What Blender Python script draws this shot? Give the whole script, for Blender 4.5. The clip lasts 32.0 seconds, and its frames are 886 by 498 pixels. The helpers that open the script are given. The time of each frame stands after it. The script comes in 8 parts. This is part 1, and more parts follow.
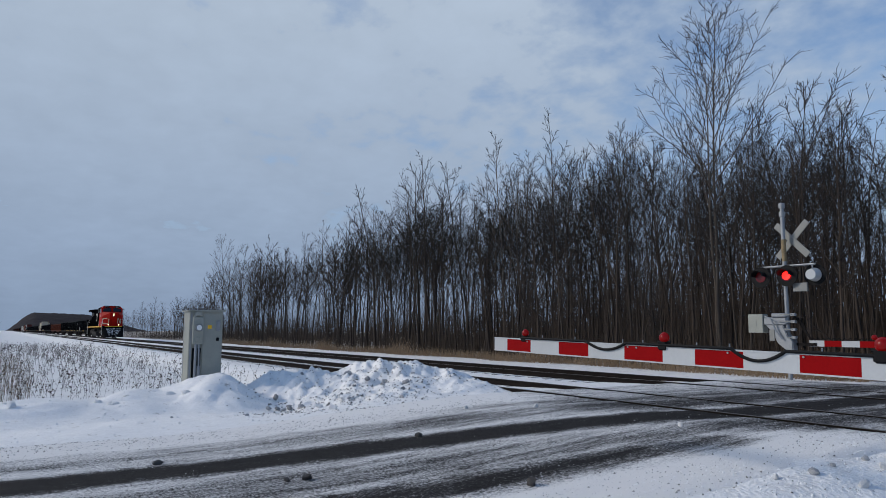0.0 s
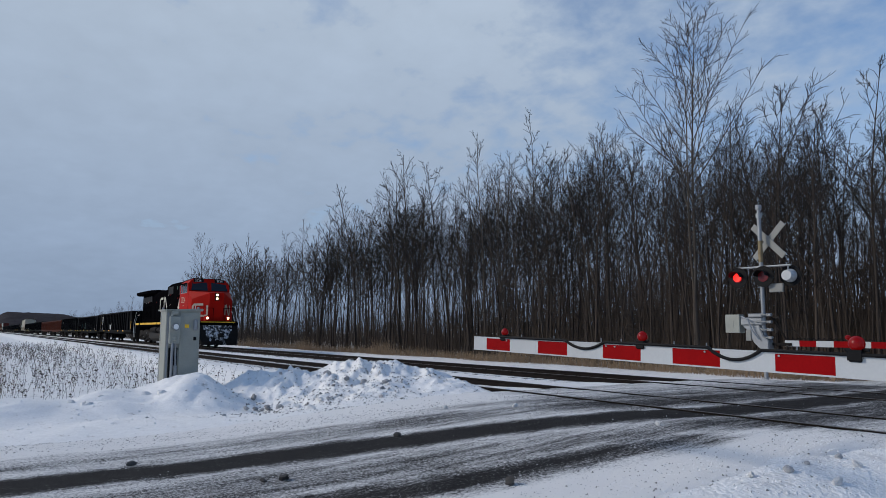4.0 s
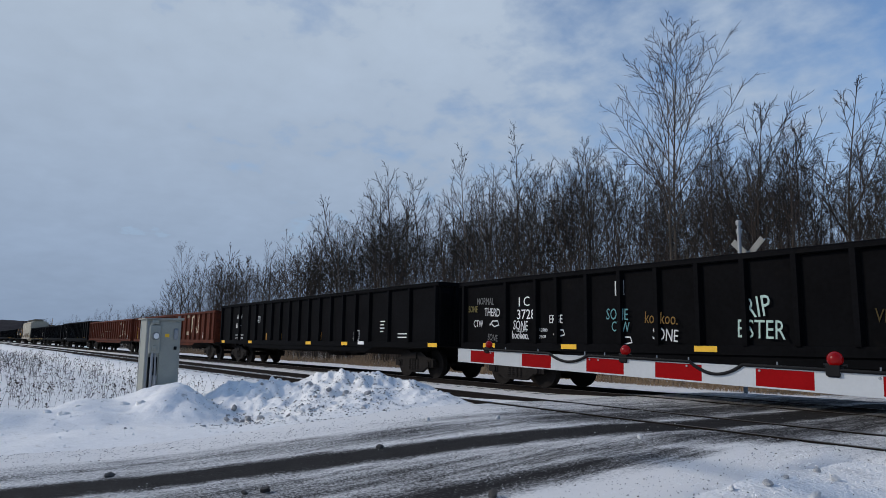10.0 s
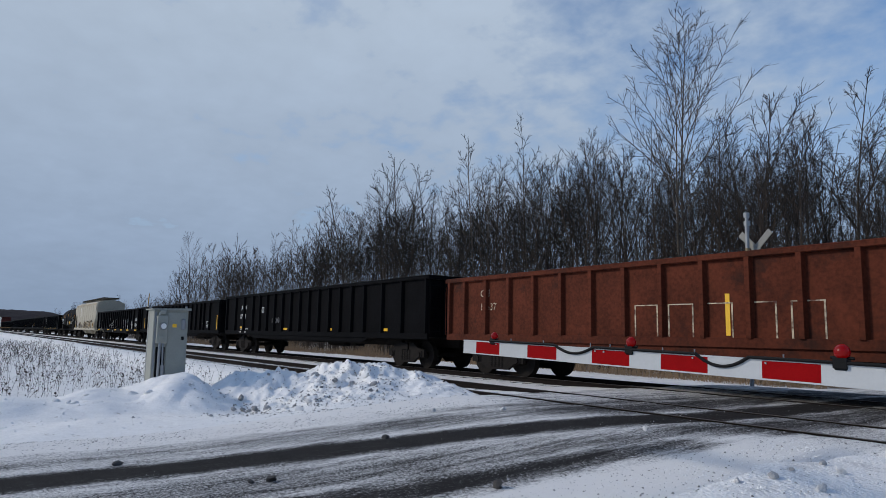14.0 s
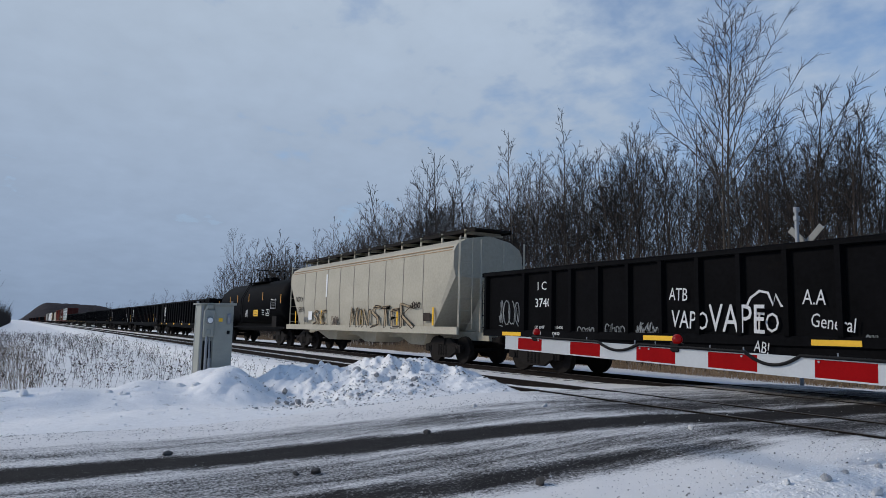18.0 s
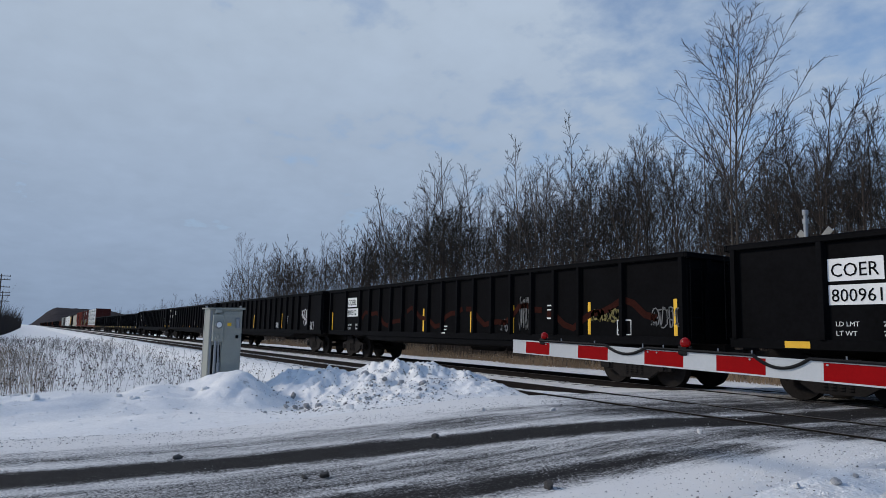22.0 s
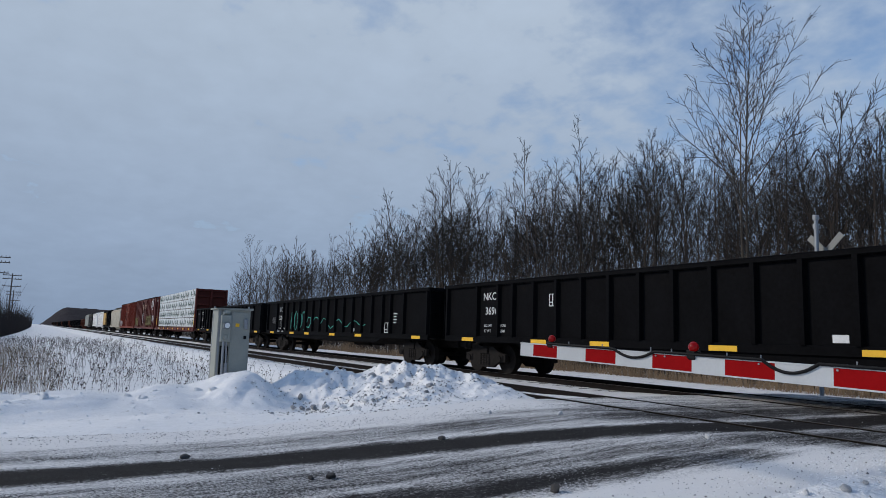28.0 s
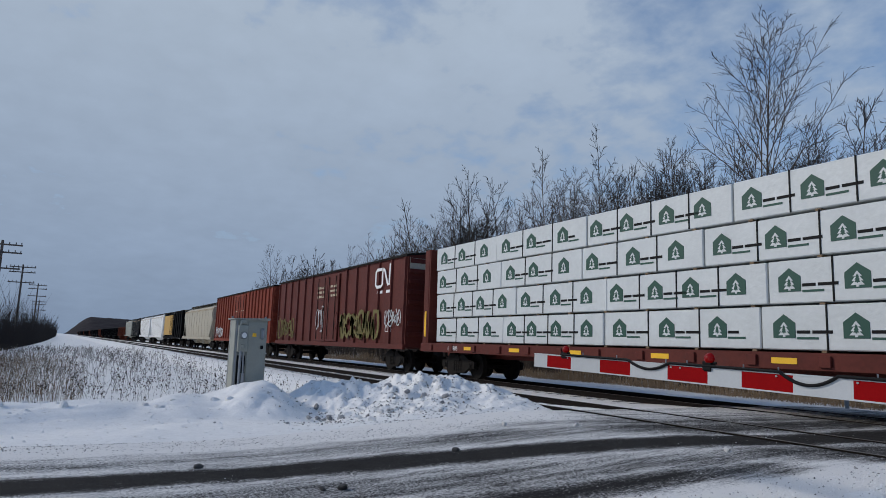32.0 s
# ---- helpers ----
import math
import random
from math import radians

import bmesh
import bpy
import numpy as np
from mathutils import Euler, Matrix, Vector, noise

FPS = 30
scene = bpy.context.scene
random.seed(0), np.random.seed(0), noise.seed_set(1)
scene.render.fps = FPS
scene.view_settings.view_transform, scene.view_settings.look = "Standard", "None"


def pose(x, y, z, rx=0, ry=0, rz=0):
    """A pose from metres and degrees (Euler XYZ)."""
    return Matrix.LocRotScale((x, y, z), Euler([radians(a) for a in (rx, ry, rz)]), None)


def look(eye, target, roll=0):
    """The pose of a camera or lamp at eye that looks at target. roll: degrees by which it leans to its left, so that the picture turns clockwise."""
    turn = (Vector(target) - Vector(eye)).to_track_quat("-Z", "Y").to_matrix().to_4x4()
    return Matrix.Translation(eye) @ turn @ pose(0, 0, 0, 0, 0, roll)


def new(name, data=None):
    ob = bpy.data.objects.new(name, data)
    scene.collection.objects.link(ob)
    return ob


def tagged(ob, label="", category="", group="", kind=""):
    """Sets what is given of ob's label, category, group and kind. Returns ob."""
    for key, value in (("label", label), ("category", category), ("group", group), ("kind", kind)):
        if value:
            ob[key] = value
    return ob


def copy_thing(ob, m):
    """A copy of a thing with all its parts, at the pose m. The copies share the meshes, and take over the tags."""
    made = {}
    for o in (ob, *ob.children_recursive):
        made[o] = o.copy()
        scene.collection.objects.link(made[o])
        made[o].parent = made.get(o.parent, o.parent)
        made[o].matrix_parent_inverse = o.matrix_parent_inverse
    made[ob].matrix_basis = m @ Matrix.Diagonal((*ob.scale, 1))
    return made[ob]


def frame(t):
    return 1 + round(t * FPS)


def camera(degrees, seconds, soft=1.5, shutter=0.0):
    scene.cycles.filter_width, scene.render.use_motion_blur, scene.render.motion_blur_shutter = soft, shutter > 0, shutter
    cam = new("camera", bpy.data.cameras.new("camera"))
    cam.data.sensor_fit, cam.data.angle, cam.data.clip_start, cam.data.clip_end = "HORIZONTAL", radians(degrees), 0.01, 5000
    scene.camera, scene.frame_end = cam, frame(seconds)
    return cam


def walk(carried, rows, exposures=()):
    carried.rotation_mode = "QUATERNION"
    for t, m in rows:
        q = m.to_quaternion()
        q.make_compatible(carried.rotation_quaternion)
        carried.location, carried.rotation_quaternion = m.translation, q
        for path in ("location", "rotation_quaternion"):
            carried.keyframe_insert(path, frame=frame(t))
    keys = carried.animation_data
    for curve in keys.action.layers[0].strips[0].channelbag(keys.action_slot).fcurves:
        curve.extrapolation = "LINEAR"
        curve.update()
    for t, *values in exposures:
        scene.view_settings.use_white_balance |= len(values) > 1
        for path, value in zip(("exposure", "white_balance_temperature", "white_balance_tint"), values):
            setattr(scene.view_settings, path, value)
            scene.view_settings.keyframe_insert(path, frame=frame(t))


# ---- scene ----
cam = camera(67.0, 32.0, soft=0.75)
EYE = (0.0, 0.0, 1.13)          # z = 0 is the top of the rails
TURNS = [
    (0, 56.96, 7.11, -0.31, 0.023, -0.020, 0.008), (0.5, 56.63, 7.11, -0.28, 0.021, -0.014, 0.008), (1, 56.46, 7.20, -0.20, 0.018, -0.015, 0.009),
    (1.5, 56.19, 6.99, -0.12, 0.019, -0.009, -0.000), (2, 56.03, 6.85, -0.14, 0.007, 0.005, -0.002), (2.5, 56.02, 7.11, -0.20, 0.019, -0.002, -0.001),
    (4.5, 55.20, 7.16, -0.43, -0.000, 0.014, -0.004), (5, 55.29, 7.50, -0.49, -0.004, 0.012, 0.000), (5.5, 54.41, 7.44, -0.43, -0.002, 0.019, 0.002),
    (6, 53.58, 7.68, -0.48, -0.001, 0.008, 0.004), (6.5, 52.52, 7.67, -0.49, 0.004, 0.008, -0.003), (7, 51.74, 7.63, -0.42, 0.002, 0.018, 0.002),
    (7.5, 51.56, 7.51, -0.64, -0.002, 0.028, -0.005), (8, 51.98, 7.24, -0.86, -0.003, 0.019, -0.004), (8.5, 52.41, 7.73, -0.72, -0.006, 0.016, 0.001),
    (9, 52.82, 7.73, -0.87, -0.001, 0.010, -0.005), (9.5, 53.34, 7.73, -0.91, -0.005, 0.008, 0.002), (10, 53.89, 8.10, -0.86, 0.011, -0.022, 0.003),
    (10.5, 54.38, 8.21, -1.01, 0.007, -0.031, -0.003), (11, 54.56, 7.88, -1.22, 0.000, -0.003, 0.000), (11.5, 54.02, 7.36, -1.32, 0.007, -0.021, -0.008),
    (12, 53.69, 7.36, -1.48, -0.000, 0.000, 0.000), (12.5, 54.15, 7.22, -1.38, 0.002, -0.005, -0.000), (13, 54.17, 7.47, -1.37, 0.011, -0.025, -0.004),
    (13.5, 54.27, 7.42, -1.20, 0.011, -0.015, -0.001), (15.5, 55.65, 6.62, -1.35, 0.010, -0.013, -0.003), (16, 56.44, 5.98, -1.39, 0.009, -0.029, -0.009),
    (16.5, 57.61, 6.23, -1.71, 0.001, -0.024, -0.008), (17, 58.22, 6.17, -1.77, 0.003, -0.038, -0.007), (17.5, 58.10, 6.56, -1.76, 0.001, -0.017, -0.004),
    (18, 57.83, 6.94, -1.50, -0.002, -0.035, -0.002), (18.5, 57.43, 6.91, -1.22, 0.010, -0.031, -0.000), (19, 57.38, 7.16, -1.23, 0.005, -0.033, 0.000),
    (19.5, 57.60, 7.33, -1.08, 0.015, -0.036, -0.009), (20, 58.06, 7.49, -1.17, 0.023, -0.039, -0.004), (20.5, 58.07, 7.62, -1.15, 0.002, -0.025, 0.005),
    (21, 58.30, 7.33, -1.25, 0.001, -0.024, -0.006), (21.5, 58.48, 7.14, -1.23, 0.007, -0.023, -0.007), (22, 58.48, 7.27, -1.40, 0.020, -0.051, -0.004),
    (22.5, 58.34, 7.33, -1.41, 0.019, -0.038, -0.004), (23, 58.36, 7.37, -1.51, 0.016, -0.037, -0.009), (23.5, 58.37, 6.63, -1.58, 0.034, -0.078, -0.012),
    (24, 58.36, 7.22, -1.70, 0.023, -0.047, -0.007), (24.5, 58.32, 7.28, -1.66, 0.017, -0.046, -0.004), (25, 57.97, 6.97, -1.70, 0.016, -0.037, -0.001),
    (25.5, 58.23, 7.08, -1.67, 0.026, -0.046, -0.015), (27.5, 58.82, 7.31, -1.96, 0.021, -0.042, -0.011), (28, 59.18, 7.51, -1.91, 0.019, -0.048, -0.015),
    (28.5, 58.99, 7.35, -1.47, 0.023, -0.040, -0.007), (29, 59.38, 7.59, -1.55, 0.007, -0.026, -0.008), (29.5, 59.25, 7.50, -1.82, -0.000, -0.014, -0.014),
    (30, 59.36, 7.13, -2.13, 0.028, -0.043, -0.005), (30.5, 59.50, 7.59, -1.70, 0.024, -0.042, -0.002), (31, 60.37, 7.80, -1.57, 0.001, -0.014, -0.006),
    (31.5, 60.66, 7.78, -1.35, 0.007, -0.018, -0.005), (32, 60.85, 8.31, -2.07, 0.027, 0.028, -0.010),
]
# yaw, pitch, roll about the line of sight, and the small sway of the hand-held camera
walk(cam, [(t, pose(EYE[0] + dx, EYE[1] + dy, EYE[2] + dz, 0, 0, yaw) @ pose(0, 0, 0, 90 + pitch) @ pose(0, 0, 0, 0, 0, -roll)) for t, yaw, pitch, roll, dx, dy, dz in TURNS],
     exposures=[(0, 0.0), (29.5, 0.0), (32, -0.14)])

# ---- light ----
SUN_AZ, SUN_EL = 216.0, 29.0     # degrees from +y towards +x, and above the horizon
to_sun = Vector((math.sin(radians(SUN_AZ)) * math.cos(radians(SUN_EL)), math.cos(radians(SUN_AZ)) * math.cos(radians(SUN_EL)), math.sin(radians(SUN_EL))))
sun = new("sun", bpy.data.lights.new("sun", "SUN"))
sun.data.energy, sun.data.angle, sun.data.color = 1.95, radians(10), (1.0, 0.92, 0.81)
sun.matrix_world = look(to_sun * 60, (0, 0, 0))
scene.view_settings.exposure = 0.0

world = bpy.data.worlds.new("winter_sky")
scene.world = world
world.use_nodes = True
wn, wl = world.node_tree.nodes, world.node_tree.links
wn.clear()


def wnode(kind, **values):
    n = wn.new(kind)
    for k, v in values.items():
        n.inputs[k].default_value = v
    return n


sky = wn.new("ShaderNodeTexSky")
sky.sky_type, sky.sun_disc = "NISHITA", False
sky.sun_elevation, sky.sun_rotation = radians(SUN_EL), radians(SUN_AZ)
sky.air_density, sky.dust_density, sky.ozone_density = 1.0, 0.2, 4.0
blue = wnode("ShaderNodeBackground", Strength=0.15)
wl.new(sky.outputs[0], blue.inputs["Color"])
coord = wn.new("ShaderNodeTexCoord")
split = wn.new("ShaderNodeSeparateXYZ")
wl.new(coord.outputs["Generated"], split.inputs[0])
above = wn.new("ShaderNodeMath"); above.operation = "MAXIMUM"; above.inputs[1].default_value = 0.0
wl.new(split.outputs["Z"], above.inputs[0])
rise = wn.new("ShaderNodeMath"); rise.operation = "ADD"; rise.inputs[1].default_value = 0.25      # the sheet curves down to the horizon
wl.new(above.outputs[0], rise.inputs[0])
plane = wn.new("ShaderNodeCombineXYZ")
for axis in "XY":
    d = wn.new("ShaderNodeMath"); d.operation = "DIVIDE"
    wl.new(split.outputs[axis], d.inputs[0]); wl.new(rise.outputs[0], d.inputs[1])
    wl.new(d.outputs[0], plane.inputs[axis])
big = wnode("ShaderNodeTexNoise", Scale=2.3, Detail=4.0, Roughness=0.5, Distortion=0.2)
small = wnode("ShaderNodeTexNoise", Scale=10.0, Detail=5.0, Roughness=0.55, Distortion=0.1)
for n in (big, small):
    wl.new(plane.outputs[0], n.inputs["Vector"])
mixn = wn.new("ShaderNodeMath"); mixn.operation = "MULTIPLY_ADD"; mixn.inputs[1].default_value = 0.75
wl.new(small.outputs["Fac"], mixn.inputs[0]); wl.new(big.outputs["Fac"], mixn.inputs[2])
cover = wn.new("ShaderNodeValToRGB")
cover.color_ramp.elements[0].position, cover.color_ramp.elements[1].position = 0.42, 0.86
cover.color_ramp.elements[0].color = (0.05, 0.05, 0.05, 1)
veil = cover.color_ramp.elements.new(0.62); veil.color = (0.46, 0.46, 0.46, 1)
# thicker towards -x, thin and broken towards +y
lean = wn.new("ShaderNodeMath"); lean.operation = "MULTIPLY_ADD"; lean.inputs[1].default_value = -0.85
less = wn.new("ShaderNodeMath"); less.operation = "SUBTRACT"; less.inputs[1].default_value = 0.67
wl.new(mixn.outputs[0], less.inputs[0])
wl.new(split.outputs["X"], lean.inputs[0]); wl.new(less.outputs[0], lean.inputs[2])
wl.new(lean.outputs[0], cover.inputs[0])
# haze: the cloud sheet closes towards the horizon
low = wn.new("ShaderNodeMapRange"); low.inputs["From Min"].default_value = 0.10; low.inputs["From Max"].default_value = 0.40
low.inputs["To Min"].default_value = 1.0; low.inputs["To Max"].default_value = 0.0
wl.new(split.outputs["Z"], low.inputs["Value"])
full = wn.new("ShaderNodeMath"); full.operation = "MAXIMUM"
wl.new(cover.outputs[0], full.inputs[0]); wl.new(low.outputs["Result"], full.inputs[1])
tone = wn.new("ShaderNodeValToRGB")
tone.color_ramp.elements[0].position, tone.color_ramp.elements[0].color = 0.0, (0.21, 0.28, 0.40, 1)
tone.color_ramp.elements[1].position, tone.color_ramp.elements[1].color = 0.45, (0.385, 0.465, 0.575, 1)
mid = tone.color_ramp.elements.new(0.12); mid.color = (0.27, 0.35, 0.48, 1)
wl.new(split.outputs["Z"], tone.inputs[0])
cloud = wnode("ShaderNodeBackground", Strength=1.06)
wl.new(tone.outputs[0], cloud.inputs["Color"])
# the sheet is thicker here and thinner there
lumps = wn.new("ShaderNodeMapRange"); lumps.inputs["From Min"].default_value, lumps.inputs["From Max"].default_value = 0.55, 1.2
lumps.inputs["To Min"].default_value, lumps.inputs["To Max"].default_value = 1.02, 1.17
wl.new(mixn.outputs[0], lumps.inputs["Value"]); wl.new(lumps.outputs["Result"], cloud.inputs["Strength"])
both = wn.new("ShaderNodeMixShader")
wl.new(full.outputs[0], both.inputs[0]); wl.new(blue.outputs[0], both.inputs[1]); wl.new(cloud.outputs[0], both.inputs[2])
wout = wn.new("ShaderNodeOutputWorld")
wl.new(both.outputs[0], wout.inputs[0])


# ---- materials ----
def material(name, color, rough=0.7, metal=0.0, vary=0.15, scale=6.0, fine=60.0, bump=0.15, dirt=None, dirt_at=0.6, spec=0.5, object_vary=0.0):
    """A surface with two scales of variation, relief and, where given, patches of a second colour (dirt, rust, snow)."""
    m = bpy.data.materials.new(name)
    m.use_nodes = True
    nt = m.node_tree
    n, l = nt.nodes, nt.links
    b = n["Principled BSDF"]
    b.inputs["Roughness"].default_value, b.inputs["Metallic"].default_value = rough, metal
    b.inputs["Specular IOR Level"].default_value = spec
    tc = n.new("ShaderNodeTexCoord")
    a = n.new("ShaderNodeTexNoise"); a.inputs["Scale"].default_value = scale; a.inputs["Detail"].default_value = 5
    f = n.new("ShaderNodeTexNoise"); f.inputs["Scale"].default_value = fine; f.inputs["Detail"].default_value = 3
    for t in (a, f):
        l.new(tc.outputs["Object"], t.inputs["Vector"])
    ramp = n.new("ShaderNodeValToRGB")
    e = ramp.color_ramp.elements
    lo, hi = [max(0.0, c * (1 - vary)) for c in color], [min(1.0, c * (1 + vary)) for c in color]
    e[0].position, e[0].color, e[1].position, e[1].color = 0.3, (*lo, 1), 0.7, (*hi, 1)
    s = n.new("ShaderNodeMath"); s.operation = "MULTIPLY_ADD"; s.inputs[1].default_value = 0.5
    h = n.new("ShaderNodeMath"); h.operation = "MULTIPLY"; h.inputs[1].default_value = 0.5
    l.new(f.outputs["Fac"], h.inputs[0])
    l.new(a.outputs["Fac"], s.inputs[0]); l.new(h.outputs[0], s.inputs[2])
    l.new(s.outputs[0], ramp.inputs[0])
    col = ramp.outputs[0]
    if dirt:
        g = n.new("ShaderNodeTexNoise"); g.inputs["Scale"].default_value = scale * 0.6; g.inputs["Detail"].default_value = 8; g.inputs["Roughness"].default_value = 0.7
        l.new(tc.outputs["Object"], g.inputs["Vector"])
        gr = n.new("ShaderNodeValToRGB")
        gr.color_ramp.elements[0].position, gr.color_ramp.elements[1].position = dirt_at, dirt_at + 0.12
        l.new(g.outputs["Fac"], gr.inputs[0])
        mx = n.new("ShaderNodeMix"); mx.data_type = "RGBA"
        l.new(gr.outputs[0], mx.inputs["Factor"]); l.new(col, mx.inputs["A"]); mx.inputs["B"].default_value = (*dirt, 1)
        col = mx.outputs["Result"]
    if object_vary:
        oi = n.new("ShaderNodeObjectInfo")
        mr = n.new("ShaderNodeMapRange"); mr.inputs["To Min"].default_value = 1 - object_vary; mr.inputs["To Max"].default_value = 1 + object_vary
        l.new(oi.outputs["Random"], mr.inputs["Value"])
        hv = n.new("ShaderNodeHueSaturation")
        l.new(mr.outputs["Result"], hv.inputs["Value"]); l.new(col, hv.inputs["Color"])
        col = hv.outputs[0]
    l.new(col, b.inputs["Base Color"])
    if bump:
        bp = n.new("ShaderNodeBump"); bp.inputs["Strength"].default_value = bump; bp.inputs["Distance"].default_value = 0.02
        l.new(s.outputs[0], bp.inputs["Height"]); l.new(bp.outputs[0], b.inputs["Normal"])
    return m


def glow(name, color, strength):
    m = bpy.data.materials.new(name)
    m.use_nodes = True
    b = m.node_tree.nodes["Principled BSDF"]
    b.inputs["Base Color"].default_value = (*color, 1)
    b.inputs["Emission Color"].default_value = (*color, 1)
    b.inputs["Emission Strength"].default_value = strength
    return m


SNOW = material("snow", (0.88, 0.865, 0.84), 0.6, vary=0.06, scale=1.2, fine=30, bump=0.9, spec=0.3)
PILE = material("ploughed_snow", (0.87, 0.855, 0.83), 0.7, vary=0.07, scale=7, fine=24, bump=1.0, dirt=(0.42, 0.385, 0.34), dirt_at=0.60, spec=0.3)
CLOD = material("frozen_slush_clod", (0.34, 0.335, 0.33), 0.7, vary=0.5, scale=8, fine=50, bump=0.6, object_vary=0.35)
RAIL = material("rusty_rail", (0.013, 0.010, 0.009), 0.85, 0.0, spec=0.1, vary=0.35, scale=4, fine=60, bump=0.2)
RAILTOP = material("worn_rail_head", (0.10, 0.092, 0.085), 0.45, 0.5, vary=0.1, bump=0.05)
TIE = material("old_wooden_tie", (0.050, 0.041, 0.034), 0.9, vary=0.4, scale=3, fine=40, bump=0.6, dirt=(0.78, 0.80, 0.83), dirt_at=0.47)
BARK = material("grey_brown_bark", (0.036, 0.025, 0.018), 0.9, vary=0.5, scale=2.0, fine=30, bump=0.5, object_vary=0.35)
PALEBARK = material("pale_poplar_bark", (0.072, 0.056, 0.043), 0.9, vary=0.3, scale=2.0, fine=30, bump=0.4, object_vary=0.2)
TWIG = material("bare_twigs", (0.020, 0.0155, 0.0135), 0.9, vary=0.3, scale=1.0, fine=10, bump=0, object_vary=0.3)
STRAW = material("dry_grass", (0.19, 0.132, 0.080), 0.9, vary=0.5, scale=1.5, fine=20, bump=0)
WEED = material("dead_weed_stems", (0.042, 0.031, 0.024), 0.9, vary=0.4, scale=1.5, fine=20, bump=0)
BLACK = material("black_car_paint", (0.0043, 0.0044, 0.0051), 0.6, vary=0.45, scale=1.2, fine=14, bump=0.06, dirt=(0.0085, 0.0075, 0.0065), dirt_at=0.60, spec=0.025, object_vary=0.15)
INNER = material("sooty_inner_steel", (0.018, 0.016, 0.015), 0.8, vary=0.4, scale=1.2, bump=0.1)
RUST = material("rust_brown_paint", (0.082, 0.020, 0.0095), 0.75, spec=0.12, vary=0.5, scale=1.3, fine=14, bump=0.12, dirt=(0.030, 0.012, 0.008), dirt_at=0.55, object_vary=0.12)
BOXRED = material("oxide_red_paint", (0.10, 0.021, 0.015), 0.6, spec=0.2, vary=0.25, scale=1.0, fine=12, bump=0.06, dirt=(0.09, 0.03, 0.024), dirt_at=0.6)
BOXORANGE = material("faded_orange_red_paint", (0.20, 0.040, 0.022), 0.65, spec=0.15, vary=0.25, scale=1.0, fine=12, bump=0.06, dirt=(0.12, 0.035, 0.024), dirt_at=0.58)
CREAM = material("cream_hopper_paint", (0.41, 0.375, 0.295), 0.65, spec=0.3, vary=0.14, scale=0.8, fine=10, bump=0.04, dirt=(0.33, 0.27, 0.19), dirt_at=0.60)
WHITE = material("white_paint", (0.78, 0.78, 0.76), 0.5, vary=0.06, scale=3, bump=0.04)
LETTER = material("stencil_white", (0.72, 0.72, 0.70), 0.7, vary=0.12, scale=4, fine=30, bump=0)
WORNWHITE = material("worn_white_paint", (0.50, 0.42, 0.29), 0.7, vary=0.25, scale=6, fine=20, bump=0, dirt=(0.07, 0.018, 0.010), dirt_at=0.47)
YELLOW = material("yellow_reflective", (0.84, 0.47, 0.012), 0.5, vary=0.10, scale=4, bump=0.03, dirt=(0.4, 0.20, 0.03), dirt_at=0.68)
REDPAINT = material("cab_red_paint", (0.39, 0.0075, 0.003), 0.55, spec=0.06, vary=0.08, scale=1.5, bump=0.04, dirt=(0.26, 0.012, 0.006), dirt_at=0.62)
LOCOBLACK = material("loco_black_paint", (0.0036, 0.0036, 0.0042), 0.55, vary=0.4, scale=1.5, bump=0.02, spec=0.0, dirt=(0.0065, 0.0055, 0.005), dirt_at=0.62)
GRAF_W = material("white_spray", (0.6, 0.6, 0.6), 0.8, vary=0.2, scale=3, fine=20, bump=0)
GRAF_G = material("green_spray", (0.03, 0.30, 0.24), 0.8, vary=0.25, scale=3, fine=20, bump=0)
GRAF_Y = material("yellow_spray", (0.14, 0.115, 0.030), 0.8, vary=0.2, scale=3, fine=20, bump=0)
GRAF_C = material("blue_green_spray", (0.10, 0.26, 0.28), 0.8, vary=0.3, scale=3, fine=20, bump=0)
GRAF_O = material("ochre_spray", (0.20, 0.12, 0.04), 0.8, spec=0.05, vary=0.3, scale=3, fine=20, bump=0)
GRAF_O2 = material("faded_ochre_spray", (0.06, 0.045, 0.02), 0.8, spec=0.05, vary=0.3, scale=3, fine=20, bump=0)
GRAF_M = material("mint_spray", (0.42, 0.56, 0.50), 0.8, vary=0.25, scale=3, fine=20, bump=0)
AMBER = material("amber_reflective", (0.52, 0.24, 0.012), 0.5, vary=0.12, scale=4, bump=0.02)
GRAF_D = material("faded_grey_spray", (0.22, 0.23, 0.23), 0.8, spec=0.05, vary=0.3, scale=3, fine=20, bump=0)
GRAF_K = material("dark_spray", (0.050, 0.040, 0.034), 0.8, spec=0.05, vary=0.3, scale=3, fine=20, bump=0)
GRAF_B = material("brown_spray", (0.17, 0.13, 0.10), 0.8, vary=0.2, scale=3, fine=20, bump=0)
# the faint shading along weld seams is put into this darker cream
SEAM = material("shaded_weld_seam", (0.30, 0.27, 0.22), 0.7, vary=0.2, scale=2, bump=0)
ROOFSTAIN = material("rusty_roof_seam", (0.30, 0.20, 0.11), 0.7, vary=0.4, scale=1.2, fine=8, bump=0, dirt=(0.20, 0.09, 0.03), dirt_at=0.55)
GRAF_F = material("pale_tan_spray", (0.33, 0.25, 0.15), 0.8, vary=0.2, scale=3, fine=20, bump=0)
GRAF_R = material("faded_red_spray", (0.030, 0.0085, 0.006), 0.8, spec=0.03, vary=0.3, scale=2, fine=20, bump=0)
CHALK = material("faint_chalk", (0.16, 0.16, 0.16), 0.9, spec=0.05, vary=0.4, scale=3, fine=20, bump=0)
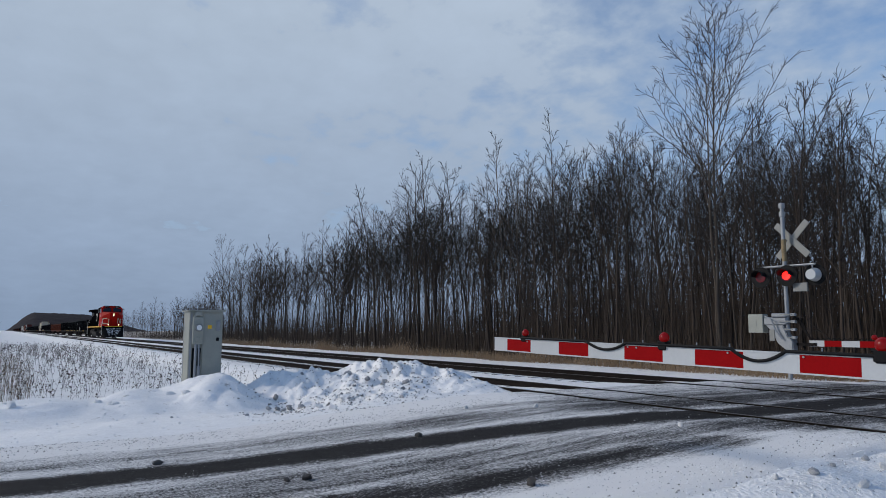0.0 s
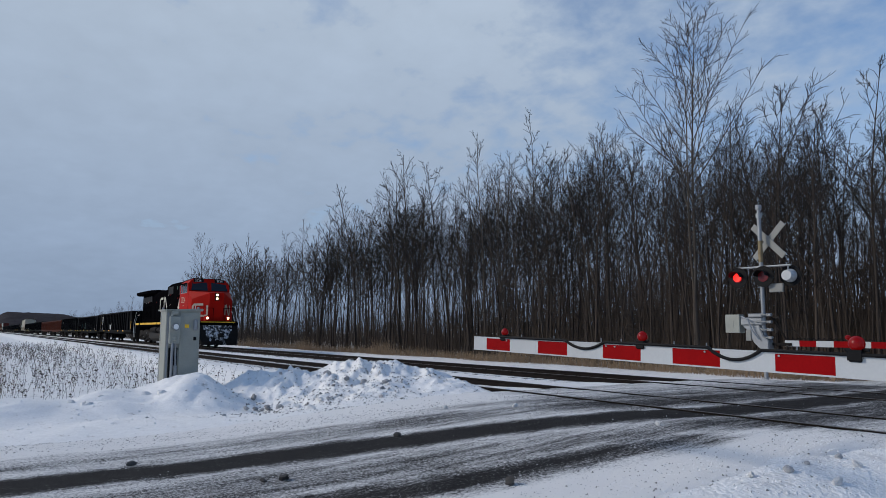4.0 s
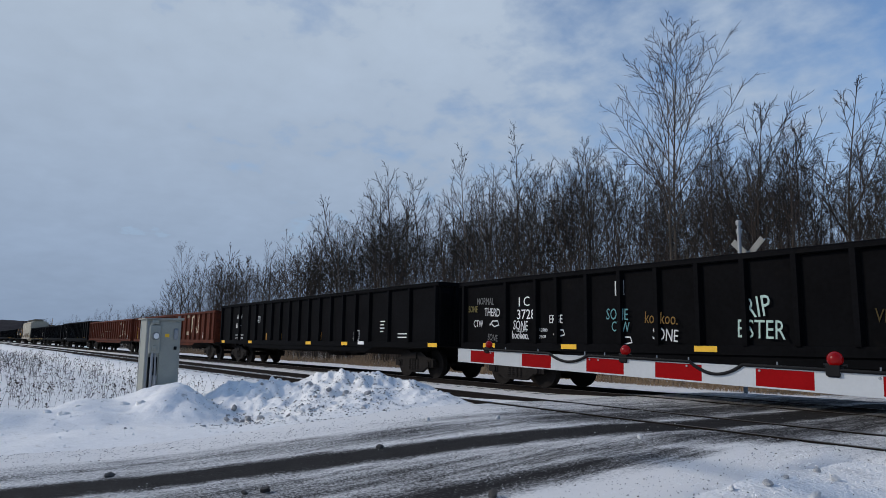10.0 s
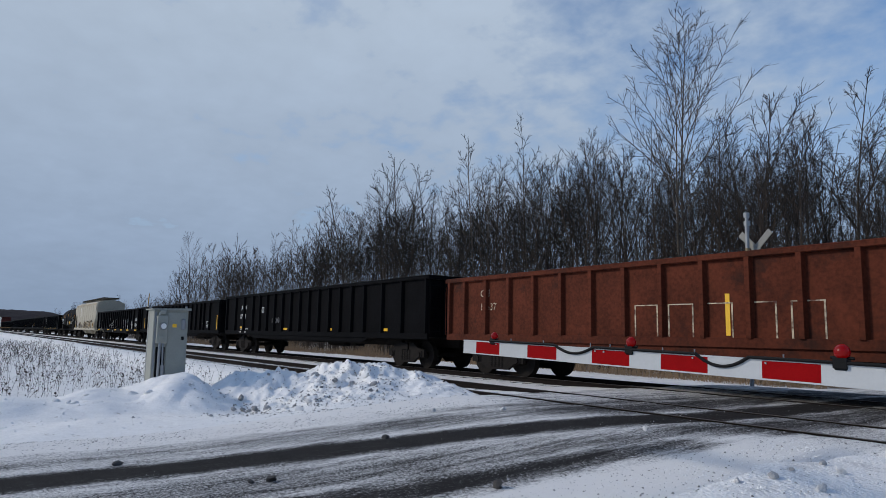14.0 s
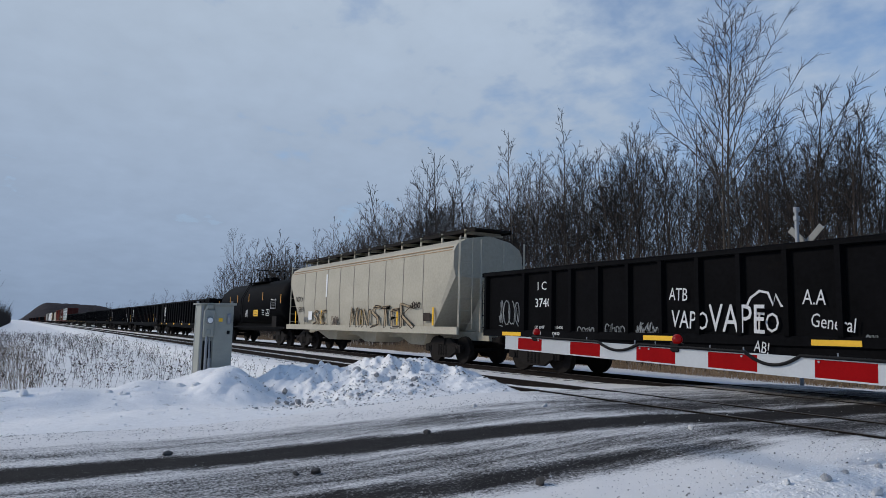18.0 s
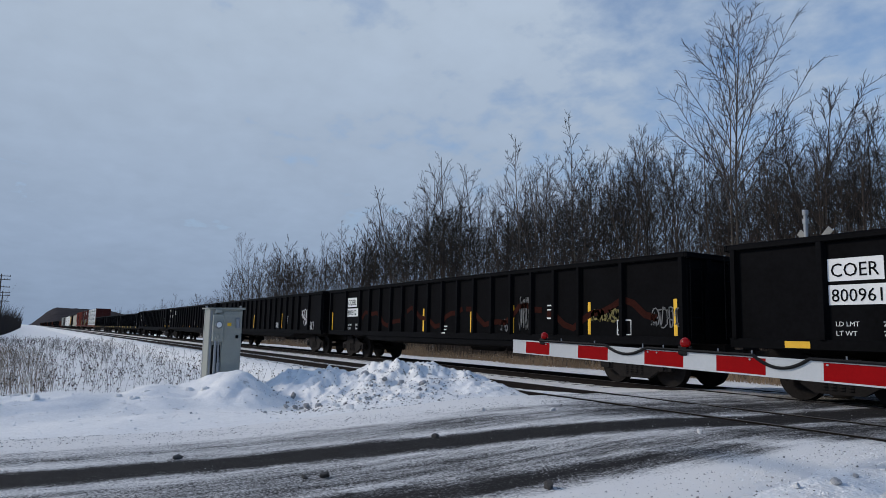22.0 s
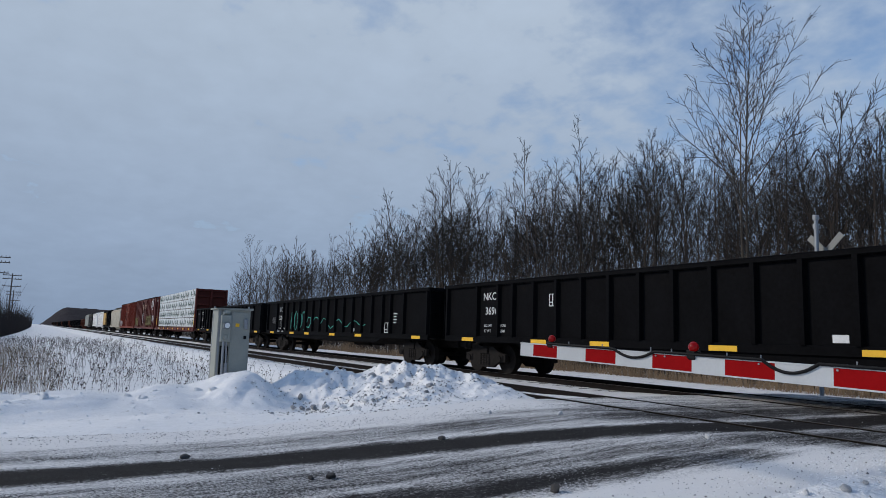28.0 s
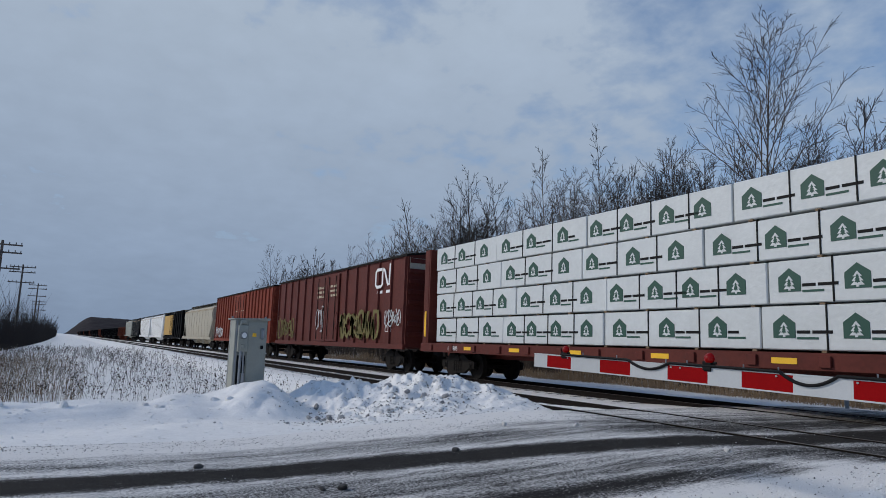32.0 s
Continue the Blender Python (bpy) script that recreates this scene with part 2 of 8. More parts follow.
ORANGE = material("orange_paint", (0.46, 0.27, 0.055), 0.6, vary=0.15, scale=2, bump=0.05)
UNDER = material("grimy_running_gear", (0.013, 0.011, 0.010), 0.8, 0.0, spec=0.12, vary=0.45, scale=5, fine=40, bump=0.4, dirt=(0.03, 0.023, 0.018), dirt_at=0.62)
STEEL = material("galvanised_steel", (0.28, 0.29, 0.30), 0.5, 0.5, vary=0.12, scale=6, bump=0.06)
CABINET = material("grey_cabinet_paint", (0.29, 0.295, 0.255), 0.5, vary=0.12, scale=3, fine=40, bump=0.08, dirt=(0.30, 0.29, 0.26), dirt_at=0.66)
ALUMINIUM = material("gate_arm_white", (0.47, 0.482, 0.482), 0.45, vary=0.05, scale=6, bump=0.03)
GATERED = material("gate_arm_red", (0.26, 0.0025, 0.004), 0.55, spec=0.05, vary=0.10, scale=6, bump=0.03)
RUBBER = material("black_rubber", (0.008, 0.008, 0.0085), 0.6, vary=0.2, bump=0.1, spec=0.12)
GLASS = material("dark_window_glass", (0.012, 0.016, 0.022), 0.1, vary=0.1, bump=0.0, spec=0.35)
LENS = material("unlit_red_lens", (0.12, 0.008, 0.010), 0.2, vary=0.1, bump=0.1)
LIT = glow("lit_red_lamp", (1.0, 0.012, 0.008), 3.0)
HEADLIGHT = glow("lit_headlight", (1.0, 0.78, 0.48), 2.6)
WRAP = material("white_lumber_wrap", (0.58, 0.605, 0.60), 0.5, vary=0.07, scale=2.0, fine=9, bump=0.8)
GREEN = material("dark_green_print", (0.006, 0.062, 0.042), 0.6, vary=0.1, bump=0)
POLE = material("weathered_pole", (0.10, 0.085, 0.075), 0.9, vary=0.3, bump=0.3)


# ---- mesh helpers ----
def part(name, bm, mat, parent=None, label=""):
    me = bpy.data.meshes.new(name)
    bm.to_mesh(me)
    bm.free()
    me.materials.append(mat)
    ob = new(name, me)
    if parent:
        ob.parent = parent
    if label:
        ob["label"] = label
    return ob


def again(ob, m, parent=None):
    """The same piece once more, on the same mesh."""
    c = ob.copy()
    scene.collection.objects.link(c)
    c.parent = parent or ob.parent
    c.matrix_basis = m
    return c


def raw(name, verts, faces, mat, parent=None, label="", smooth=False):
    me = bpy.data.meshes.new(name)
    me.from_pydata(verts, [], faces)
    me.materials.append(mat)
    if smooth:
        me.polygons.foreach_set("use_smooth", [True] * len(me.polygons))
    ob = new(name, me)
    if parent:
        ob.parent = parent
    if label:
        ob["label"] = label
    return ob


def box(bm, x0, x1, y0, y1, z0, z1, bevel=0.0):
    v = [bm.verts.new((x, y, z)) for x in (x0, x1) for y in (y0, y1) for z in (z0, z1)]
    fs = [bm.faces.new([v[i] for i in q]) for q in ((0, 1, 3, 2), (4, 6, 7, 5), (0, 4, 5, 1), (2, 3, 7, 6), (0, 2, 6, 4), (1, 5, 7, 3))]
    if bevel:
        edges = {e for f in fs for e in f.edges}
        bmesh.ops.bevel(bm, geom=list(edges), offset=bevel, segments=1, affect="EDGES")
    return bm


def tube(bm, points, r, sides=8, r_end=None, caps=True):
    """A round bar through the points."""
    pts = [Vector(p) for p in points]
    rings = []
    for i, p in enumerate(pts):
        d = (pts[min(i + 1, len(pts) - 1)] - pts[max(i - 1, 0)]).normalized()
        a = d.orthogonal().normalized()
        if abs(d.z) < 0.95:
            a = d.cross(Vector((0, 0, 1))).normalized()
        b = d.cross(a)
        rr = r if r_end is None else r + (r_end - r) * i / (len(pts) - 1)
        rings.append([bm.verts.new(p + a * rr * math.cos(k * math.tau / sides) + b * rr * math.sin(k * math.tau / sides)) for k in range(sides)])
    for r0, r1 in zip(rings, rings[1:]):
        for k in range(sides):
            bm.faces.new((r0[k], r0[(k + 1) % sides], r1[(k + 1) % sides], r1[k]))
    if caps:
        bm.faces.new(rings[0][::-1])
        bm.faces.new(rings[-1])
    return bm


def prism(bm, outline, axis, a0, a1):
    """An outline (pairs) swept along an axis: x: (y, z), y: (x, z), z: (x, y)."""
    def at(p, a):
        return {"x": (a, p[0], p[1]), "y": (p[0], a, p[1]), "z": (p[0], p[1], a)}[axis]
    lo, hi = [bm.verts.new(at(p, a0)) for p in outline], [bm.verts.new(at(p, a1)) for p in outline]
    n = len(outline)
    for i in range(n):
        bm.faces.new((lo[i], lo[(i + 1) % n], hi[(i + 1) % n], hi[i]))
    bm.faces.new(lo[::-1])
    bm.faces.new(hi)
    bmesh.ops.recalc_face_normals(bm, faces=bm.faces)
    return bm


B = bmesh.new


# ---- ground ----
FAR_Y, NEAR_Y = 14.10, 9.65     # the two tracks' centre lines
SPEED = 16.6                    # metres a second


def ramp(v, a, b):
    s = np.clip((v - a) / (b - a), 0, 1)
    return s * s * (3 - 2 * s)


def wave(x, y, s, seed):
    """Smooth random relief, sum of turned sines."""
    r = np.random.RandomState(seed)
    z = 0
    for k in range(9):
        a, f, p = r.rand() * 6.3, s * (0.6 + 1.3 * r.rand()), r.rand() * 6.3
        z = z + np.sin((x * np.cos(a) + y * np.sin(a)) * f + p + 0.8 * np.sin((x * np.sin(a) - y * np.cos(a)) * f * 0.7))
    return z / 9


def road_z(y):
    return -0.36 + 0.345 * ramp(y, 1.5, 8.2) - 0.34 * ramp(y, 15.8, 23.0)


def ground_z(x, y):
    z = -0.56 + 0.05 * wave(x, y, 0.5, 1) + 0.02 * wave(x, y, 2.5, 2)
    z = z + 0.12 * ramp(y, 18, 24)
    bed = ramp(y, 5.9, 7.7) * (1 - ramp(y, 16.1, 18.2))
    z = z * (1 - bed) + bed * (-0.145 + 0.014 * wave(x, y, 9, 3))
    lane = ramp(x, -13.2, -10.9) * (1 - ramp(x, -3.6, -1.6)) * ramp(y, -60, -50)
    z = z * (1 - lane) + lane * (road_z(y) - 0.07 + 0.038 * (1 - ramp(y, 6.6, 7.6)) * ramp(x, -6.5, -5.2))
    bank = np.exp(-((x + 2.1) / 1.5) ** 2 - ((y - 5.6) / 2.6) ** 2) * 0.10 * (0.6 + 0.8 * wave(x, y, 3.0, 5))
    return z + bank


def steps(lo, hi, a, b, fine, grow=1.22):
    """Grid lines: fine between a and b, ever wider towards lo and hi."""
    out = list(np.arange(a, b + 1e-6, fine))
    d, v = fine, a
    while v > lo:
        d *= grow
        v -= d
        out.insert(0, v)
    d, v = fine, b
    while v < hi:
        d *= grow
        v += d
        out.append(v)
    return np.array(out)


def sheet(name, xs, ys, zf, mat, **kw):
    X, Y = np.meshgrid(xs, ys, indexing="ij")
    Z = zf(X, Y)
    n, m = X.shape
    verts = np.stack([X.ravel(), Y.ravel(), Z.ravel()], 1).tolist()
    i = np.arange(n * m).reshape(n, m)
    faces = np.stack([i[:-1, :-1].ravel(), i[1:, :-1].ravel(), i[1:, 1:].ravel(), i[:-1, 1:].ravel()], 1).tolist()
    return raw(name, verts, faces, mat, smooth=True, **kw)


def ground_material():
    """Snow; bare stony patches on the track bed."""
    m = material("snow_ground", (0.88, 0.865, 0.84), 0.65, vary=0.07, scale=5, fine=24, bump=1.0, dirt=(0.68, 0.665, 0.65), dirt_at=0.53, spec=0.3)
    m.node_tree.nodes["Bump"].inputs["Distance"].default_value = 0.05
    n, l = m.node_tree.nodes, m.node_tree.links
    b = n["Principled BSDF"]
    snow = b.inputs["Base Color"].links[0].from_socket
    tc = n.new("ShaderNodeTexCoord")
    sp = n.new("ShaderNodeSeparateXYZ"); l.new(tc.outputs["Object"], sp.inputs[0])
    def band(socket, a, bb, c, d):
        up = n.new("ShaderNodeMapRange"); up.inputs["From Min"].default_value, up.inputs["From Max"].default_value = a, bb
        dn = n.new("ShaderNodeMapRange"); dn.inputs["From Min"].default_value, dn.inputs["From Max"].default_value = c, d
        dn.inputs["To Min"].default_value, dn.inputs["To Max"].default_value = 1, 0
        l.new(socket, up.inputs["Value"]); l.new(socket, dn.inputs["Value"])
        mul = n.new("ShaderNodeMath"); mul.operation = "MULTIPLY"
        l.new(up.outputs[0], mul.inputs[0]); l.new(dn.outputs[0], mul.inputs[1])
        return mul.outputs[0]
    stone = n.new("ShaderNodeTexNoise"); stone.inputs["Scale"].default_value = 2.2; stone.inputs["Detail"].default_value = 8; stone.inputs["Roughness"].default_value = 0.75
    l.new(tc.outputs["Object"], stone.inputs["Vector"])
    bed = band(sp.outputs["Y"], 12.2, 12.9, 15.3, 15.9)
    bed2 = band(sp.outputs["Y"], 8.6, 9.0, 10.4, 10.9)
    half = n.new("ShaderNodeMath"); half.operation = "MULTIPLY"; half.inputs[1].default_value = 0.5; l.new(bed2, half.inputs[0])
    mxm = n.new("ShaderNodeMath"); mxm.operation = "MAXIMUM"; l.new(bed, mxm.inputs[0]); l.new(half.outputs[0], mxm.inputs[1])
    add = n.new("ShaderNodeMath"); add.operation = "MULTIPLY_ADD"; add.inputs[1].default_value = 0.16
    l.new(mxm.outputs[0], add.inputs[0]); l.new(stone.outputs["Fac"], add.inputs[2])
    rp = n.new("ShaderNodeValToRGB"); rp.color_ramp.elements[0].position, rp.color_ramp.elements[1].position = 0.74, 0.86
    l.new(add.outputs[0], rp.inputs[0])
    grit = n.new("ShaderNodeTexVoronoi"); grit.inputs["Scale"].default_value = 22
    l.new(tc.outputs["Object"], grit.inputs["Vector"])
    gr = n.new("ShaderNodeValToRGB")
    gr.color_ramp.elements[0].color, gr.color_ramp.elements[1].color = (0.025, 0.022, 0.02, 1), (0.17, 0.15, 0.135, 1)
    l.new(grit.outputs["Color"], gr.inputs[0])
    # leaf litter and straw on the forest floor
    wood = band(sp.outputs["Y"], 23.2, 25.0, 400, 500)
    lit = n.new("ShaderNodeMath"); lit.operation = "MULTIPLY_ADD"; lit.inputs[1].default_value = 0.34
    l.new(wood, lit.inputs[0]); l.new(stone.outputs["Fac"], lit.inputs[2])
    lr = n.new("ShaderNodeValToRGB"); lr.color_ramp.elements[0].position, lr.color_ramp.elements[1].position = 0.70, 0.84
    l.new(lit.outputs[0], lr.inputs[0])
    mx = n.new("ShaderNodeMix"); mx.data_type = "RGBA"
    l.new(rp.outputs[0], mx.inputs["Factor"]); l.new(snow, mx.inputs["A"]); l.new(gr.outputs[0], mx.inputs["B"])
    mw = n.new("ShaderNodeMix"); mw.data_type = "RGBA"
    l.new(lr.outputs[0], mw.inputs["Factor"]); l.new(mx.outputs["Result"], mw.inputs["A"]); mw.inputs["B"].default_value = (0.16, 0.115, 0.07, 1)
    l.new(mw.outputs["Result"], b.inputs["Base Color"])
    return m


ground = sheet("ground", steps(-2600, 1200, -24, 3, 0.16), steps(-1500, 2600, -4, 26, 0.16), ground_z, ground_material())
tagged(ground, "snow-covered flat ground with stony railway bed", "ground", kind="structure")


def road_material():
    """Asphalt under packed, dirty snow; bare dark wheel tracks run along the road."""
    m = material("snowy_asphalt", (0.026, 0.0235, 0.022), 0.85, vary=0.35, scale=3, fine=70, bump=0.4, spec=0.12)
    n, l = m.node_tree.nodes, m.node_tree.links
    b = n["Principled BSDF"]
    bare = b.inputs["Base Color"].links[0].from_socket
    tc = n.new("ShaderNodeTexCoord")
    sp = n.new("ShaderNodeSeparateXYZ"); l.new(tc.outputs["Object"], sp.inputs[0])
    warp = n.new("ShaderNodeTexNoise"); warp.inputs["Scale"].default_value = 1.3; warp.inputs["Detail"].default_value = 7; warp.inputs["Roughness"].default_value = 0.7
    l.new(tc.outputs["Object"], warp.inputs["Vector"])
    wx = n.new("ShaderNodeMath"); wx.operation = "MULTIPLY_ADD"; wx.inputs[1].default_value = 0.42
    l.new(warp.outputs["Fac"], wx.inputs[0]); l.new(sp.outputs["X"], wx.inputs[2])
    # the lane bends: the wheel tracks swing to +x before the crossing
    def swing(a, bb, lo, hi):
        r = n.new("ShaderNodeMapRange"); r.interpolation_type = "SMOOTHSTEP"
        r.inputs["From Min"].default_value, r.inputs["From Max"].default_value, r.inputs["To Min"].default_value, r.inputs["To Max"].default_value = a, bb, lo, hi
        l.new(sp.outputs["Y"], r.inputs["Value"])
        return r.outputs[0]

    def minus(a, bb):
        q = n.new("ShaderNodeMath"); q.operation = "SUBTRACT"
        l.new(a, q.inputs[0]); l.new(bb, q.inputs[1])
        return q.outputs[0]
    centre = n.new("ShaderNodeValToRGB")
    centre.color_ramp.interpolation = "B_SPLINE"
    at_y = n.new("ShaderNodeMath"); at_y.operation = "MULTIPLY"; at_y.inputs[1].default_value = 0.1
    l.new(sp.outputs["Y"], at_y.inputs[0]); l.new(at_y.outputs[0], centre.inputs[0])
    for i, (y, x) in enumerate(((0.0, -7.75), (2.2, -7.80), (3.4, -7.62), (4.6, -7.28), (5.8, -6.98), (7.0, -6.62), (8.2, -6.3), (10.0, -5.95))):
        k = centre.color_ramp.elements[i] if i < 2 else centre.color_ramp.elements.new(y / 10)
        k.position, v = y / 10, (x + 9) / 4
        k.color = (v, v, v, 1)
    line = n.new("ShaderNodeMath"); line.operation = "MULTIPLY_ADD"; line.inputs[1].default_value, line.inputs[2].default_value = 4.0, -3.0
    l.new(centre.outputs[0], line.inputs[0])
    bent = minus(wx.outputs[0], line.outputs[0])
    slant = n.new("ShaderNodeMath"); slant.operation = "MULTIPLY_ADD"; slant.inputs[1].default_value = -0.175
    l.new(sp.outputs["Y"], slant.inputs[0]); l.new(wx.outputs[0], slant.inputs[2])

    def track(centre, half, soft, amount, source):
        d = n.new("ShaderNodeMath"); d.operation = "SUBTRACT"; d.inputs[1].default_value = centre + 0.21
        l.new(source, d.inputs[0])
        a = n.new("ShaderNodeMath"); a.operation = "ABSOLUTE"; l.new(d.outputs[0], a.inputs[0])
        r = n.new("ShaderNodeMapRange"); r.inputs["From Min"].default_value, r.inputs["From Max"].default_value = half, half + soft
        r.inputs["To Min"].default_value, r.inputs["To Max"].default_value = amount, 0
        l.new(a.outputs[0], r.inputs["Value"])
        return r.outputs[0]
    total = track(-6.0, 0.22, 0.34, 1.0, bent)
    fade = n.new("ShaderNodeMath"); fade.operation = "MULTIPLY"
    l.new(track(-5.94, 0.12, 0.42, 0.80, slant.outputs[0]), fade.inputs[0]); l.new(swing(6.8, 7.8, 1.0, 0.0), fade.inputs[1])
    both_tracks = n.new("ShaderNodeMath"); both_tracks.operation = "MAXIMUM"
    l.new(total, both_tracks.inputs[0]); l.new(fade.outputs[0], both_tracks.inputs[1])
    total = both_tracks.outputs[0]
    for c, h, s, k in ((-7.35, 0.25, 0.45, 0.36), (-4.75, 0.25, 0.5, 0.38), (-8.2, 0.1, 0.4, 0.22)):
        mm = n.new("ShaderNodeMath"); mm.operation = "MAXIMUM"
        l.new(total, mm.inputs[0]); l.new(track(c, h, s, k, bent), mm.inputs[1])
        total = mm.outputs[0]
    stretch = n.new("ShaderNodeMapping"); stretch.inputs["Scale"].default_value = (3.4, 0.42, 1)
    l.new(tc.outputs["Object"], stretch.inputs["Vector"])
    streak = n.new("ShaderNodeTexNoise"); streak.inputs["Scale"].default_value = 1.6; streak.inputs["Detail"].default_value = 9; streak.inputs["Roughness"].default_value = 0.66
    l.new(stretch.outputs[0], streak.inputs["Vector"])
    grain = n.new("ShaderNodeTexNoise"); grain.inputs["Scale"].default_value = 34; grain.inputs["Detail"].default_value = 8; grain.inputs["Roughness"].default_value = 0.85
    l.new(tc.outputs["Object"], grain.inputs["Vector"])
    g2 = n.new("ShaderNodeMath"); g2.operation = "MULTIPLY_ADD"; g2.inputs[1].default_value = 3.0
    st2 = n.new("ShaderNodeMath"); st2.operation = "MULTIPLY_ADD"; st2.inputs[1].default_value = 1.2; st2.inputs[2].default_value = -1.23
    l.new(streak.outputs["Fac"], st2.inputs[0])
    l.new(grain.outputs["Fac"], g2.inputs[0]); l.new(st2.outputs[0], g2.inputs[2])
    # whiter towards both edges of the road
    mid = n.new("ShaderNodeMath"); mid.operation = "ADD"; mid.inputs[1].default_value = 7.0
    l.new(sp.outputs["X"], mid.inputs[0])
    ab = n.new("ShaderNodeMath"); ab.operation = "ABSOLUTE"; l.new(mid.outputs[0], ab.inputs[0])
    edge = n.new("ShaderNodeMapRange"); edge.inputs["From Min"].default_value, edge.inputs["From Max"].default_value = 1.8, 2.7
    edge.inputs["To Min"].default_value, edge.inputs["To Max"].default_value = 0, 0.52
    l.new(ab.outputs[0], edge.inputs["Value"])
    far_in = n.new("ShaderNodeMapRange"); far_in.inputs["From Min"].default_value, far_in.inputs["From Max"].default_value = 7.6, 8.6
    far_in.inputs["To Min"].default_value, far_in.inputs["To Max"].default_value = 1.0, 0.3
    l.new(sp.outputs["Y"], far_in.inputs["Value"])
    edge2 = n.new("ShaderNodeMath"); edge2.operation = "MULTIPLY"; l.new(edge.outputs[0], edge2.inputs[0]); l.new(far_in.outputs[0], edge2.inputs[1])
    g3 = n.new("ShaderNodeMath"); g3.operation = "ADD"; l.new(g2.outputs[0], g3.inputs[0]); l.new(edge2.outputs[0], g3.inputs[1])
    cross = n.new("ShaderNodeMapRange"); cross.inputs["From Min"].default_value, cross.inputs["From Max"].default_value = 7.2, 8.8
    cross.inputs["To Min"].default_value, cross.inputs["To Max"].default_value = 0, 0.23
    l.new(sp.outputs["Y"], cross.inputs["Value"])
    g3b = n.new("ShaderNodeMath"); g3b.operation = "SUBTRACT"; l.new(g3.outputs[0], g3b.inputs[0]); l.new(cross.outputs[0], g3b.inputs[1])
    g4 = n.new("ShaderNodeMath"); g4.operation = "MULTIPLY_ADD"; g4.inputs[1].default_value = -0.84
    l.new(total, g4.inputs[0]); l.new(g3b.outputs[0], g4.inputs[2])
    snowy = n.new("ShaderNodeValToRGB")
    e = snowy.color_ramp.elements
    e[0].position, e[0].color = 0.36, (0, 0, 0, 1)
    e[1].position, e[1].color = 1.10, (1, 1, 1, 1)
    mid1 = e.new(0.58); mid1.color = (0.28, 0.28, 0.28, 1)
    mid2 = e.new(0.78); mid2.color = (0.72, 0.72, 0.72, 1)
    mid3 = e.new(0.94); mid3.color = (0.86, 0.86, 0.86, 1)
    l.new(g4.outputs[0], snowy.inputs[0])
    mx = n.new("ShaderNodeMix"); mx.data_type = "RGBA"
    l.new(snowy.outputs[0], mx.inputs["Factor"]); l.new(bare, mx.inputs["A"]); mx.inputs["B"].default_value = (0.86, 0.835, 0.80, 1)
    l.new(mx.outputs["Result"], b.inputs["Base Color"])
    bp = n.new("ShaderNodeBump"); bp.inputs["Strength"].default_value = 0.5; bp.inputs["Distance"].default_value = 0.010
    l.new(g2.outputs[0], bp.inputs["Height"]); l.new(bp.outputs[0], b.inputs["Normal"])
    return m


def road_surface(x, y):
    z = road_z(y) + 0.012 * wave(x, y * 0.4, 5, 7) + 0.008 * wave(x, y, 14, 8)
    for c in (FAR_Y, NEAR_Y):
        for s in (-0.75, 0.75):
            z = z - 0.07 * np.exp(-((y - c - s - 0.02 * np.sign(s)) / 0.07) ** 4)       # flangeways along the rails
    planks = ramp(y, 7.6, 8.4) * (1 - ramp(y, 15.6, 16.2))
    rim = -4.0 + 0.10 * (np.clip(y, 3, 8) - 3)
    return z - 0.10 * (ramp(-x, 10.3, 11.2) + 0.75 * ramp(x - rim, -0.1, 0.6) * (1 - planks) + ramp(x, -1.4, -0.6) * planks) - 0.6 * ramp(x, -3.6, -3.0) * (1 - planks)


ys = np.concatenate([np.arange(-50, -2, 2.0), np.arange(-2, 8, 0.12), np.arange(8, 16.2, 0.035), np.arange(16.2, 24, 0.15), np.arange(24, 90, 2.5)])
road = sheet("road", np.arange(-11.4, -0.4, 0.12), ys, road_surface, road_material())
tagged(road, "asphalt country road under packed dirty snow with dark wheel tracks", "road", kind="structure")


# ---- tracks ----
def rail_track(name, cy):
    root = tagged(new(name), "railway track of rusty rails on snowy wooden ties", "railway track", kind="structure")
    foot = [(-0.07, -0.17), (0.07, -0.17), (0.07, -0.155), (0.012, -0.13), (0.012, -0.045), (0.036, -0.035), (0.036, -0.004), (-0.036, -0.004), (-0.036, -0.035), (-0.012, -0.045), (-0.012, -0.13), (-0.07, -0.155)]
    for s in (-0.75, 0.75):
        bm = B()
        prism(bm, [(cy + s + a, b) for a, b in foot], "x", -1400, 140)
        part("rail", bm, RAIL, root)
        bm = B()
        box(bm, -1400, 140, cy + s - 0.033, cy + s + 0.033, -0.004, 0.0)
        part("rail_head", bm, RAILTOP, root, "worn bright rail head")
    return root


track_1, track_2 = rail_track("track_1", FAR_Y), rail_track("track_2", NEAR_Y)


# ---- snow piles ----
HEAPS = ((-14.8, 6.0, 0.86, 1.3, 0.9), (-14.0, 6.9, 0.80, 1.3, 1.0), (-13.3, 7.6, 0.70, 1.2, 0.9), (-12.5, 8.3, 0.46, 1.1, 0.8), (-15.5, 5.3, 0.82, 1.2, 0.7), (-13.0, 6.4, 0.46, 1.5, 1.6), (-11.9, 8.3, 0.26, 0.9, 0.9),
         (-15.0, 3.85, 0.80, 1.7, 1.15), (-15.0, 2.4, 0.50, 1.9, 1.4), (-14.6, 0.6, 0.46, 1.7, 1.8), (-14.2, -1.6, 0.50, 1.7, 2.0), (-13.9, -4.5, 0.5, 1.7, 2.4), (-12.6, 2.5, 0.22, 1.6, 3.5))


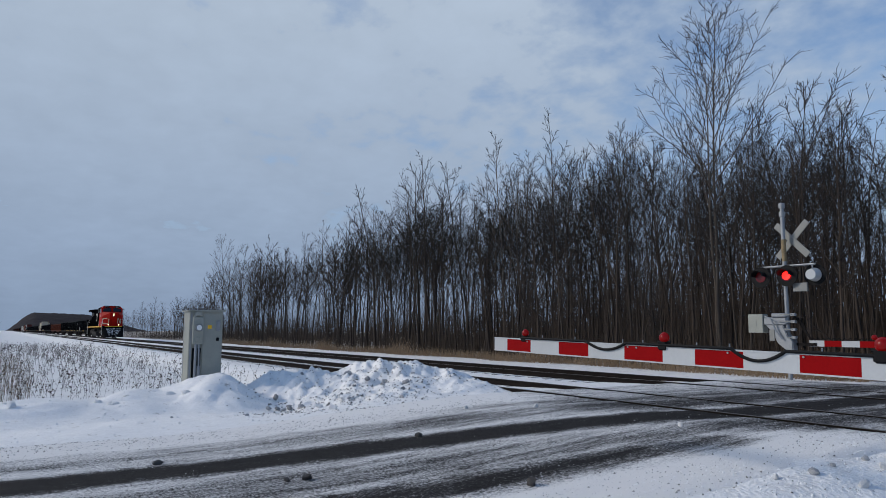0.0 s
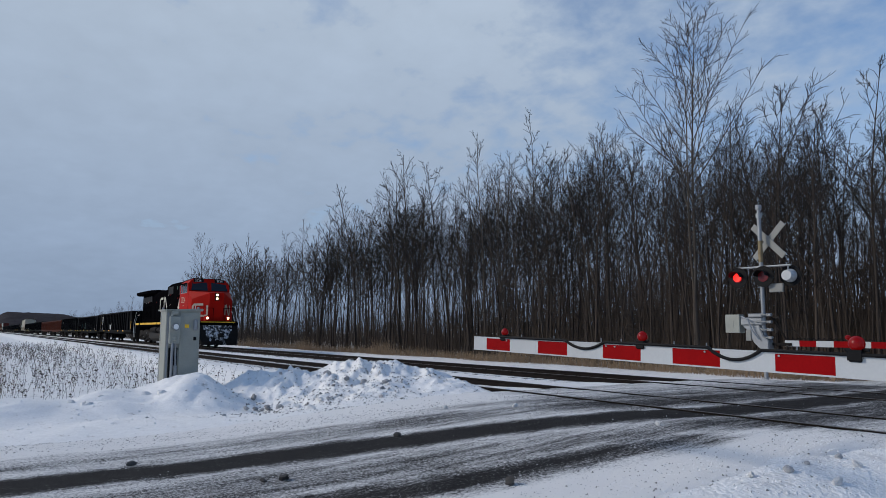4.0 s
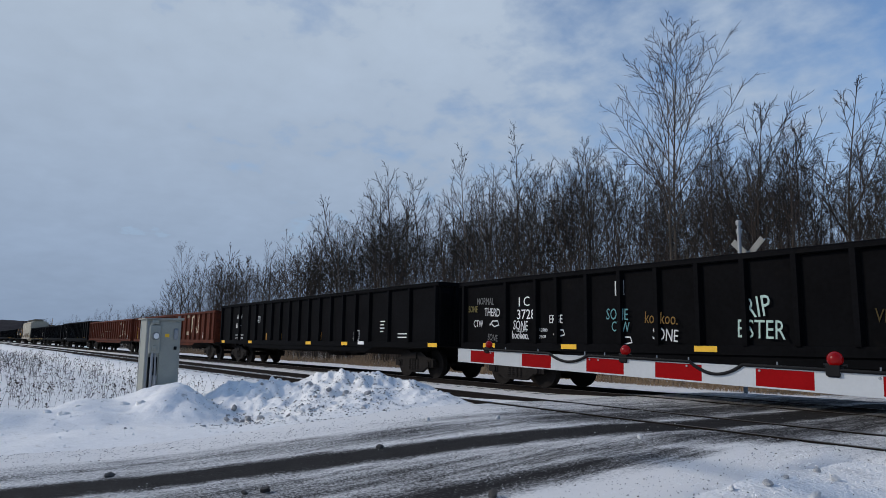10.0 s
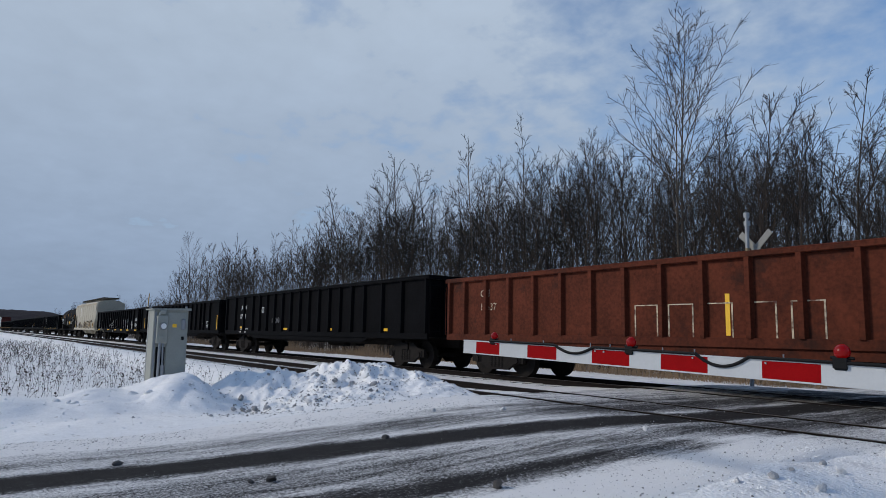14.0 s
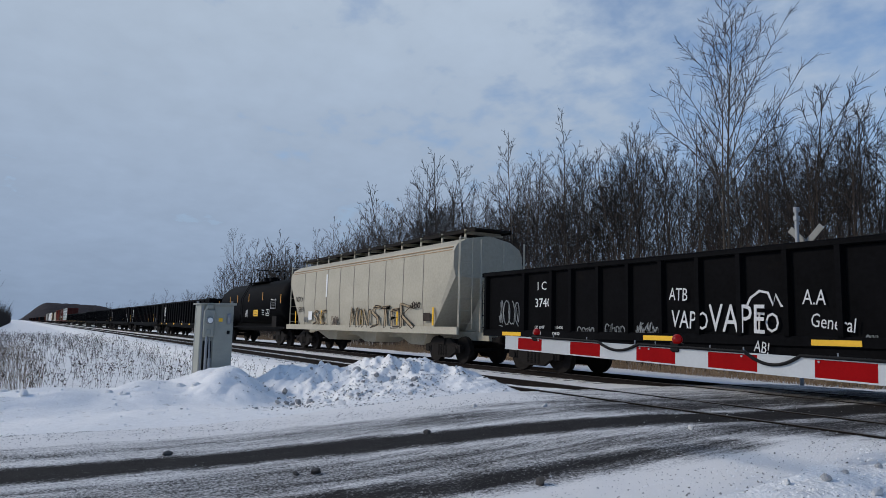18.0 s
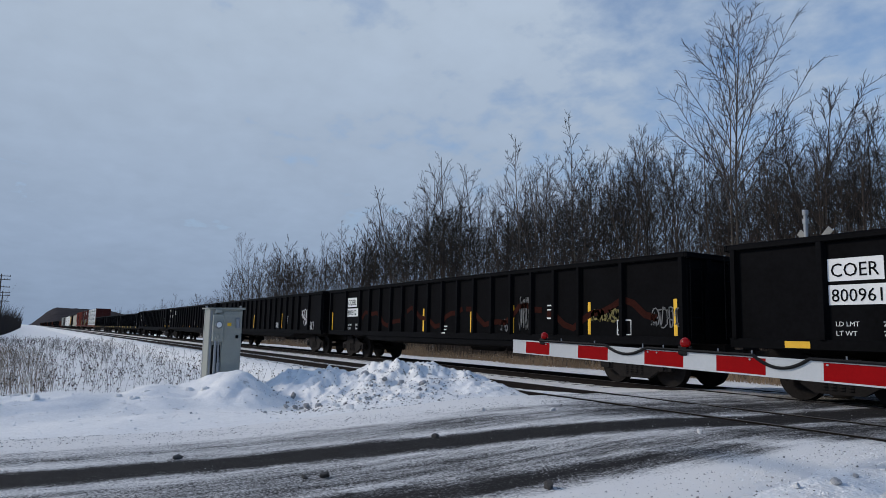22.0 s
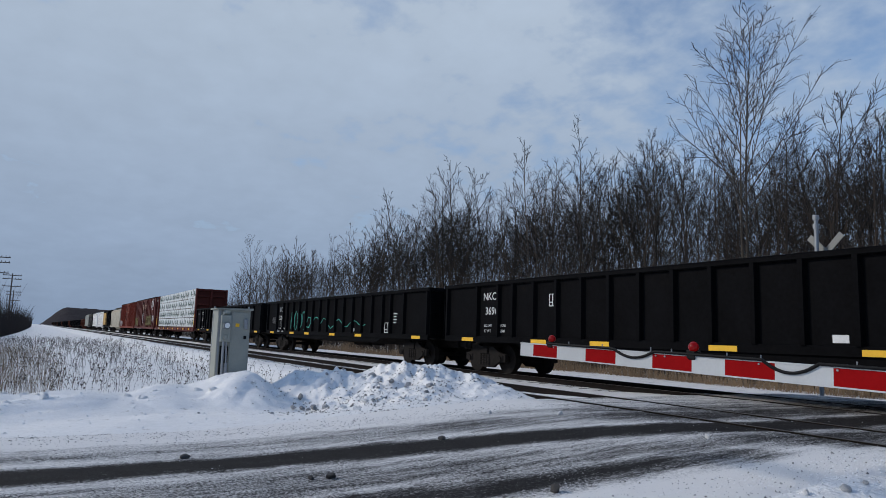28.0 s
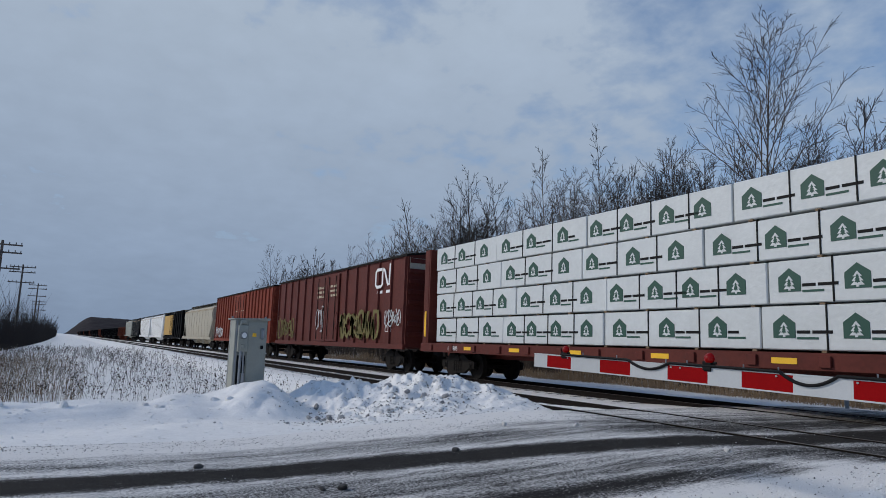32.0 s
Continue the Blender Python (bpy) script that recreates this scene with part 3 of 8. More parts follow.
def pile_z(x, y):
    z = ground_z(x, y) - 0.05
    h = 0
    for cx, cy, k, rx, ry in HEAPS:
        h = h + (k * np.exp(-((x - cx) / rx) ** 2 - ((y - cy) / ry) ** 2)) ** 4
    h = h ** 0.25
    rough = ramp(y, 4.3, 5.4)
    lump = 0.16 - np.abs(wave(x, y, 5, 11)) * 0.34 + (0.12 - np.abs(wave(x, y, 11, 12))) * 0.24 + wave(x, y, 24, 15) * 0.07 + wave(x, y, 40, 16) * 0.035
    soft = wave(x, y, 2.2, 13) * 0.10
    h = h * (1 + soft) + np.minimum(h * 1.6, 1) * (rough * (lump - 0.07) + (1 - rough) * (0.15 * np.abs(wave(x, y, 3.0, 14)) + 0.07 * np.abs(wave(x, y, 8, 17))))
    return z + h - 0.02


ys = np.concatenate([np.arange(-8, 2.8, 0.1), np.arange(2.8, 10.0, 0.042)])
snow_pile = sheet("snow_pile", np.arange(-17.6, -10.0, 0.045), ys, pile_z, PILE)
tagged(snow_pile, "ploughed snow bank with dirty frozen clods along the road", "snow pile", kind="stuff")


# ---- trees ----
def bare_tree(seed, height, lean=0.0, fork=0.0, limbs=20, twigs=5, first=0.35, wide=1.0, thick=1.0, sweep=0.0, spray=3, girth=1.0):
    """Trunk with curved limbs and side branches, and a crown of thin twigs: two meshes."""
    r = random.Random(seed)
    wood_v, wood_f, twig_v, twig_f = [], [], [], []

    def stick(vs, fs, pts, r0, r1, sides):
        base = len(vs)
        n = len(pts)
        for i, p in enumerate(pts):
            d = (pts[min(i + 1, n - 1)] - pts[max(i - 1, 0)]).normalized()
            a = d.orthogonal().normalized()
            b = d.cross(a)
            rr = r0 + (r1 - r0) * (i / (n - 1)) ** 0.85
            for k in range(sides):
                w = k * math.tau / sides
                vs.append(tuple(p + a * (rr * math.cos(w)) + b * (rr * math.sin(w))))
        for i in range(n - 1):
            for k in range(sides):
                q, s = base + i * sides, (k + 1) % sides
                fs.append((q + k, q + s, q + sides + s, q + sides + k))

    def grow(start, way, length, bend, n, up, pull=0.0):
        pts, p, d = [start], start.copy(), way.normalized()
        for i in range(n):
            d = (d + Vector((r.uniform(-bend, bend) + pull, r.uniform(-bend, bend), r.uniform(-bend, bend) + up))).normalized()
            p = p + d * (length / n) * r.uniform(0.85, 1.15)
            pts.append(p.copy())
        return pts

    def along(pts, f):
        f *= len(pts) - 1
        i = min(int(f), len(pts) - 2)
        return pts[i].lerp(pts[i + 1], f - i), (pts[i + 1] - pts[i]).normalized()

    def side(d, spread, turn=None):
        a = r.uniform(0, math.tau) if turn is None else turn
        o = d.orthogonal().normalized()
        o = Matrix.Rotation(a, 3, d) @ o
        return (d * math.cos(spread) + o * math.sin(spread)).normalized()

    def branch(line, ln, count, size):
        """Side branches and twigs on a limb."""
        turn = r.uniform(0, 6.3)
        for j in range(count):
            g = 0.18 + 0.80 * (j + r.random()) / count
            q, e = along(line, min(g, 0.985))
            turn += 2.4 + r.uniform(-0.5, 0.5)
            bl = (ln * (0.34 * (1 - g) + 0.09) + 0.10) * r.uniform(0.6, 1.25)
            tw = grow(q, side(e, r.uniform(0.45, 0.8), turn), bl, 0.05, 3, 0.02)
            stick(twig_v, twig_f, tw, 0.0100 * size, 0.0050 * size, 3)
            for k in range(spray):
                q2, e2 = along(tw, 0.2 + 0.78 * (k + r.random()) / spray)
                t2 = grow(q2, side(e2, r.uniform(0.4, 0.75)), (0.10 + bl * 0.30) * r.uniform(0.6, 1.3), 0.06, 2, 0.03)
                stick(twig_v, twig_f, t2, 0.0066 * size, 0.0040 * size, 3)

    base_r = height * 0.0064 * girth * r.uniform(0.75, 1.25)
    stem = grow(Vector((0, 0, -0.3)), Vector((lean * r.uniform(-1, 1), lean * r.uniform(-1, 1), 1)), height, 0.055, 10, 0.05, sweep)
    stick(wood_v, wood_f, stem, base_r, 0.007 * thick, 6)
    stems = [(stem, base_r, limbs, first, height)]
    if fork:
        p, d = along(stem, fork)
        left = height * (1 - fork)
        st2 = grow(p, side(d, r.uniform(0.35, 0.55)), left * 0.92, 0.06, 7, 0.10)
        stick(wood_v, wood_f, st2, base_r * (1 - fork) * 0.85, base_r * 0.08, 5)
        stems.append((st2, base_r * (1 - fork), max(4, limbs // 2), 0.15, left * 1.25))
    for st, rad, count, low, tall_ in stems:
        turn = r.uniform(0, 6.3)
        for i in range(count):
            f = low + (0.985 - low) * ((i + r.random()) / count)
            p, d = along(st, min(f, 0.985))
            turn += 2.4 + r.uniform(-0.6, 0.6)
            g = (f - low) / (1 - low)
            ln = tall_ * (0.36 * wide * (1 - g) ** 0.85 * (0.6 + 0.4 * min(1, g * 4)) + 0.035) * r.uniform(0.6, 1.2)
            limb = grow(p, side(d, r.uniform(0.52, 0.88) - 0.12 * g, turn), ln, 0.042, 6, 0.025)
            lr = max(0.014, rad * (1 - f) * 0.46 + 0.008)
            stick(wood_v, wood_f, limb, lr * (0.7 + 0.3 * thick), 0.0055 * thick, 4 if lr > 0.03 else 3)
            branch(limb, ln, max(2, round(twigs * min(1.3, 0.45 + ln / (tall_ * 0.22)))), thick)
    return (wood_v, wood_f), (twig_v, twig_f)


def tree_thing(seed, bark, label, **kw):
    (wv, wf), (tv, tf) = bare_tree(seed, **kw)
    root = tagged(new("tree"), label, "tree", "trees of the wood")
    raw("trunk", wv, wf, bark, root, smooth=True)
    raw("crown", tv, tf, TWIG, root, "crown of thin bare twigs")
    return root


KINDS = []
for i in range(12):
    KINDS.append(tree_thing(100 + i, PALEBARK if i in (2, 6, 9) else BARK, "tall bare winter tree with slender dark trunk", height=13.0, lean=0.05, fork=(0, 0.45, 0, 0.34, 0, 0.55, 0.4, 0.42, 0, 0.3, 0, 0.5)[i], limbs=(14, 11, 16, 11, 15, 12, 12, 12, 18, 11, 14, 12)[i], twigs=6, thick=1.4, spray=3,
                            first=(0.42, 0.46, 0.36, 0.48, 0.34, 0.40, 0.48, 0.38, 0.30, 0.44, 0.52, 0.36)[i], wide=(0.9, 1.0, 0.75, 1.1, 0.8, 1.0, 0.95, 1.15, 0.7, 1.1, 1.0, 0.9)[i]))
SAPLINGS = [tree_thing(200 + i, BARK, "thin bare sapling at the edge of the wood", height=6.5, lean=0.1, limbs=10, twigs=3, first=0.2, thick=1.2, spray=2) for i in range(3)]
rt = random.Random(5)
spots = []
planted = set()


def plant(kind, x, y, s, tilt=None, turn=None):
    z = float(ground_z(np.array([x]), np.array([y]))[0])
    m = pose(x, y, z + 0.05, rt.uniform(-2, 2), rt.uniform(-2.5, 2.5) if tilt is None else tilt, rt.uniform(0, 360) if turn is None else turn)
    m = m @ Matrix.Diagonal((s, s, s * rt.uniform(0.95, 1.05), 1))
    if kind.name in planted:
        copy_thing(kind, m @ Matrix.Diagonal((*[1 / v for v in kind.scale], 1)))
    else:
        planted.add(kind.name)      # the first of each kind stands in the wood too
        kind.matrix_basis = m


def clear(x, y, gap):
    if any((x - a) ** 2 + (y - b) ** 2 < gap * gap for a, b in spots):
        return False
    spots.append((x, y))
    return True


def canopy(x, y):
    """Height of the closed canopy: lower towards both ends of the wood, taller in the rows behind."""
    return float(np.interp(x, (-115, -86, -72, -57, -45, -30, -20, -9), (10.4, 10.4, 11.9, 12.3, 12.4, 11.8, 11.2, 10.4))) * (1 + max(0, y - 27) * 0.02)


def wood(x0, x1, y0, y1, count, gap, lo, hi, kinds, tall_as=13.0):
    made = 0
    for _ in range(count * 6):
        if made == count:
            break
        x, y = rt.uniform(x0, x1), rt.uniform(y0, y1)
        if -12.0 < x < -2.5 and y < 26 or not clear(x, y, gap):
            continue
        plant(rt.choice(kinds), x, y, rt.uniform(lo, hi) * canopy(x, y) / tall_as)
        made += 1


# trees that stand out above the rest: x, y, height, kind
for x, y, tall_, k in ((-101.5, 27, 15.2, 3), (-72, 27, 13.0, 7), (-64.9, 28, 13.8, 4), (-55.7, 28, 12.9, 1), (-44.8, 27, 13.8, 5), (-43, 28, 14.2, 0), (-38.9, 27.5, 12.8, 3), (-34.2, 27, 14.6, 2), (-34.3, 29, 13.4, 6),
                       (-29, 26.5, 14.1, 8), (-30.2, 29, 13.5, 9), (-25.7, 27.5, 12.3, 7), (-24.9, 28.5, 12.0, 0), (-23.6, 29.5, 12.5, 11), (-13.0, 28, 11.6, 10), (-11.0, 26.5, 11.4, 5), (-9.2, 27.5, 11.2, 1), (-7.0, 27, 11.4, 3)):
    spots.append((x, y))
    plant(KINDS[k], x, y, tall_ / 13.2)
wood(-58, 8, 25.4, 31, 145, 0.7, 0.72, 1.04, KINDS)
wood(-68, 14, 31, 48, 130, 1.3, 0.8, 1.08, KINDS)
wood(-30, 6, 27, 44, 50, 0.9, 0.8, 1.05, KINDS)
wood(-62, 8, 24.6, 27, 38, 0.7, 0.8, 1.6, SAPLINGS, 13.0)


def joined_wood(name, label, shapes, places, seed):
    """Trees too far off or too deep in the wood to pick apart, as one mass."""
    vs, fs = [], []
    r = random.Random(seed)
    for x, y, s in places:
        m = pose(x, y, -0.5, 0, 0, r.uniform(0, 360)) @ Matrix.Scale(s, 4)
        for v, f in r.choice(shapes):
            base = len(vs)
            a = np.array(v) @ np.array(m.to_3x3()).T + np.array(m.translation)
            vs.extend(a.tolist())
            fs.extend([tuple(base + k for k in q) for q in f])
    return tagged(raw(name, vs, fs, BARK), label, "woods", kind="stuff")


rf = random.Random(9)
joined_wood("distant_wood", "distant leafless wood along the railway line", [bare_tree(300 + i, 12.0, 0.05, 0, 11, 3, 0.35, 1.2, 2.6, spray=1) for i in range(4)],
            [(rf.uniform(-420, -150), rf.uniform(27, 75), rf.uniform(0.5, 0.75)) for _ in range(170)] + [(rf.uniform(-150, -60), rf.uniform(36, 60), rf.uniform(0.6, 0.85)) for _ in range(50)] + [(rf.uniform(-70, 20), rf.uniform(46, 78), rf.uniform(0.8, 1.1)) for _ in range(190)], 9)
joined_wood("lineside_wood", "row of bare winter trees along the railway", [bare_tree(150 + i, 12.6, 0.06, (0, 0.4, 0, 0.5, 0.3)[i], 12, 4, 0.38, 1.15, 2.6, spray=1) for i in range(5)],
            [(rf.uniform(-112, -64), rf.uniform(25.5, 36), rf.uniform(0.80, 1.08)) for _ in range(60)] + [(rf.uniform(-160, -108), rf.uniform(27, 40), rf.uniform(0.5, 0.7)) for _ in range(45)], 10)


# ---- train ----
ROLLING = []        # (wheelset, car's offset, x on the car)
CARS = []           # (thing, offset along the track)


def thing(name, label, category, group=""):
    return tagged(new(name), label, category, group)


_wheel = []


def wheelset(parent, x, r=0.46):
    """An axle with two flanged wheels."""
    if not _wheel:
        bm = B()
        for s in (-1, 1):
            y = s * 0.75
            tube(bm, [(0, y - 0.065, 0), (0, y + 0.065, 0)], 0.46, 28)
            tube(bm, [(0, y - s * 0.065, 0), (0, y - s * 0.095, 0)], 0.485, 28)
            tube(bm, [(0, y + s * 0.065, 0), (0, y + s * 0.12, 0)], 0.15, 12)
        tube(bm, [(0, -1.05, 0), (0, 1.05, 0)], 0.075, 10)
        _wheel.append(part("wheelset", bm, UNDER, parent))
        ob = _wheel[0]
    else:
        ob = again(_wheel[0], Matrix(), parent)
    ob.matrix_basis = pose(x, 0, 0.46)
    return ob


_truck = {}


def truck(parent, x, offset):
    """A two-axle freight truck."""
    if not _truck:
        bm = B()
        out = [(-1.15, 0.38), (-1.15, 0.62), (-0.75, 0.70), (-0.45, 0.86), (0.45, 0.86), (0.75, 0.70), (1.15, 0.62), (1.15, 0.38), (0.75, 0.36), (0.45, 0.18), (-0.45, 0.18), (-0.75, 0.36)]
        prism(bm, out, "y", -0.06, 0.06)
        _truck["side_frame"] = bm
        bm = B()
        rings = [[bm.verts.new((rad * math.cos(a * math.tau / 8), rad * math.sin(a * math.tau / 8), z)) for a in range(8)] for z, rad in zip(np.arange(0.26, 0.64, 0.03), [0.07, 0.052] * 7)]
        for lo, hi in zip(rings, rings[1:]):
            for a in range(8):
                bm.faces.new((lo[a], lo[(a + 1) % 8], hi[(a + 1) % 8], hi[a]))
        _truck["spring"] = bm
        bm = B()
        box(bm, -0.2, 0.2, -1.15, 1.15, 0.62, 0.84, 0.02)
        _truck["bolster"] = bm
        bm = B()
        box(bm, -0.17, 0.17, -0.09, 0.09, 0.36, 0.60, 0.03)
        tube(bm, [(0, -0.13, 0.46), (0, 0.13, 0.46)], 0.10, 10)
        _truck["bearing"] = bm
        for k in list(_truck):
            me = bpy.data.meshes.new(k)
            _truck[k].to_mesh(me); _truck[k].free()
            me.materials.append(UNDER)
            _truck[k] = me
    t = new("truck", _truck["bolster"])
    t.parent = parent
    t.matrix_basis = pose(x, 0, 0)
    t["label"] = "grimy two-axle freight truck"
    for s in (-1, 1):
        for k, x1, y1 in (("side_frame", 0, 1.04), ("spring", -0.24, 1.07), ("spring", -0.08, 1.07), ("spring", 0.08, 1.07), ("spring", 0.24, 1.07), ("bearing", -0.88, 1.04), ("bearing", 0.88, 1.04)):
            o = new(k, _truck[k])
            o.parent, o.matrix_basis = t, pose(x1, s * y1, 0)
    for a in (-0.88, 0.88):
        w = wheelset(t, a)
        ROLLING.append((w, offset, x + a))
    return t


_text = {}


def plane_at(y, z):
    """The face of a gondola's side at that height, unless a plane is given."""
    return y if y is not None else (-1.537 if z < 1.22 else -1.462)


def lettering(parent, text, x, z, size, mat, y=None, name="lettering", stretch=1.0, plate=None):
    """Flat painted letters on the side that faces the road (text starts at x)."""
    key = (text, mat.name)
    if key not in _text:
        c = bpy.data.curves.new("letters", "FONT")
        c.body, c.size, c.extrude, c.resolution_u = text, 1.0, 0.002, 2
        c.align_x = "LEFT"
        tmp = new("letters", c)
        bpy.context.view_layer.update()
        me = bpy.data.meshes.new_from_object(tmp.evaluated_get(bpy.context.evaluated_depsgraph_get()))
        bpy.data.objects.remove(tmp)
        me.materials.clear()
        me.materials.append(mat)
        _text[key] = me
    ob = new(name, _text[key])
    ob.parent = parent
    ob.matrix_basis = pose(x, plane_at(y, z + size * 0.7) - 0.004, z, 90, 0, 0) @ Matrix.Diagonal((size * stretch, size, 1, 1))
    return ob


def patch(parent, name, x0, x1, z0, z1, mat, y=None, label=""):
    bm = B()
    y = plane_at(y, z1)
    box(bm, x0, x1, y - 0.004, y + 0.01, z0, z1)
    return part(name, bm, mat, parent, label)


def strokes(parent, name, lines, width, mat, y=None, label=""):
    """Painted strokes: bands along lines of (x, z) points on the side."""
    bm = B()
    y = plane_at(y, 2.0)
    for line in lines:
        p = [Vector((a, 0, b)) for a, b in line]
        left, right = [], []
        for i in range(len(p)):
            d = (p[min(i + 1, len(p) - 1)] - p[max(i - 1, 0)]).normalized()
            nrm = Vector((-d.z, 0, d.x)) * width / 2
            left.append(bm.verts.new((p[i].x + nrm.x, y - 0.007, p[i].z + nrm.z)))
            right.append(bm.verts.new((p[i].x - nrm.x, y - 0.007, p[i].z - nrm.z)))
        for i in range(len(p) - 1):
            bm.faces.new((left[i], left[i + 1], right[i + 1], right[i]))
    bmesh.ops.recalc_face_normals(bm, faces=bm.faces)
    g = bmesh.ops.extrude_face_region(bm, geom=list(bm.faces))
    bmesh.ops.translate(bm, verts=[v for v in g["geom"] if isinstance(v, bmesh.types.BMVert)], vec=(0, 0.008, 0))
    return part(name, bm, mat, parent, label)


def scribble(parent, x, z, w, h, mat, seed, n=5, width=0.03, y=None):
    """Sprayed tag: looping strokes with no readable words."""
    r = random.Random(seed)
    for k in range(n):
        lines = []
        cx, pts = x + w * (k + 0.5) / n, []
        a0, turns, rx, rz = r.uniform(0, 6.3), r.uniform(0.6, 1.3), w / n * r.uniform(0.4, 0.8), h * r.uniform(0.3, 0.5)
        for i in range(15):
            a = a0 + turns * math.tau * i / 14
            pts.append((cx + rx * math.cos(a) * (1 - 0.3 * i / 14), z + h / 2 + rz * math.sin(a * r.choice((1, 1, 1, 2)) * 1.0)))
        lines.append(pts)
        if r.random() < 0.6:
            lines.append([(cx - rx, z + r.uniform(0, h)), (cx + rx * 0.6, z + r.uniform(0, h))])
        strokes(parent, "graffiti", lines, width, mat, y, "sprayed looping graffiti tag")


def tag(parent, word, x, z, size, mat, tilt=0.0):
    """A sprayed word, slanted like handwriting."""
    o = lettering(parent, word, x, z, size, mat, name="graffiti")
    o.matrix_basis = o.matrix_basis @ pose(0, 0, 0, 0, 0, tilt) @ Matrix(((0.82, 0.22, 0, 0), (0, 1.1, 0, 0), (0, 0, 1, 0), (0, 0, 0, 1)))
    return o


def coupler(parent, x, s, z=0.85):
    bm = B()
    box(bm, min(x, x + s * 0.45), max(x, x + s * 0.45), -0.08, 0.08, z - 0.09, z + 0.09, 0.02)
    box(bm, min(x + s * 0.40, x + s * 0.62), max(x + s * 0.40, x + s * 0.62), -0.16, 0.16, z - 0.15, z + 0.15, 0.05)
    return part("coupler", bm, UNDER, parent)


_posts = {}


def post_lines(h, bays, step=1.03):
    """Places of the posts: the given bays at both ends, even bays between."""
    ends, d = [0.12], 0.0
    for b in bays:
        d += b
        ends.append(d)
    n = max(1, round((2 * h - 2 * d) / step))
    inner = [-h + d + (2 * h - 2 * d) * i / n for i in range(1, n)]
    return [-h + e for e in ends] + inner + [h - e for e in reversed(ends)]


def gondola(front, rear, mat=BLACK, label="", top=3.08, bays=(2.03, 1.2, 0.77), sill=1.16, group="gondola cars of the train", ribs_in=True):
    """An open-topped steel gondola: thin walls with outside posts, heavy top rail, floor, end walls and two trucks."""
    off, L = (front + rear) / 2, front - rear
    g = thing("gondola_car", label, "train car", group)
    h, W = L / 2, 1.46
    for s in (-1, 1):
        bm = B()
        box(bm, -h + 0.1, h - 0.1, min(s * W, s * (W - 0.05)), max(s * W, s * (W - 0.05)), sill - 0.1, top - 0.02)
        part("side_wall", bm, mat, g)
        bm = B()
        box(bm, min(s * h, s * (h - 0.06)), max(s * h, s * (h - 0.06)), -W, W, sill - 0.1, top - 0.02)
        part("end_wall", bm, mat, g)
    bm = B()
    box(bm, -h + 0.08, h - 0.08, -W + 0.06, W - 0.06, sill - 0.12, sill)
    part("floor", bm, INNER, g, "sooty steel floor")
    bm = B()
    for s in (-1, 1):
        box(bm, -h, h, min(s * (W - 0.04), s * (W + 0.10)), max(s * (W - 0.04), s * (W + 0.10)), top - 0.13, top, 0.015)
        box(bm, min(s * h, s * (h + 0.08)), max(s * h, s * (h + 0.08)), -W - 0.1, W + 0.1, top - 0.14, top - 0.004, 0.015)
    part("top_rail", bm, mat, g)
    for s in (-1, 1):
        bm = B()
        box(bm, -h, h, min(s * (W - 0.02), s * (W + 0.075)), max(s * (W - 0.02), s * (W + 0.075)), sill - 0.16, sill + 0.04, 0.01)
        # deeper belly between the trucks
        prism(bm, [(-h * 0.62, sill - 0.15), (-h * 0.56, sill - 0.34), (h * 0.56, sill - 0.34), (h * 0.62, sill - 0.15)], "y", s * (W + 0.02), s * (W - 0.02))
        part("side_sill", bm, mat, g)
    key = (mat.name, round(top, 2), round(sill, 2))
    if key not in _posts:
        bm = B()
        out = [(-0.085, 0.0), (-0.05, -0.11), (0.05, -0.11), (0.085, 0.0)]
        prism(bm, out, "z", sill + 0.03, top - 0.12)
        me = bpy.data.meshes.new("post")
        bm.to_mesh(me); bm.free()
        me.materials.append(mat)
        _posts[key] = me
    for s in (-1, 1):
        for x in post_lines(h, bays):
            o = new("post", _posts[key])
            o.parent, o.matrix_basis = g, pose(x, s * W, 0, 0, 0, 0 if s < 0 else 180)
    for s in (-1, 1):
        for k in (-0.8, 0, 0.8):
            bm = B()
            box(bm, min(s * h, s * (h + 0.09)), max(s * h, s * (h + 0.09)), k - 0.06, k + 0.06, sill, top - 0.14)
            part("end_post", bm, mat, g)
        for y in (-1.3,):
            bm = B()
            for z in np.arange(sill + 0.1, top - 0.3, 0.38):
                tube(bm, [(s * (h + 0.11), y - 0.2, z), (s * (h + 0.11), y + 0.2, z)], 0.012, 5)
            for k in (-0.2, 0.2):
                tube(bm, [(s * (h + 0.11), y + k, sill), (s * (h + 0.11), y + k, top - 0.25)], 0.012, 5)
            part("end_ladder", bm, mat, g)
        coupler(g, s * h, s)
        truck(g, s * (h - 1.95), off)
    bm = B()
    box(bm, -h, h, -0.18, 0.18, 0.72, sill - 0.12)
    tube(bm, [(-1.2, 0.75, 0.75), (0.6, 0.75, 0.75)], 0.2, 10)
    box(bm, 1.2, 1.8, 0.5, 0.95, 0.6, 0.95, 0.03)
    part("centre_sill", bm, UNDER, g)
    CARS.append((g, off))
    return g, h


def stripe_set(g, h, xs, z, w=0.62, hh=0.13, tall=False, mat=YELLOW):
    for x in xs:
        if tall:
            patch(g, "reflector_strip", x - 0.05, x + 0.05, z, z + 0.85, mat, label="yellow reflective strip")
        else:
            patch(g, "reflector_strip", x - w / 2, x + w / 2, z, z + hh, mat, label="yellow reflective strip")


BLACKG = "weathered black steel gondola car with outside posts"
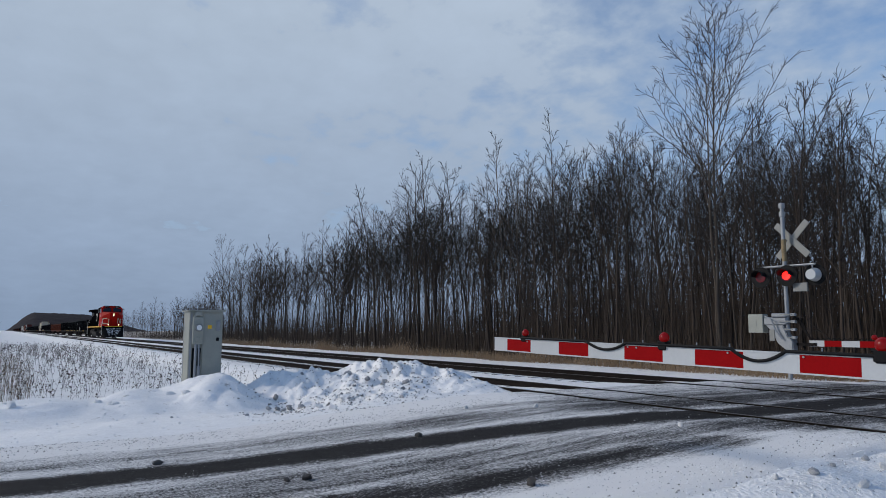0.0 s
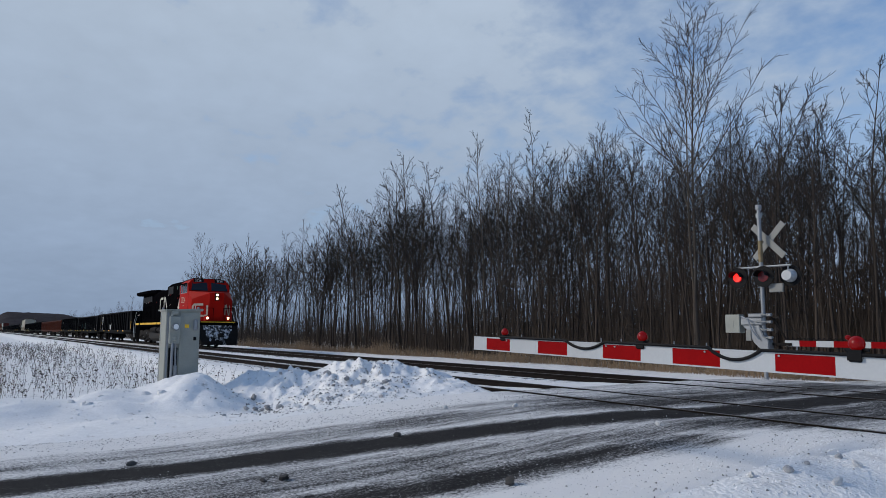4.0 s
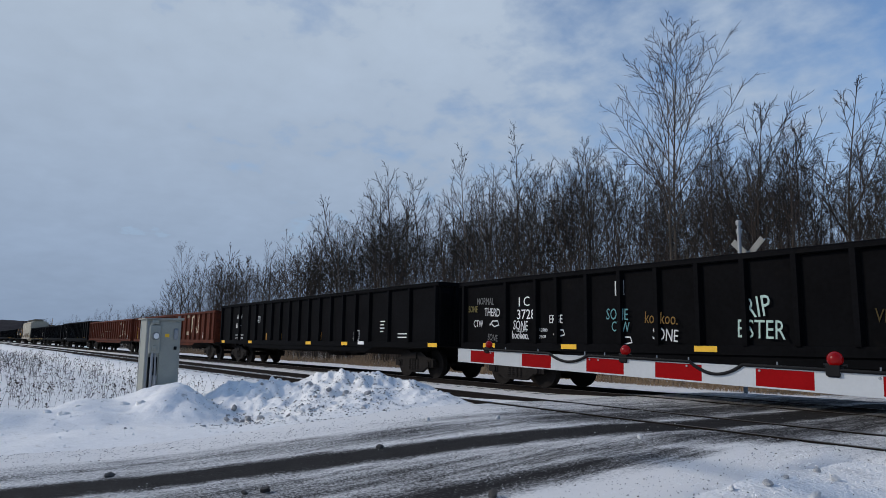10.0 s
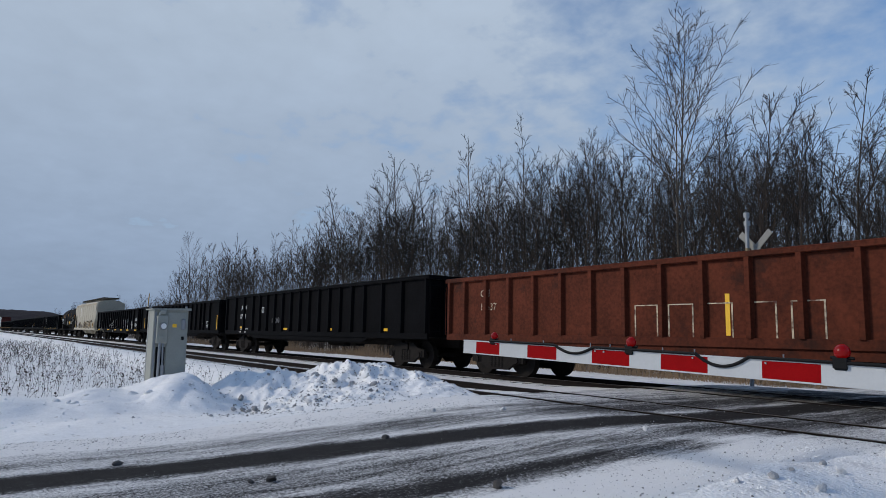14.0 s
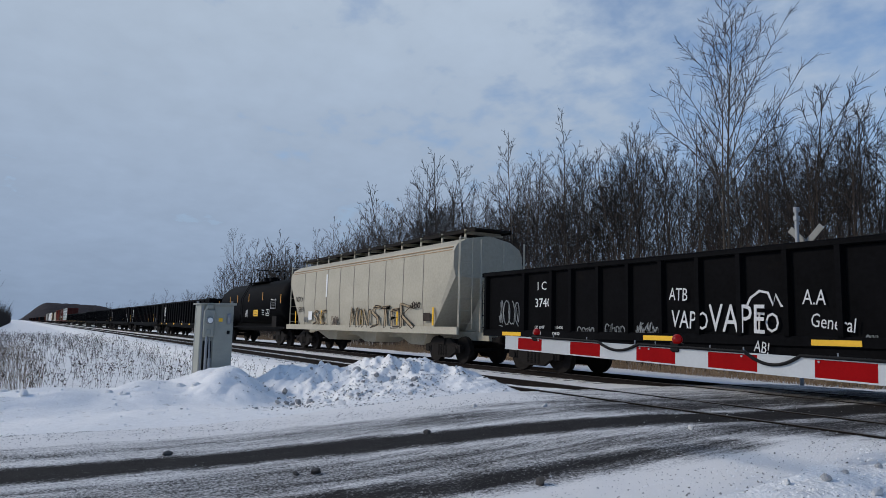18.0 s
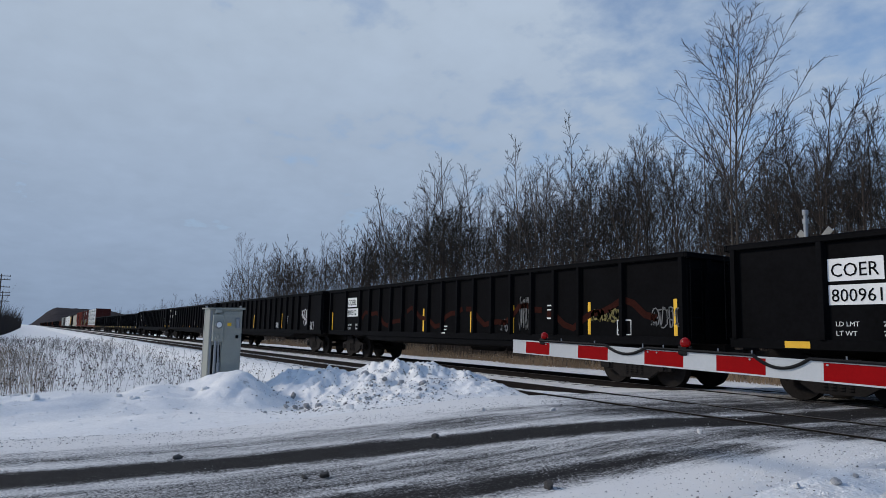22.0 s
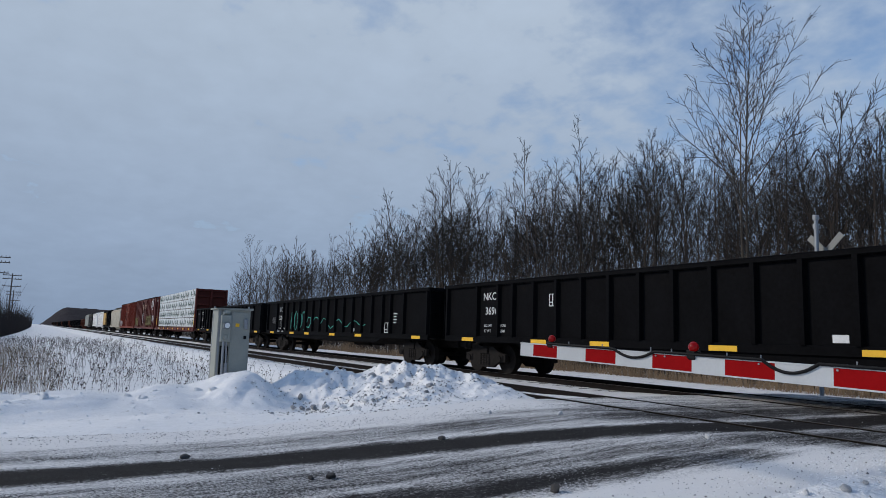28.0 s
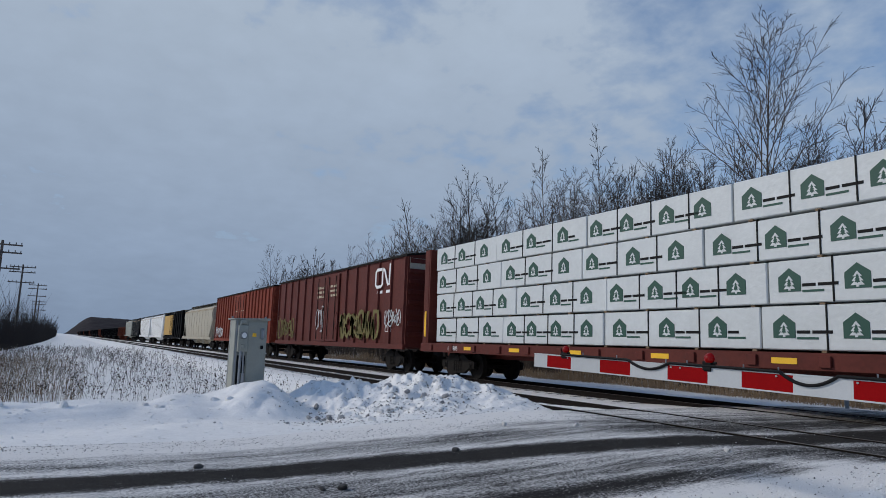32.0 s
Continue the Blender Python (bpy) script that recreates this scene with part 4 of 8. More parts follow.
# consist in order behind the locomotive: front and rear offsets
gA, h = gondola(-138.3, -159.75, BLACK, "black gondola car with white number boards and a painted animal head", 3.1, bays=(1.95, 1.55))
gB, h = gondola(-161.0, -182.25, BLACK, "black gondola car with white road number and coloured chalk graffiti", 3.02)
gC, h = gondola(-183.5, -204.8, BLACK, "black gondola car with worn white lettering", 3.14, bays=(1.65, 1.36, 1.36))
gD, h = gondola(-206.0, -227.2, RUST, "rust-brown gondola car with worn white lettering", 2.92, bays=(0.9,), group="rust-brown gondola cars")
gE, h = gondola(-228.5, -249.7, RUST, "rust-brown gondola car with large worn pale emblem", 2.92, bays=(0.9,), group="rust-brown gondola cars")
gF, h = gondola(-250.8, -271.6, BLACK, "black gondola car with white lettering and one yellow strip", 3.14, bays=(1.65, 1.36, 1.36))
gG, h = gondola(-272.8, -294.1, BLACK, "black gondola car with large white lettering and tall yellow strips", 3.02)
gH, h = gondola(-295.2, -316.3, BLACK, "black gondola car covered in white graffiti", 3.0)
gI, h = gondola(-352.8, -374.1, BLACK, "clean black gondola car with yellow strips along the sill", 3.16, bays=(1.95, 1.55))
gJ, h = gondola(-375.2, -396.3, BLACK, "black gondola car with faded red paint marks and graffiti", 3.14, bays=(1.95, 1.55))
gK, h = gondola(-397.3, -418.6, BLACK, "black gondola car with tall yellow strips and white graffiti", 3.16, bays=(1.95, 1.55))
gL, h = gondola(-419.7, -440.9, BLACK, "black gondola car with orange strips on its sill", 3.16, bays=(1.65, 1.36, 1.36))
gM, h = gondola(-442.0, -462.9, BLACK, BLACKG, 3.16, bays=(1.65, 1.36, 1.36))
gN, h = gondola(-464.2, -485.6, BLACK, "black gondola car with white number and amber strips", 2.98)
gO, h = gondola(-486.85, -507.7, BLACK, "black gondola car with green spray graffiti", 2.98)
gP, h = gondola(-509.1, -530.3, BLACK, "black gondola car with white number and amber strips on the sill", 2.98)


def number_boards(g, mark, number, x, w1=0.98, w2=1.16):
    """Two white boards with black characters, and the weight lines below."""
    patch(g, "mark_board", x, x + w1, 2.28, 2.70, WHITE)
    lettering(g, mark, x + 0.05, 2.36, 0.36, BLACK, -1.468, stretch=(w1 - 0.1) / (0.36 * len(mark) * 0.68))
    patch(g, "number_board", x, x + w2, 1.84, 2.21, WHITE)
    lettering(g, number, x + 0.05, 1.90, 0.34, BLACK, -1.468, stretch=(w2 - 0.1) / (0.34 * len(number) * 0.56))


def weights(g, x, z, a="212300", b="73700"):
    for i, (k, v) in enumerate((("LD LMT", a), ("LT WT", b))):
        lettering(g, k, x, z - 0.17 * i, 0.125, LETTER)
        lettering(g, v, x + 0.82, z - 0.17 * i, 0.125, LETTER)


def small_print(g, x, z, n=4, w=0.32, step=0.12):
    for i in range(n):
        patch(g, "stencil_line", x, x + w * (1.0, 0.8, 0.9, 0.7)[i % 4], z - step * i, z - step * i + 0.04, LETTER)


def frame_mark(g, x, z, w=0.45, hh=0.36):
    strokes(g, "stencil_frame", [[(x, z), (x + w, z), (x + w, z + hh), (x, z + hh), (x, z - 0.01)], [(x + w * 0.5, z), (x + w * 0.5, z + hh)], [(x, z + hh * 0.3), (x + w * 0.5, z + hh * 0.3)]], 0.03, LETTER)


# lettering and marks, car by car
number_boards(gA, "COER", "800940", -8.65)
weights(gA, -8.57, 1.37)
stripe_set(gA, h, (-9.6,), 1.28, tall=True); stripe_set(gA, h, (9.8,), 1.28, tall=True)
stripe_set(gA, h, (-6.6, -3.0, 3.0, 6.0), 1.04)
small_print(gA, 5.6, 2.0); frame_mark(gA, 8.26, 1.24); small_print(gA, 0.8, 1.35, 2, 0.3)
strokes(gA, "painted_animal_head", [[(-2.1, 1.8), (-1.8, 1.65), (-1.45, 1.65), (-1.15, 1.82), (-1.3, 1.5), (-1.45, 1.28), (-1.8, 1.28), (-1.95, 1.5), (-2.1, 1.8)], [(-1.8, 1.55), (-1.45, 1.35)], [(-1.45, 1.55), (-1.8, 1.35)]], 0.12, GRAF_W, -1.60)

lettering(gB, "I C", -8.14, 2.2, 0.38, LETTER); lettering(gB, "3728", -8.21, 1.85, 0.38, LETTER); weights(gB, -8.2, 1.5, "213700", "72300")
for word, x, z, size, mat, tilt in (("NORMAL", -9.95, 2.32, 0.26, CHALK, 3), ("SONE", -10.35, 2.10, 0.24, GRAF_Y, 4), ("THERD", -9.6, 1.98, 0.30, GRAF_W, 2), ("CTW", -10.1, 1.66, 0.26, GRAF_W, 4), ("SONE", -9.45, 1.28, 0.24, CHALK, 0),
                                    ("SONE", -8.35, 1.58, 0.32, GRAF_W, 2), ("kookoo.", -8.4, 1.32, 0.28, GRAF_W, 4), ("ERGE", -6.95, 1.72, 0.28, GRAF_W, 5), ("SONE", -5.05, 1.78, 0.34, GRAF_C, 3), ("CTW", -4.9, 1.50, 0.30, GRAF_C, 3),
                                    ("kookoo.", -3.95, 1.68, 0.34, GRAF_O, 2), ("SONE", -3.75, 1.32, 0.34, GRAF_W, 0), ("RIP", -1.55, 1.72, 0.52, GRAF_M, 12), ("BSTER", -1.75, 1.36, 0.46, GRAF_M, 3), ("VEGK", 0.75, 1.62, 0.30, GRAF_O2, 0)):
    tag(gB, word, x, z, size, mat, tilt)
for x, z in ((-9.35, 1.7), (-6.8, 1.42), (-4.7, 1.24)):
    strokes(gB, "graffiti", [[(x, z), (x + 0.12, z + 0.12), (x + 0.35, z + 0.12), (x + 0.4, z), (x + 0.2, z - 0.04), (x + 0.08, z + 0.04)]], 0.035, GRAF_W)
frame_mark(gB, -4.75, 2.35, 0.24, 0.32)
stripe_set(gB, h, (-9.3, -6.2, -2.4, 1.4, 4.6, 9.5), 1.06, 0.52, 0.12); small_print(gB, 9.35, 1.95); frame_mark(gB, 7.7, 1.24)

lettering(gC, "ATW", -8.21, 2.34, 0.34, LETTER); lettering(gC, "87110", -8.3, 1.85, 0.34, LETTER, stretch=0.9); weights(gC, -8.3, 1.42, "209900", "75100")
frame_mark(gC, -5.1, 2.11, 0.27, 0.29); stripe_set(gC, h, (-10.1, -5.9, 10.4), 1.04, 0.5); 
for x in (-3.9, -2.05, 0.0, 2.15):
    patch(gC, "reflector_strip", x - 0.05, x + 0.05, 1.22, 1.56, AMBER, label="short amber reflective strip")
stripe_set(gC, h, (1.1, 4.4), 1.04, 0.5); patch(gC, "stencil_plate", 5.5, 5.95, 1.08, 1.2, WHITE)
small_print(gC, 7.0, 1.9); frame_mark(gC, 5.0, 1.24); small_print(gC, 8.2, 1.45, 2, 0.7)


def pale_emblem(g, x, z, w, hh, mat):
    """A broad bent band and a zigzag, worn."""
    strokes(g, "painted_emblem", [[(x + w * 0.42, z + hh), (x + 0.1, z + hh), (x, z + hh * 0.85), (x, z + hh * 0.15), (x + 0.1, z), (x + w * 0.42, z), (x + w * 0.5, z + hh * 0.2), (x + w * 0.5, z + hh * 0.9), (x + w * 0.62, z + hh * 0.98), (x + w * 0.86, z + hh * 0.05), (x + w * 0.97, z + hh * 0.1), (x + w, z + hh)]], 0.2 * hh, mat)


for g, zz in ((gD, 1.6), (gE, 1.45)):
    pale_emblem(g, 4.3 if g is gD else 5.4, zz, 3.0, 1.1, WORNWHITE)
for i, (a, b) in enumerate(((-7.9, -7.2), (-6.8, -6.3), (-7.9, -7.2), (-6.8, -6.25))):
    patch(gD, "worn_stencil_bar", a, b, 2.5 - 0.28 * (i // 2), 2.66 - 0.28 * (i // 2), WORNWHITE)
lettering(gD, "CN 156343", -7.9, 1.95, 0.26, WORNWHITE); patch(gD, "worn_stencil_bar", -7.8, -7.1, 1.2, 1.25, WORNWHITE)
stripe_set(gD, h, (-9.6, -6.5, 0.2, 3.4), 1.24, tall=True); stripe_set(gE, h, (-1.0, 9.6), 1.24, tall=True)
lettering(gE, "CN", -9.0, 2.3, 0.3, WORNWHITE); lettering(gE, "15637", -9.0, 1.9, 0.3, WORNWHITE)
for k in range(5):
    strokes(gE, "worn_outline", [[(-3.3 + 0.9 * k, 1.1), (-3.3 + 0.9 * k, 1.9), (-2.7 + 0.9 * k, 1.9), (-2.7 + 0.9 * k, 1.1), (-3.3 + 0.9 * k, 1.1)]], 0.04, WORNWHITE)
frame_mark(gE, 8.4, 1.25); small_print(gE, 9.0, 1.5, 3, 0.5); frame_mark(gD, 8.2, 1.3); frame_mark(gD, -5.5, 1.9, 0.4, 0.4)

lettering(gF, "ATW", -7.96, 2.32, 0.36, LETTER); lettering(gF, "87128", -8.08, 1.85, 0.36, LETTER, stretch=0.95); frame_mark(gF, -4.85, 2.12, 0.25, 0.27)
weights(gF, -8.0, 1.25, "209800", "75200"); stripe_set(gF, h, (-1.7, 3.0, 7.5), 1.25, 0.5, 0.1); stripe_set(gF, h, (-10.3,), 1.05, tall=True); stripe_set(gF, h, (-7.8,), 1.32, 0.5, 0.1); scribble(gF, -3.4, 1.55, 0.9, 0.3, CHALK, 21, 5, 0.03)

lettering(gG, "NO", -6.0, 1.95, 0.36, LETTER); lettering(gG, "KL", -5.0, 1.95, 0.36, LETTER); lettering(gG, "360", -6.02, 1.46, 0.36, LETTER); lettering(gG, "015", -5.05, 1.46, 0.36, LETTER); weights(gG, -6.0, 1.3, "210700", "75300")
stripe_set(gG, h, (-9.5, 10.0), 1.24, tall=True); stripe_set(gG, h, (-3.8, 2.5, 4.4), 1.22, tall=True); frame_mark(gG, 7.9, 1.38, 0.6, 0.34); small_print(gG, 7.0, 1.6); patch(gG, "stencil_line", -2.0, -1.7, 1.28, 1.4, LETTER)

lettering(gH, "I C", -8.01, 2.36, 0.34, LETTER); lettering(gH, "3740", -8.11, 1.87, 0.36, LETTER); weights(gH, -8.1, 1.25, "213400", "72600")
for word, x, z, size, mat, tilt in (("ATB", -3.35, 1.96, 0.37, GRAF_W, 2), ("VAPO", -3.30, 1.35, 0.50, GRAF_W, 2), ("VAPE", -2.31, 1.27, 0.75, GRAF_W, 4), ("TO", -1.25, 1.28, 0.50, GRAF_W, 3), ("AB!", -1.22, 0.88, 0.29, GRAF_W, -3), ("A.A", -0.23, 1.81, 0.37, GRAF_W, 2), ("General", -0.10, 1.39, 0.33, GRAF_W, -2)):
    tag(gH, word, x, z, size, mat, tilt)
for k, (x, z, w, hh) in enumerate(((-9.82, 1.28, 1.02, 0.89), (-6.36, 1.02, 0.64, 0.32), (-5.36, 0.97, 0.68, 0.44), (-4.33, 0.99, 0.67, 0.47), (0.88, 0.83, 0.32, 0.42))):
    scribble(gH, x, z, w, hh, GRAF_D, 30 + k, 4, 0.03)
strokes(gH, "graffiti", [[(-1.42, 1.74), (-1.3, 1.96), (-1.1, 2.09), (-0.92, 2.05), (-0.82, 1.8), (-0.76, 2.01), (-0.65, 1.78), (-0.43, 1.79)]], 0.05, GRAF_W)
tag(gH, "ABS!", 7.35, 1.50, 0.52, GRAF_W, 4); tag(gH, "VAPOONE!", 8.85, 1.42, 0.40, GRAF_W, 2)
for k, (x, z, w, hh) in enumerate(((3.7, 1.55, 0.6, 0.5), (3.8, 1.18, 0.5, 0.3), (4.7, 1.65, 0.55, 0.4), (4.75, 1.18, 0.5, 0.4), (5.7, 1.65, 0.6, 0.5), (5.75, 1.18, 0.5, 0.35), (6.8, 1.2, 0.35, 0.5), (9.0, 1.85, 0.7, 0.3))):
    scribble(gH, x, z, w, hh, GRAF_W if k % 2 else GRAF_D, 130 + k, 3, 0.03)
bm = B()
prism(bm, [(6.05, 1.2), (6.19, 1.2), (6.77, 4.5), (6.63, 4.5)], "y", 0.0, 0.06)
part("yellow_stake", bm, ORANGE, gH, "leaning yellow stake standing in the open car")
stripe_set(gH, h, (-9.1, -3.6, 0.4, 3.2, 6.2, 9.6), 1.03, 0.9, 0.11); frame_mark(gH, 7.6, 1.24)

number_boards(gI, "COER", "800961", -8.6); weights(gI, -8.5, 1.45)
stripe_set(gI, h, (-9.2, -6.7, -3.0, 0.6, 3.8, 6.6), 1.03, 0.5); small_print(gI, 5.6, 1.95); frame_mark(gI, 8.28, 1.24); small_print(gI, -0.7, 1.4, 3, 0.3); patch(gI, "stencil_line", 0.4, 0.7, 1.25, 1.36, LETTER)

number_boards(gJ, "CQER", "800912", -8.5); weights(gJ, -8.4, 1.42, "212600", "73400")
stripe_set(gJ, h, (-10.3, 10.2), 1.22, tall=True); stripe_set(gJ, h, (-7.2, -4.0, -1.4, 1.8, 4.1, 7.4), 1.22, tall=True)
scribble(gJ, 4.4, 1.25, 0.6, 1.1, CHALK, 51, 4, 0.04); scribble(gJ, 7.5, 1.55, 1.1, 0.35, GRAF_Y, 52, 5, 0.06); scribble(gJ, 9.5, 1.4, 0.9, 0.5, CHALK, 53, 4); scribble(gJ, 3.5, 1.25, 0.6, 0.4, CHALK, 54, 3); frame_mark(gJ, 8.4, 1.23); small_print(gJ, 5.7, 2.0); small_print(gJ, 0.0, 1.4, 3, 0.3)
for k in range(4):
    strokes(gJ, "faded_paint_band", [[(-6.9 + 4.2 * k + 0.36 * i, 1.75 + 0.28 * math.sin(i * 0.62 + k) + 0.1 * math.sin(i * 1.7)) for i in range(12)]], 0.17, GRAF_R)

number_boards(gK, "COER", "800983", -8.46); weights(gK, -8.4, 1.42, "212800", "73200")
stripe_set(gK, h, (-10.3, -7.1, -5.07, -1.5, 1.8, 4.2, 7.0, 10.5), 1.26, tall=True); scribble(gK, 7.6, 1.75, 0.9, 0.55, GRAF_W, 61, 3, 0.05); scribble(gK, 7.9, 1.4, 0.4, 0.4, GRAF_W, 62, 2, 0.05); scribble(gK, -10.1, 1.3, 0.8, 0.28, GRAF_W, 63, 4, 0.05); scribble(gK, -6.85, 1.2, 0.55, 0.6, CHALK, 64, 3); scribble(gK, -5.9, 1.2, 0.55, 0.6, CHALK, 65, 3); frame_mark(gK, 8.9, 1.24); scribble(gK, 3.0, 1.25, 0.6, 0.4, GRAF_W, 66, 3); small_print(gK, 5.0, 1.9)

lettering(gL, "ATV", -10.3, 2.74, 0.36, LETTER); lettering(gL, "40", -10.0, 2.18, 0.36, LETTER); lettering(gL, "551", -8.9, 2.18, 0.36, LETTER); weights(gL, -10.2, 1.75, "209900", "73000"); frame_mark(gL, -7.2, 2.45, 0.3, 0.32)
stripe_set(gL, h, (-10.3, -5.4, -2.6, 0.4, 3.7, 6.5, 9.8), 1.235, 0.5, 0.12, mat=AMBER); frame_mark(gL, 7.83, 1.47, 0.4, 0.34); small_print(gL, 8.5, 1.72, 2, 0.5); scribble(gL, -1.6, 1.4, 0.5, 0.6, CHALK, 71, 3, 0.03); scribble(gL, 2.2, 1.35, 0.5, 0.5, CHALK, 72, 3, 0.03); scribble(gL, 9.3, 1.5, 0.6, 0.5, GRAF_W, 73, 2, 0.03); lettering(gL, "IL 66", 9.0, 2.25, 0.16, LETTER); lettering(gL, "CU FT 3675", 9.0, 2.08, 0.13, LETTER)

lettering(gM, "ATW", -9.2, 2.4, 0.34, LETTER); lettering(gM, "40233", -9.2, 1.95, 0.34, LETTER); small_print(gM, -9.2, 1.7, 3, 0.5); stripe_set(gM, h, (-5.0, 9.6), 1.24, 0.4); frame_mark(gM, 7.0, 1.35); small_print(gM, 8.6, 2.1); small_print(gM, 8.4, 1.6, 3, 0.5); patch(gM, "reflector_strip", 9.7, 10.0, 1.35, 1.6, YELLOW)

lettering(gN, "NKCF", -8.39, 2.38, 0.36, LETTER, stretch=0.95); lettering(gN, "3696", -8.27, 1.9, 0.36, LETTER); weights(gN, -8.3, 1.5, "211700", "72300"); frame_mark(gN, -5.0, 2.12, 0.28, 0.34)
lettering(gO, "I C", -7.98, 2.34, 0.38, LETTER); lettering(gO, "3701", -8.09, 1.85, 0.36, LETTER); weights(gO, -8.1, 1.28, "213300", "72700")
lettering(gP, "IC", -8.31, 2.4, 0.36, LETTER); lettering(gP, "3769", -8.23, 1.86, 0.36, LETTER); weights(gP, -8.2, 1.3, "213700", "72100"); frame_mark(gP, -5.0, 2.05, 0.28, 0.32)
for g in (gN, gO, gP):
    stripe_set(g, h, (-9.2, -5.4, -2.9, 0.8, 4.0, 9.5), 1.02, 0.7, 0.12); small_print(g, 7.4, 2.0); frame_mark(g, 6.6, 1.24, 0.5, 0.4); patch(g, "stencil_line", 3.1, 3.4, 1.25, 1.4, LETTER)
    strokes(g, "stencil_line", [[(8.4, 1.25), (8.4, 1.75)]], 0.05, LETTER)
lettering(gN, "EMPTY/LOAD", 9.3, 1.5, 0.12, LETTER)
for k in range(2):
    scribble(gO, -5.8 + 1.25 * k, 1.25, 1.15, 1.05, GRAF_G, 80 + k, 2, 0.05)
strokes(gO, "graffiti", [[(-3.2, 1.6), (-2.95, 1.95), (-2.6, 1.95), (-2.5, 1.65), (-2.8, 1.4), (-3.2, 1.45), (-3.2, 1.6)], [(-2.3, 1.45), (-2.0, 1.9), (-1.5, 1.95), (-1.2, 1.6)]], 0.045, GRAF_G)
strokes(gO, "graffiti", [[(-1.0 + 0.35 * i, 1.62 + (0.30 - 0.012 * i) * math.sin(i * 1.15)) for i in range(17)]], 0.035, GRAF_G)
scribble(gO, -9.4, 1.6, 0.9, 0.45, CHALK, 90, 3, 0.03); scribble(gO, -7.9, 1.42, 0.7, 0.4, CHALK, 91, 4, 0.03); scribble(gP, -6.9, 1.4, 0.5, 0.6, CHALK, 92, 2, 0.03); scribble(gP, -6.0, 1.4, 0.5, 0.6, CHALK, 93, 2, 0.03); scribble(gP, -10.2, 2.4, 0.8, 0.2, CHALK, 94, 4, 0.02); scribble(gP, -3.2, 1.5, 0.5, 0.5, CHALK, 95, 3, 0.03)


# ---- other cars ----
def loft(bm, stations, cap=True):
    """Skin over outlines (x, [(y, z), ...]) of equal length."""
    rings = [[bm.verts.new((x, y, z)) for y, z in ring] for x, ring in stations]
    n = len(rings[0])
    for a, b in zip(rings, rings[1:]):
        for i in range(n):
            bm.faces.new((a[i], a[(i + 1) % n], b[(i + 1) % n], b[i]))
    if cap:
        bm.faces.new(rings[0][::-1])
        bm.faces.new(rings[-1])
    bmesh.ops.recalc_face_normals(bm, faces=bm.faces)
    return bm


def running_gear(g, hl, off, inset=1.6, under=True):
    for s in (-1, 1):
        coupler(g, s * hl, s)
        truck(g, s * (hl - inset), off)


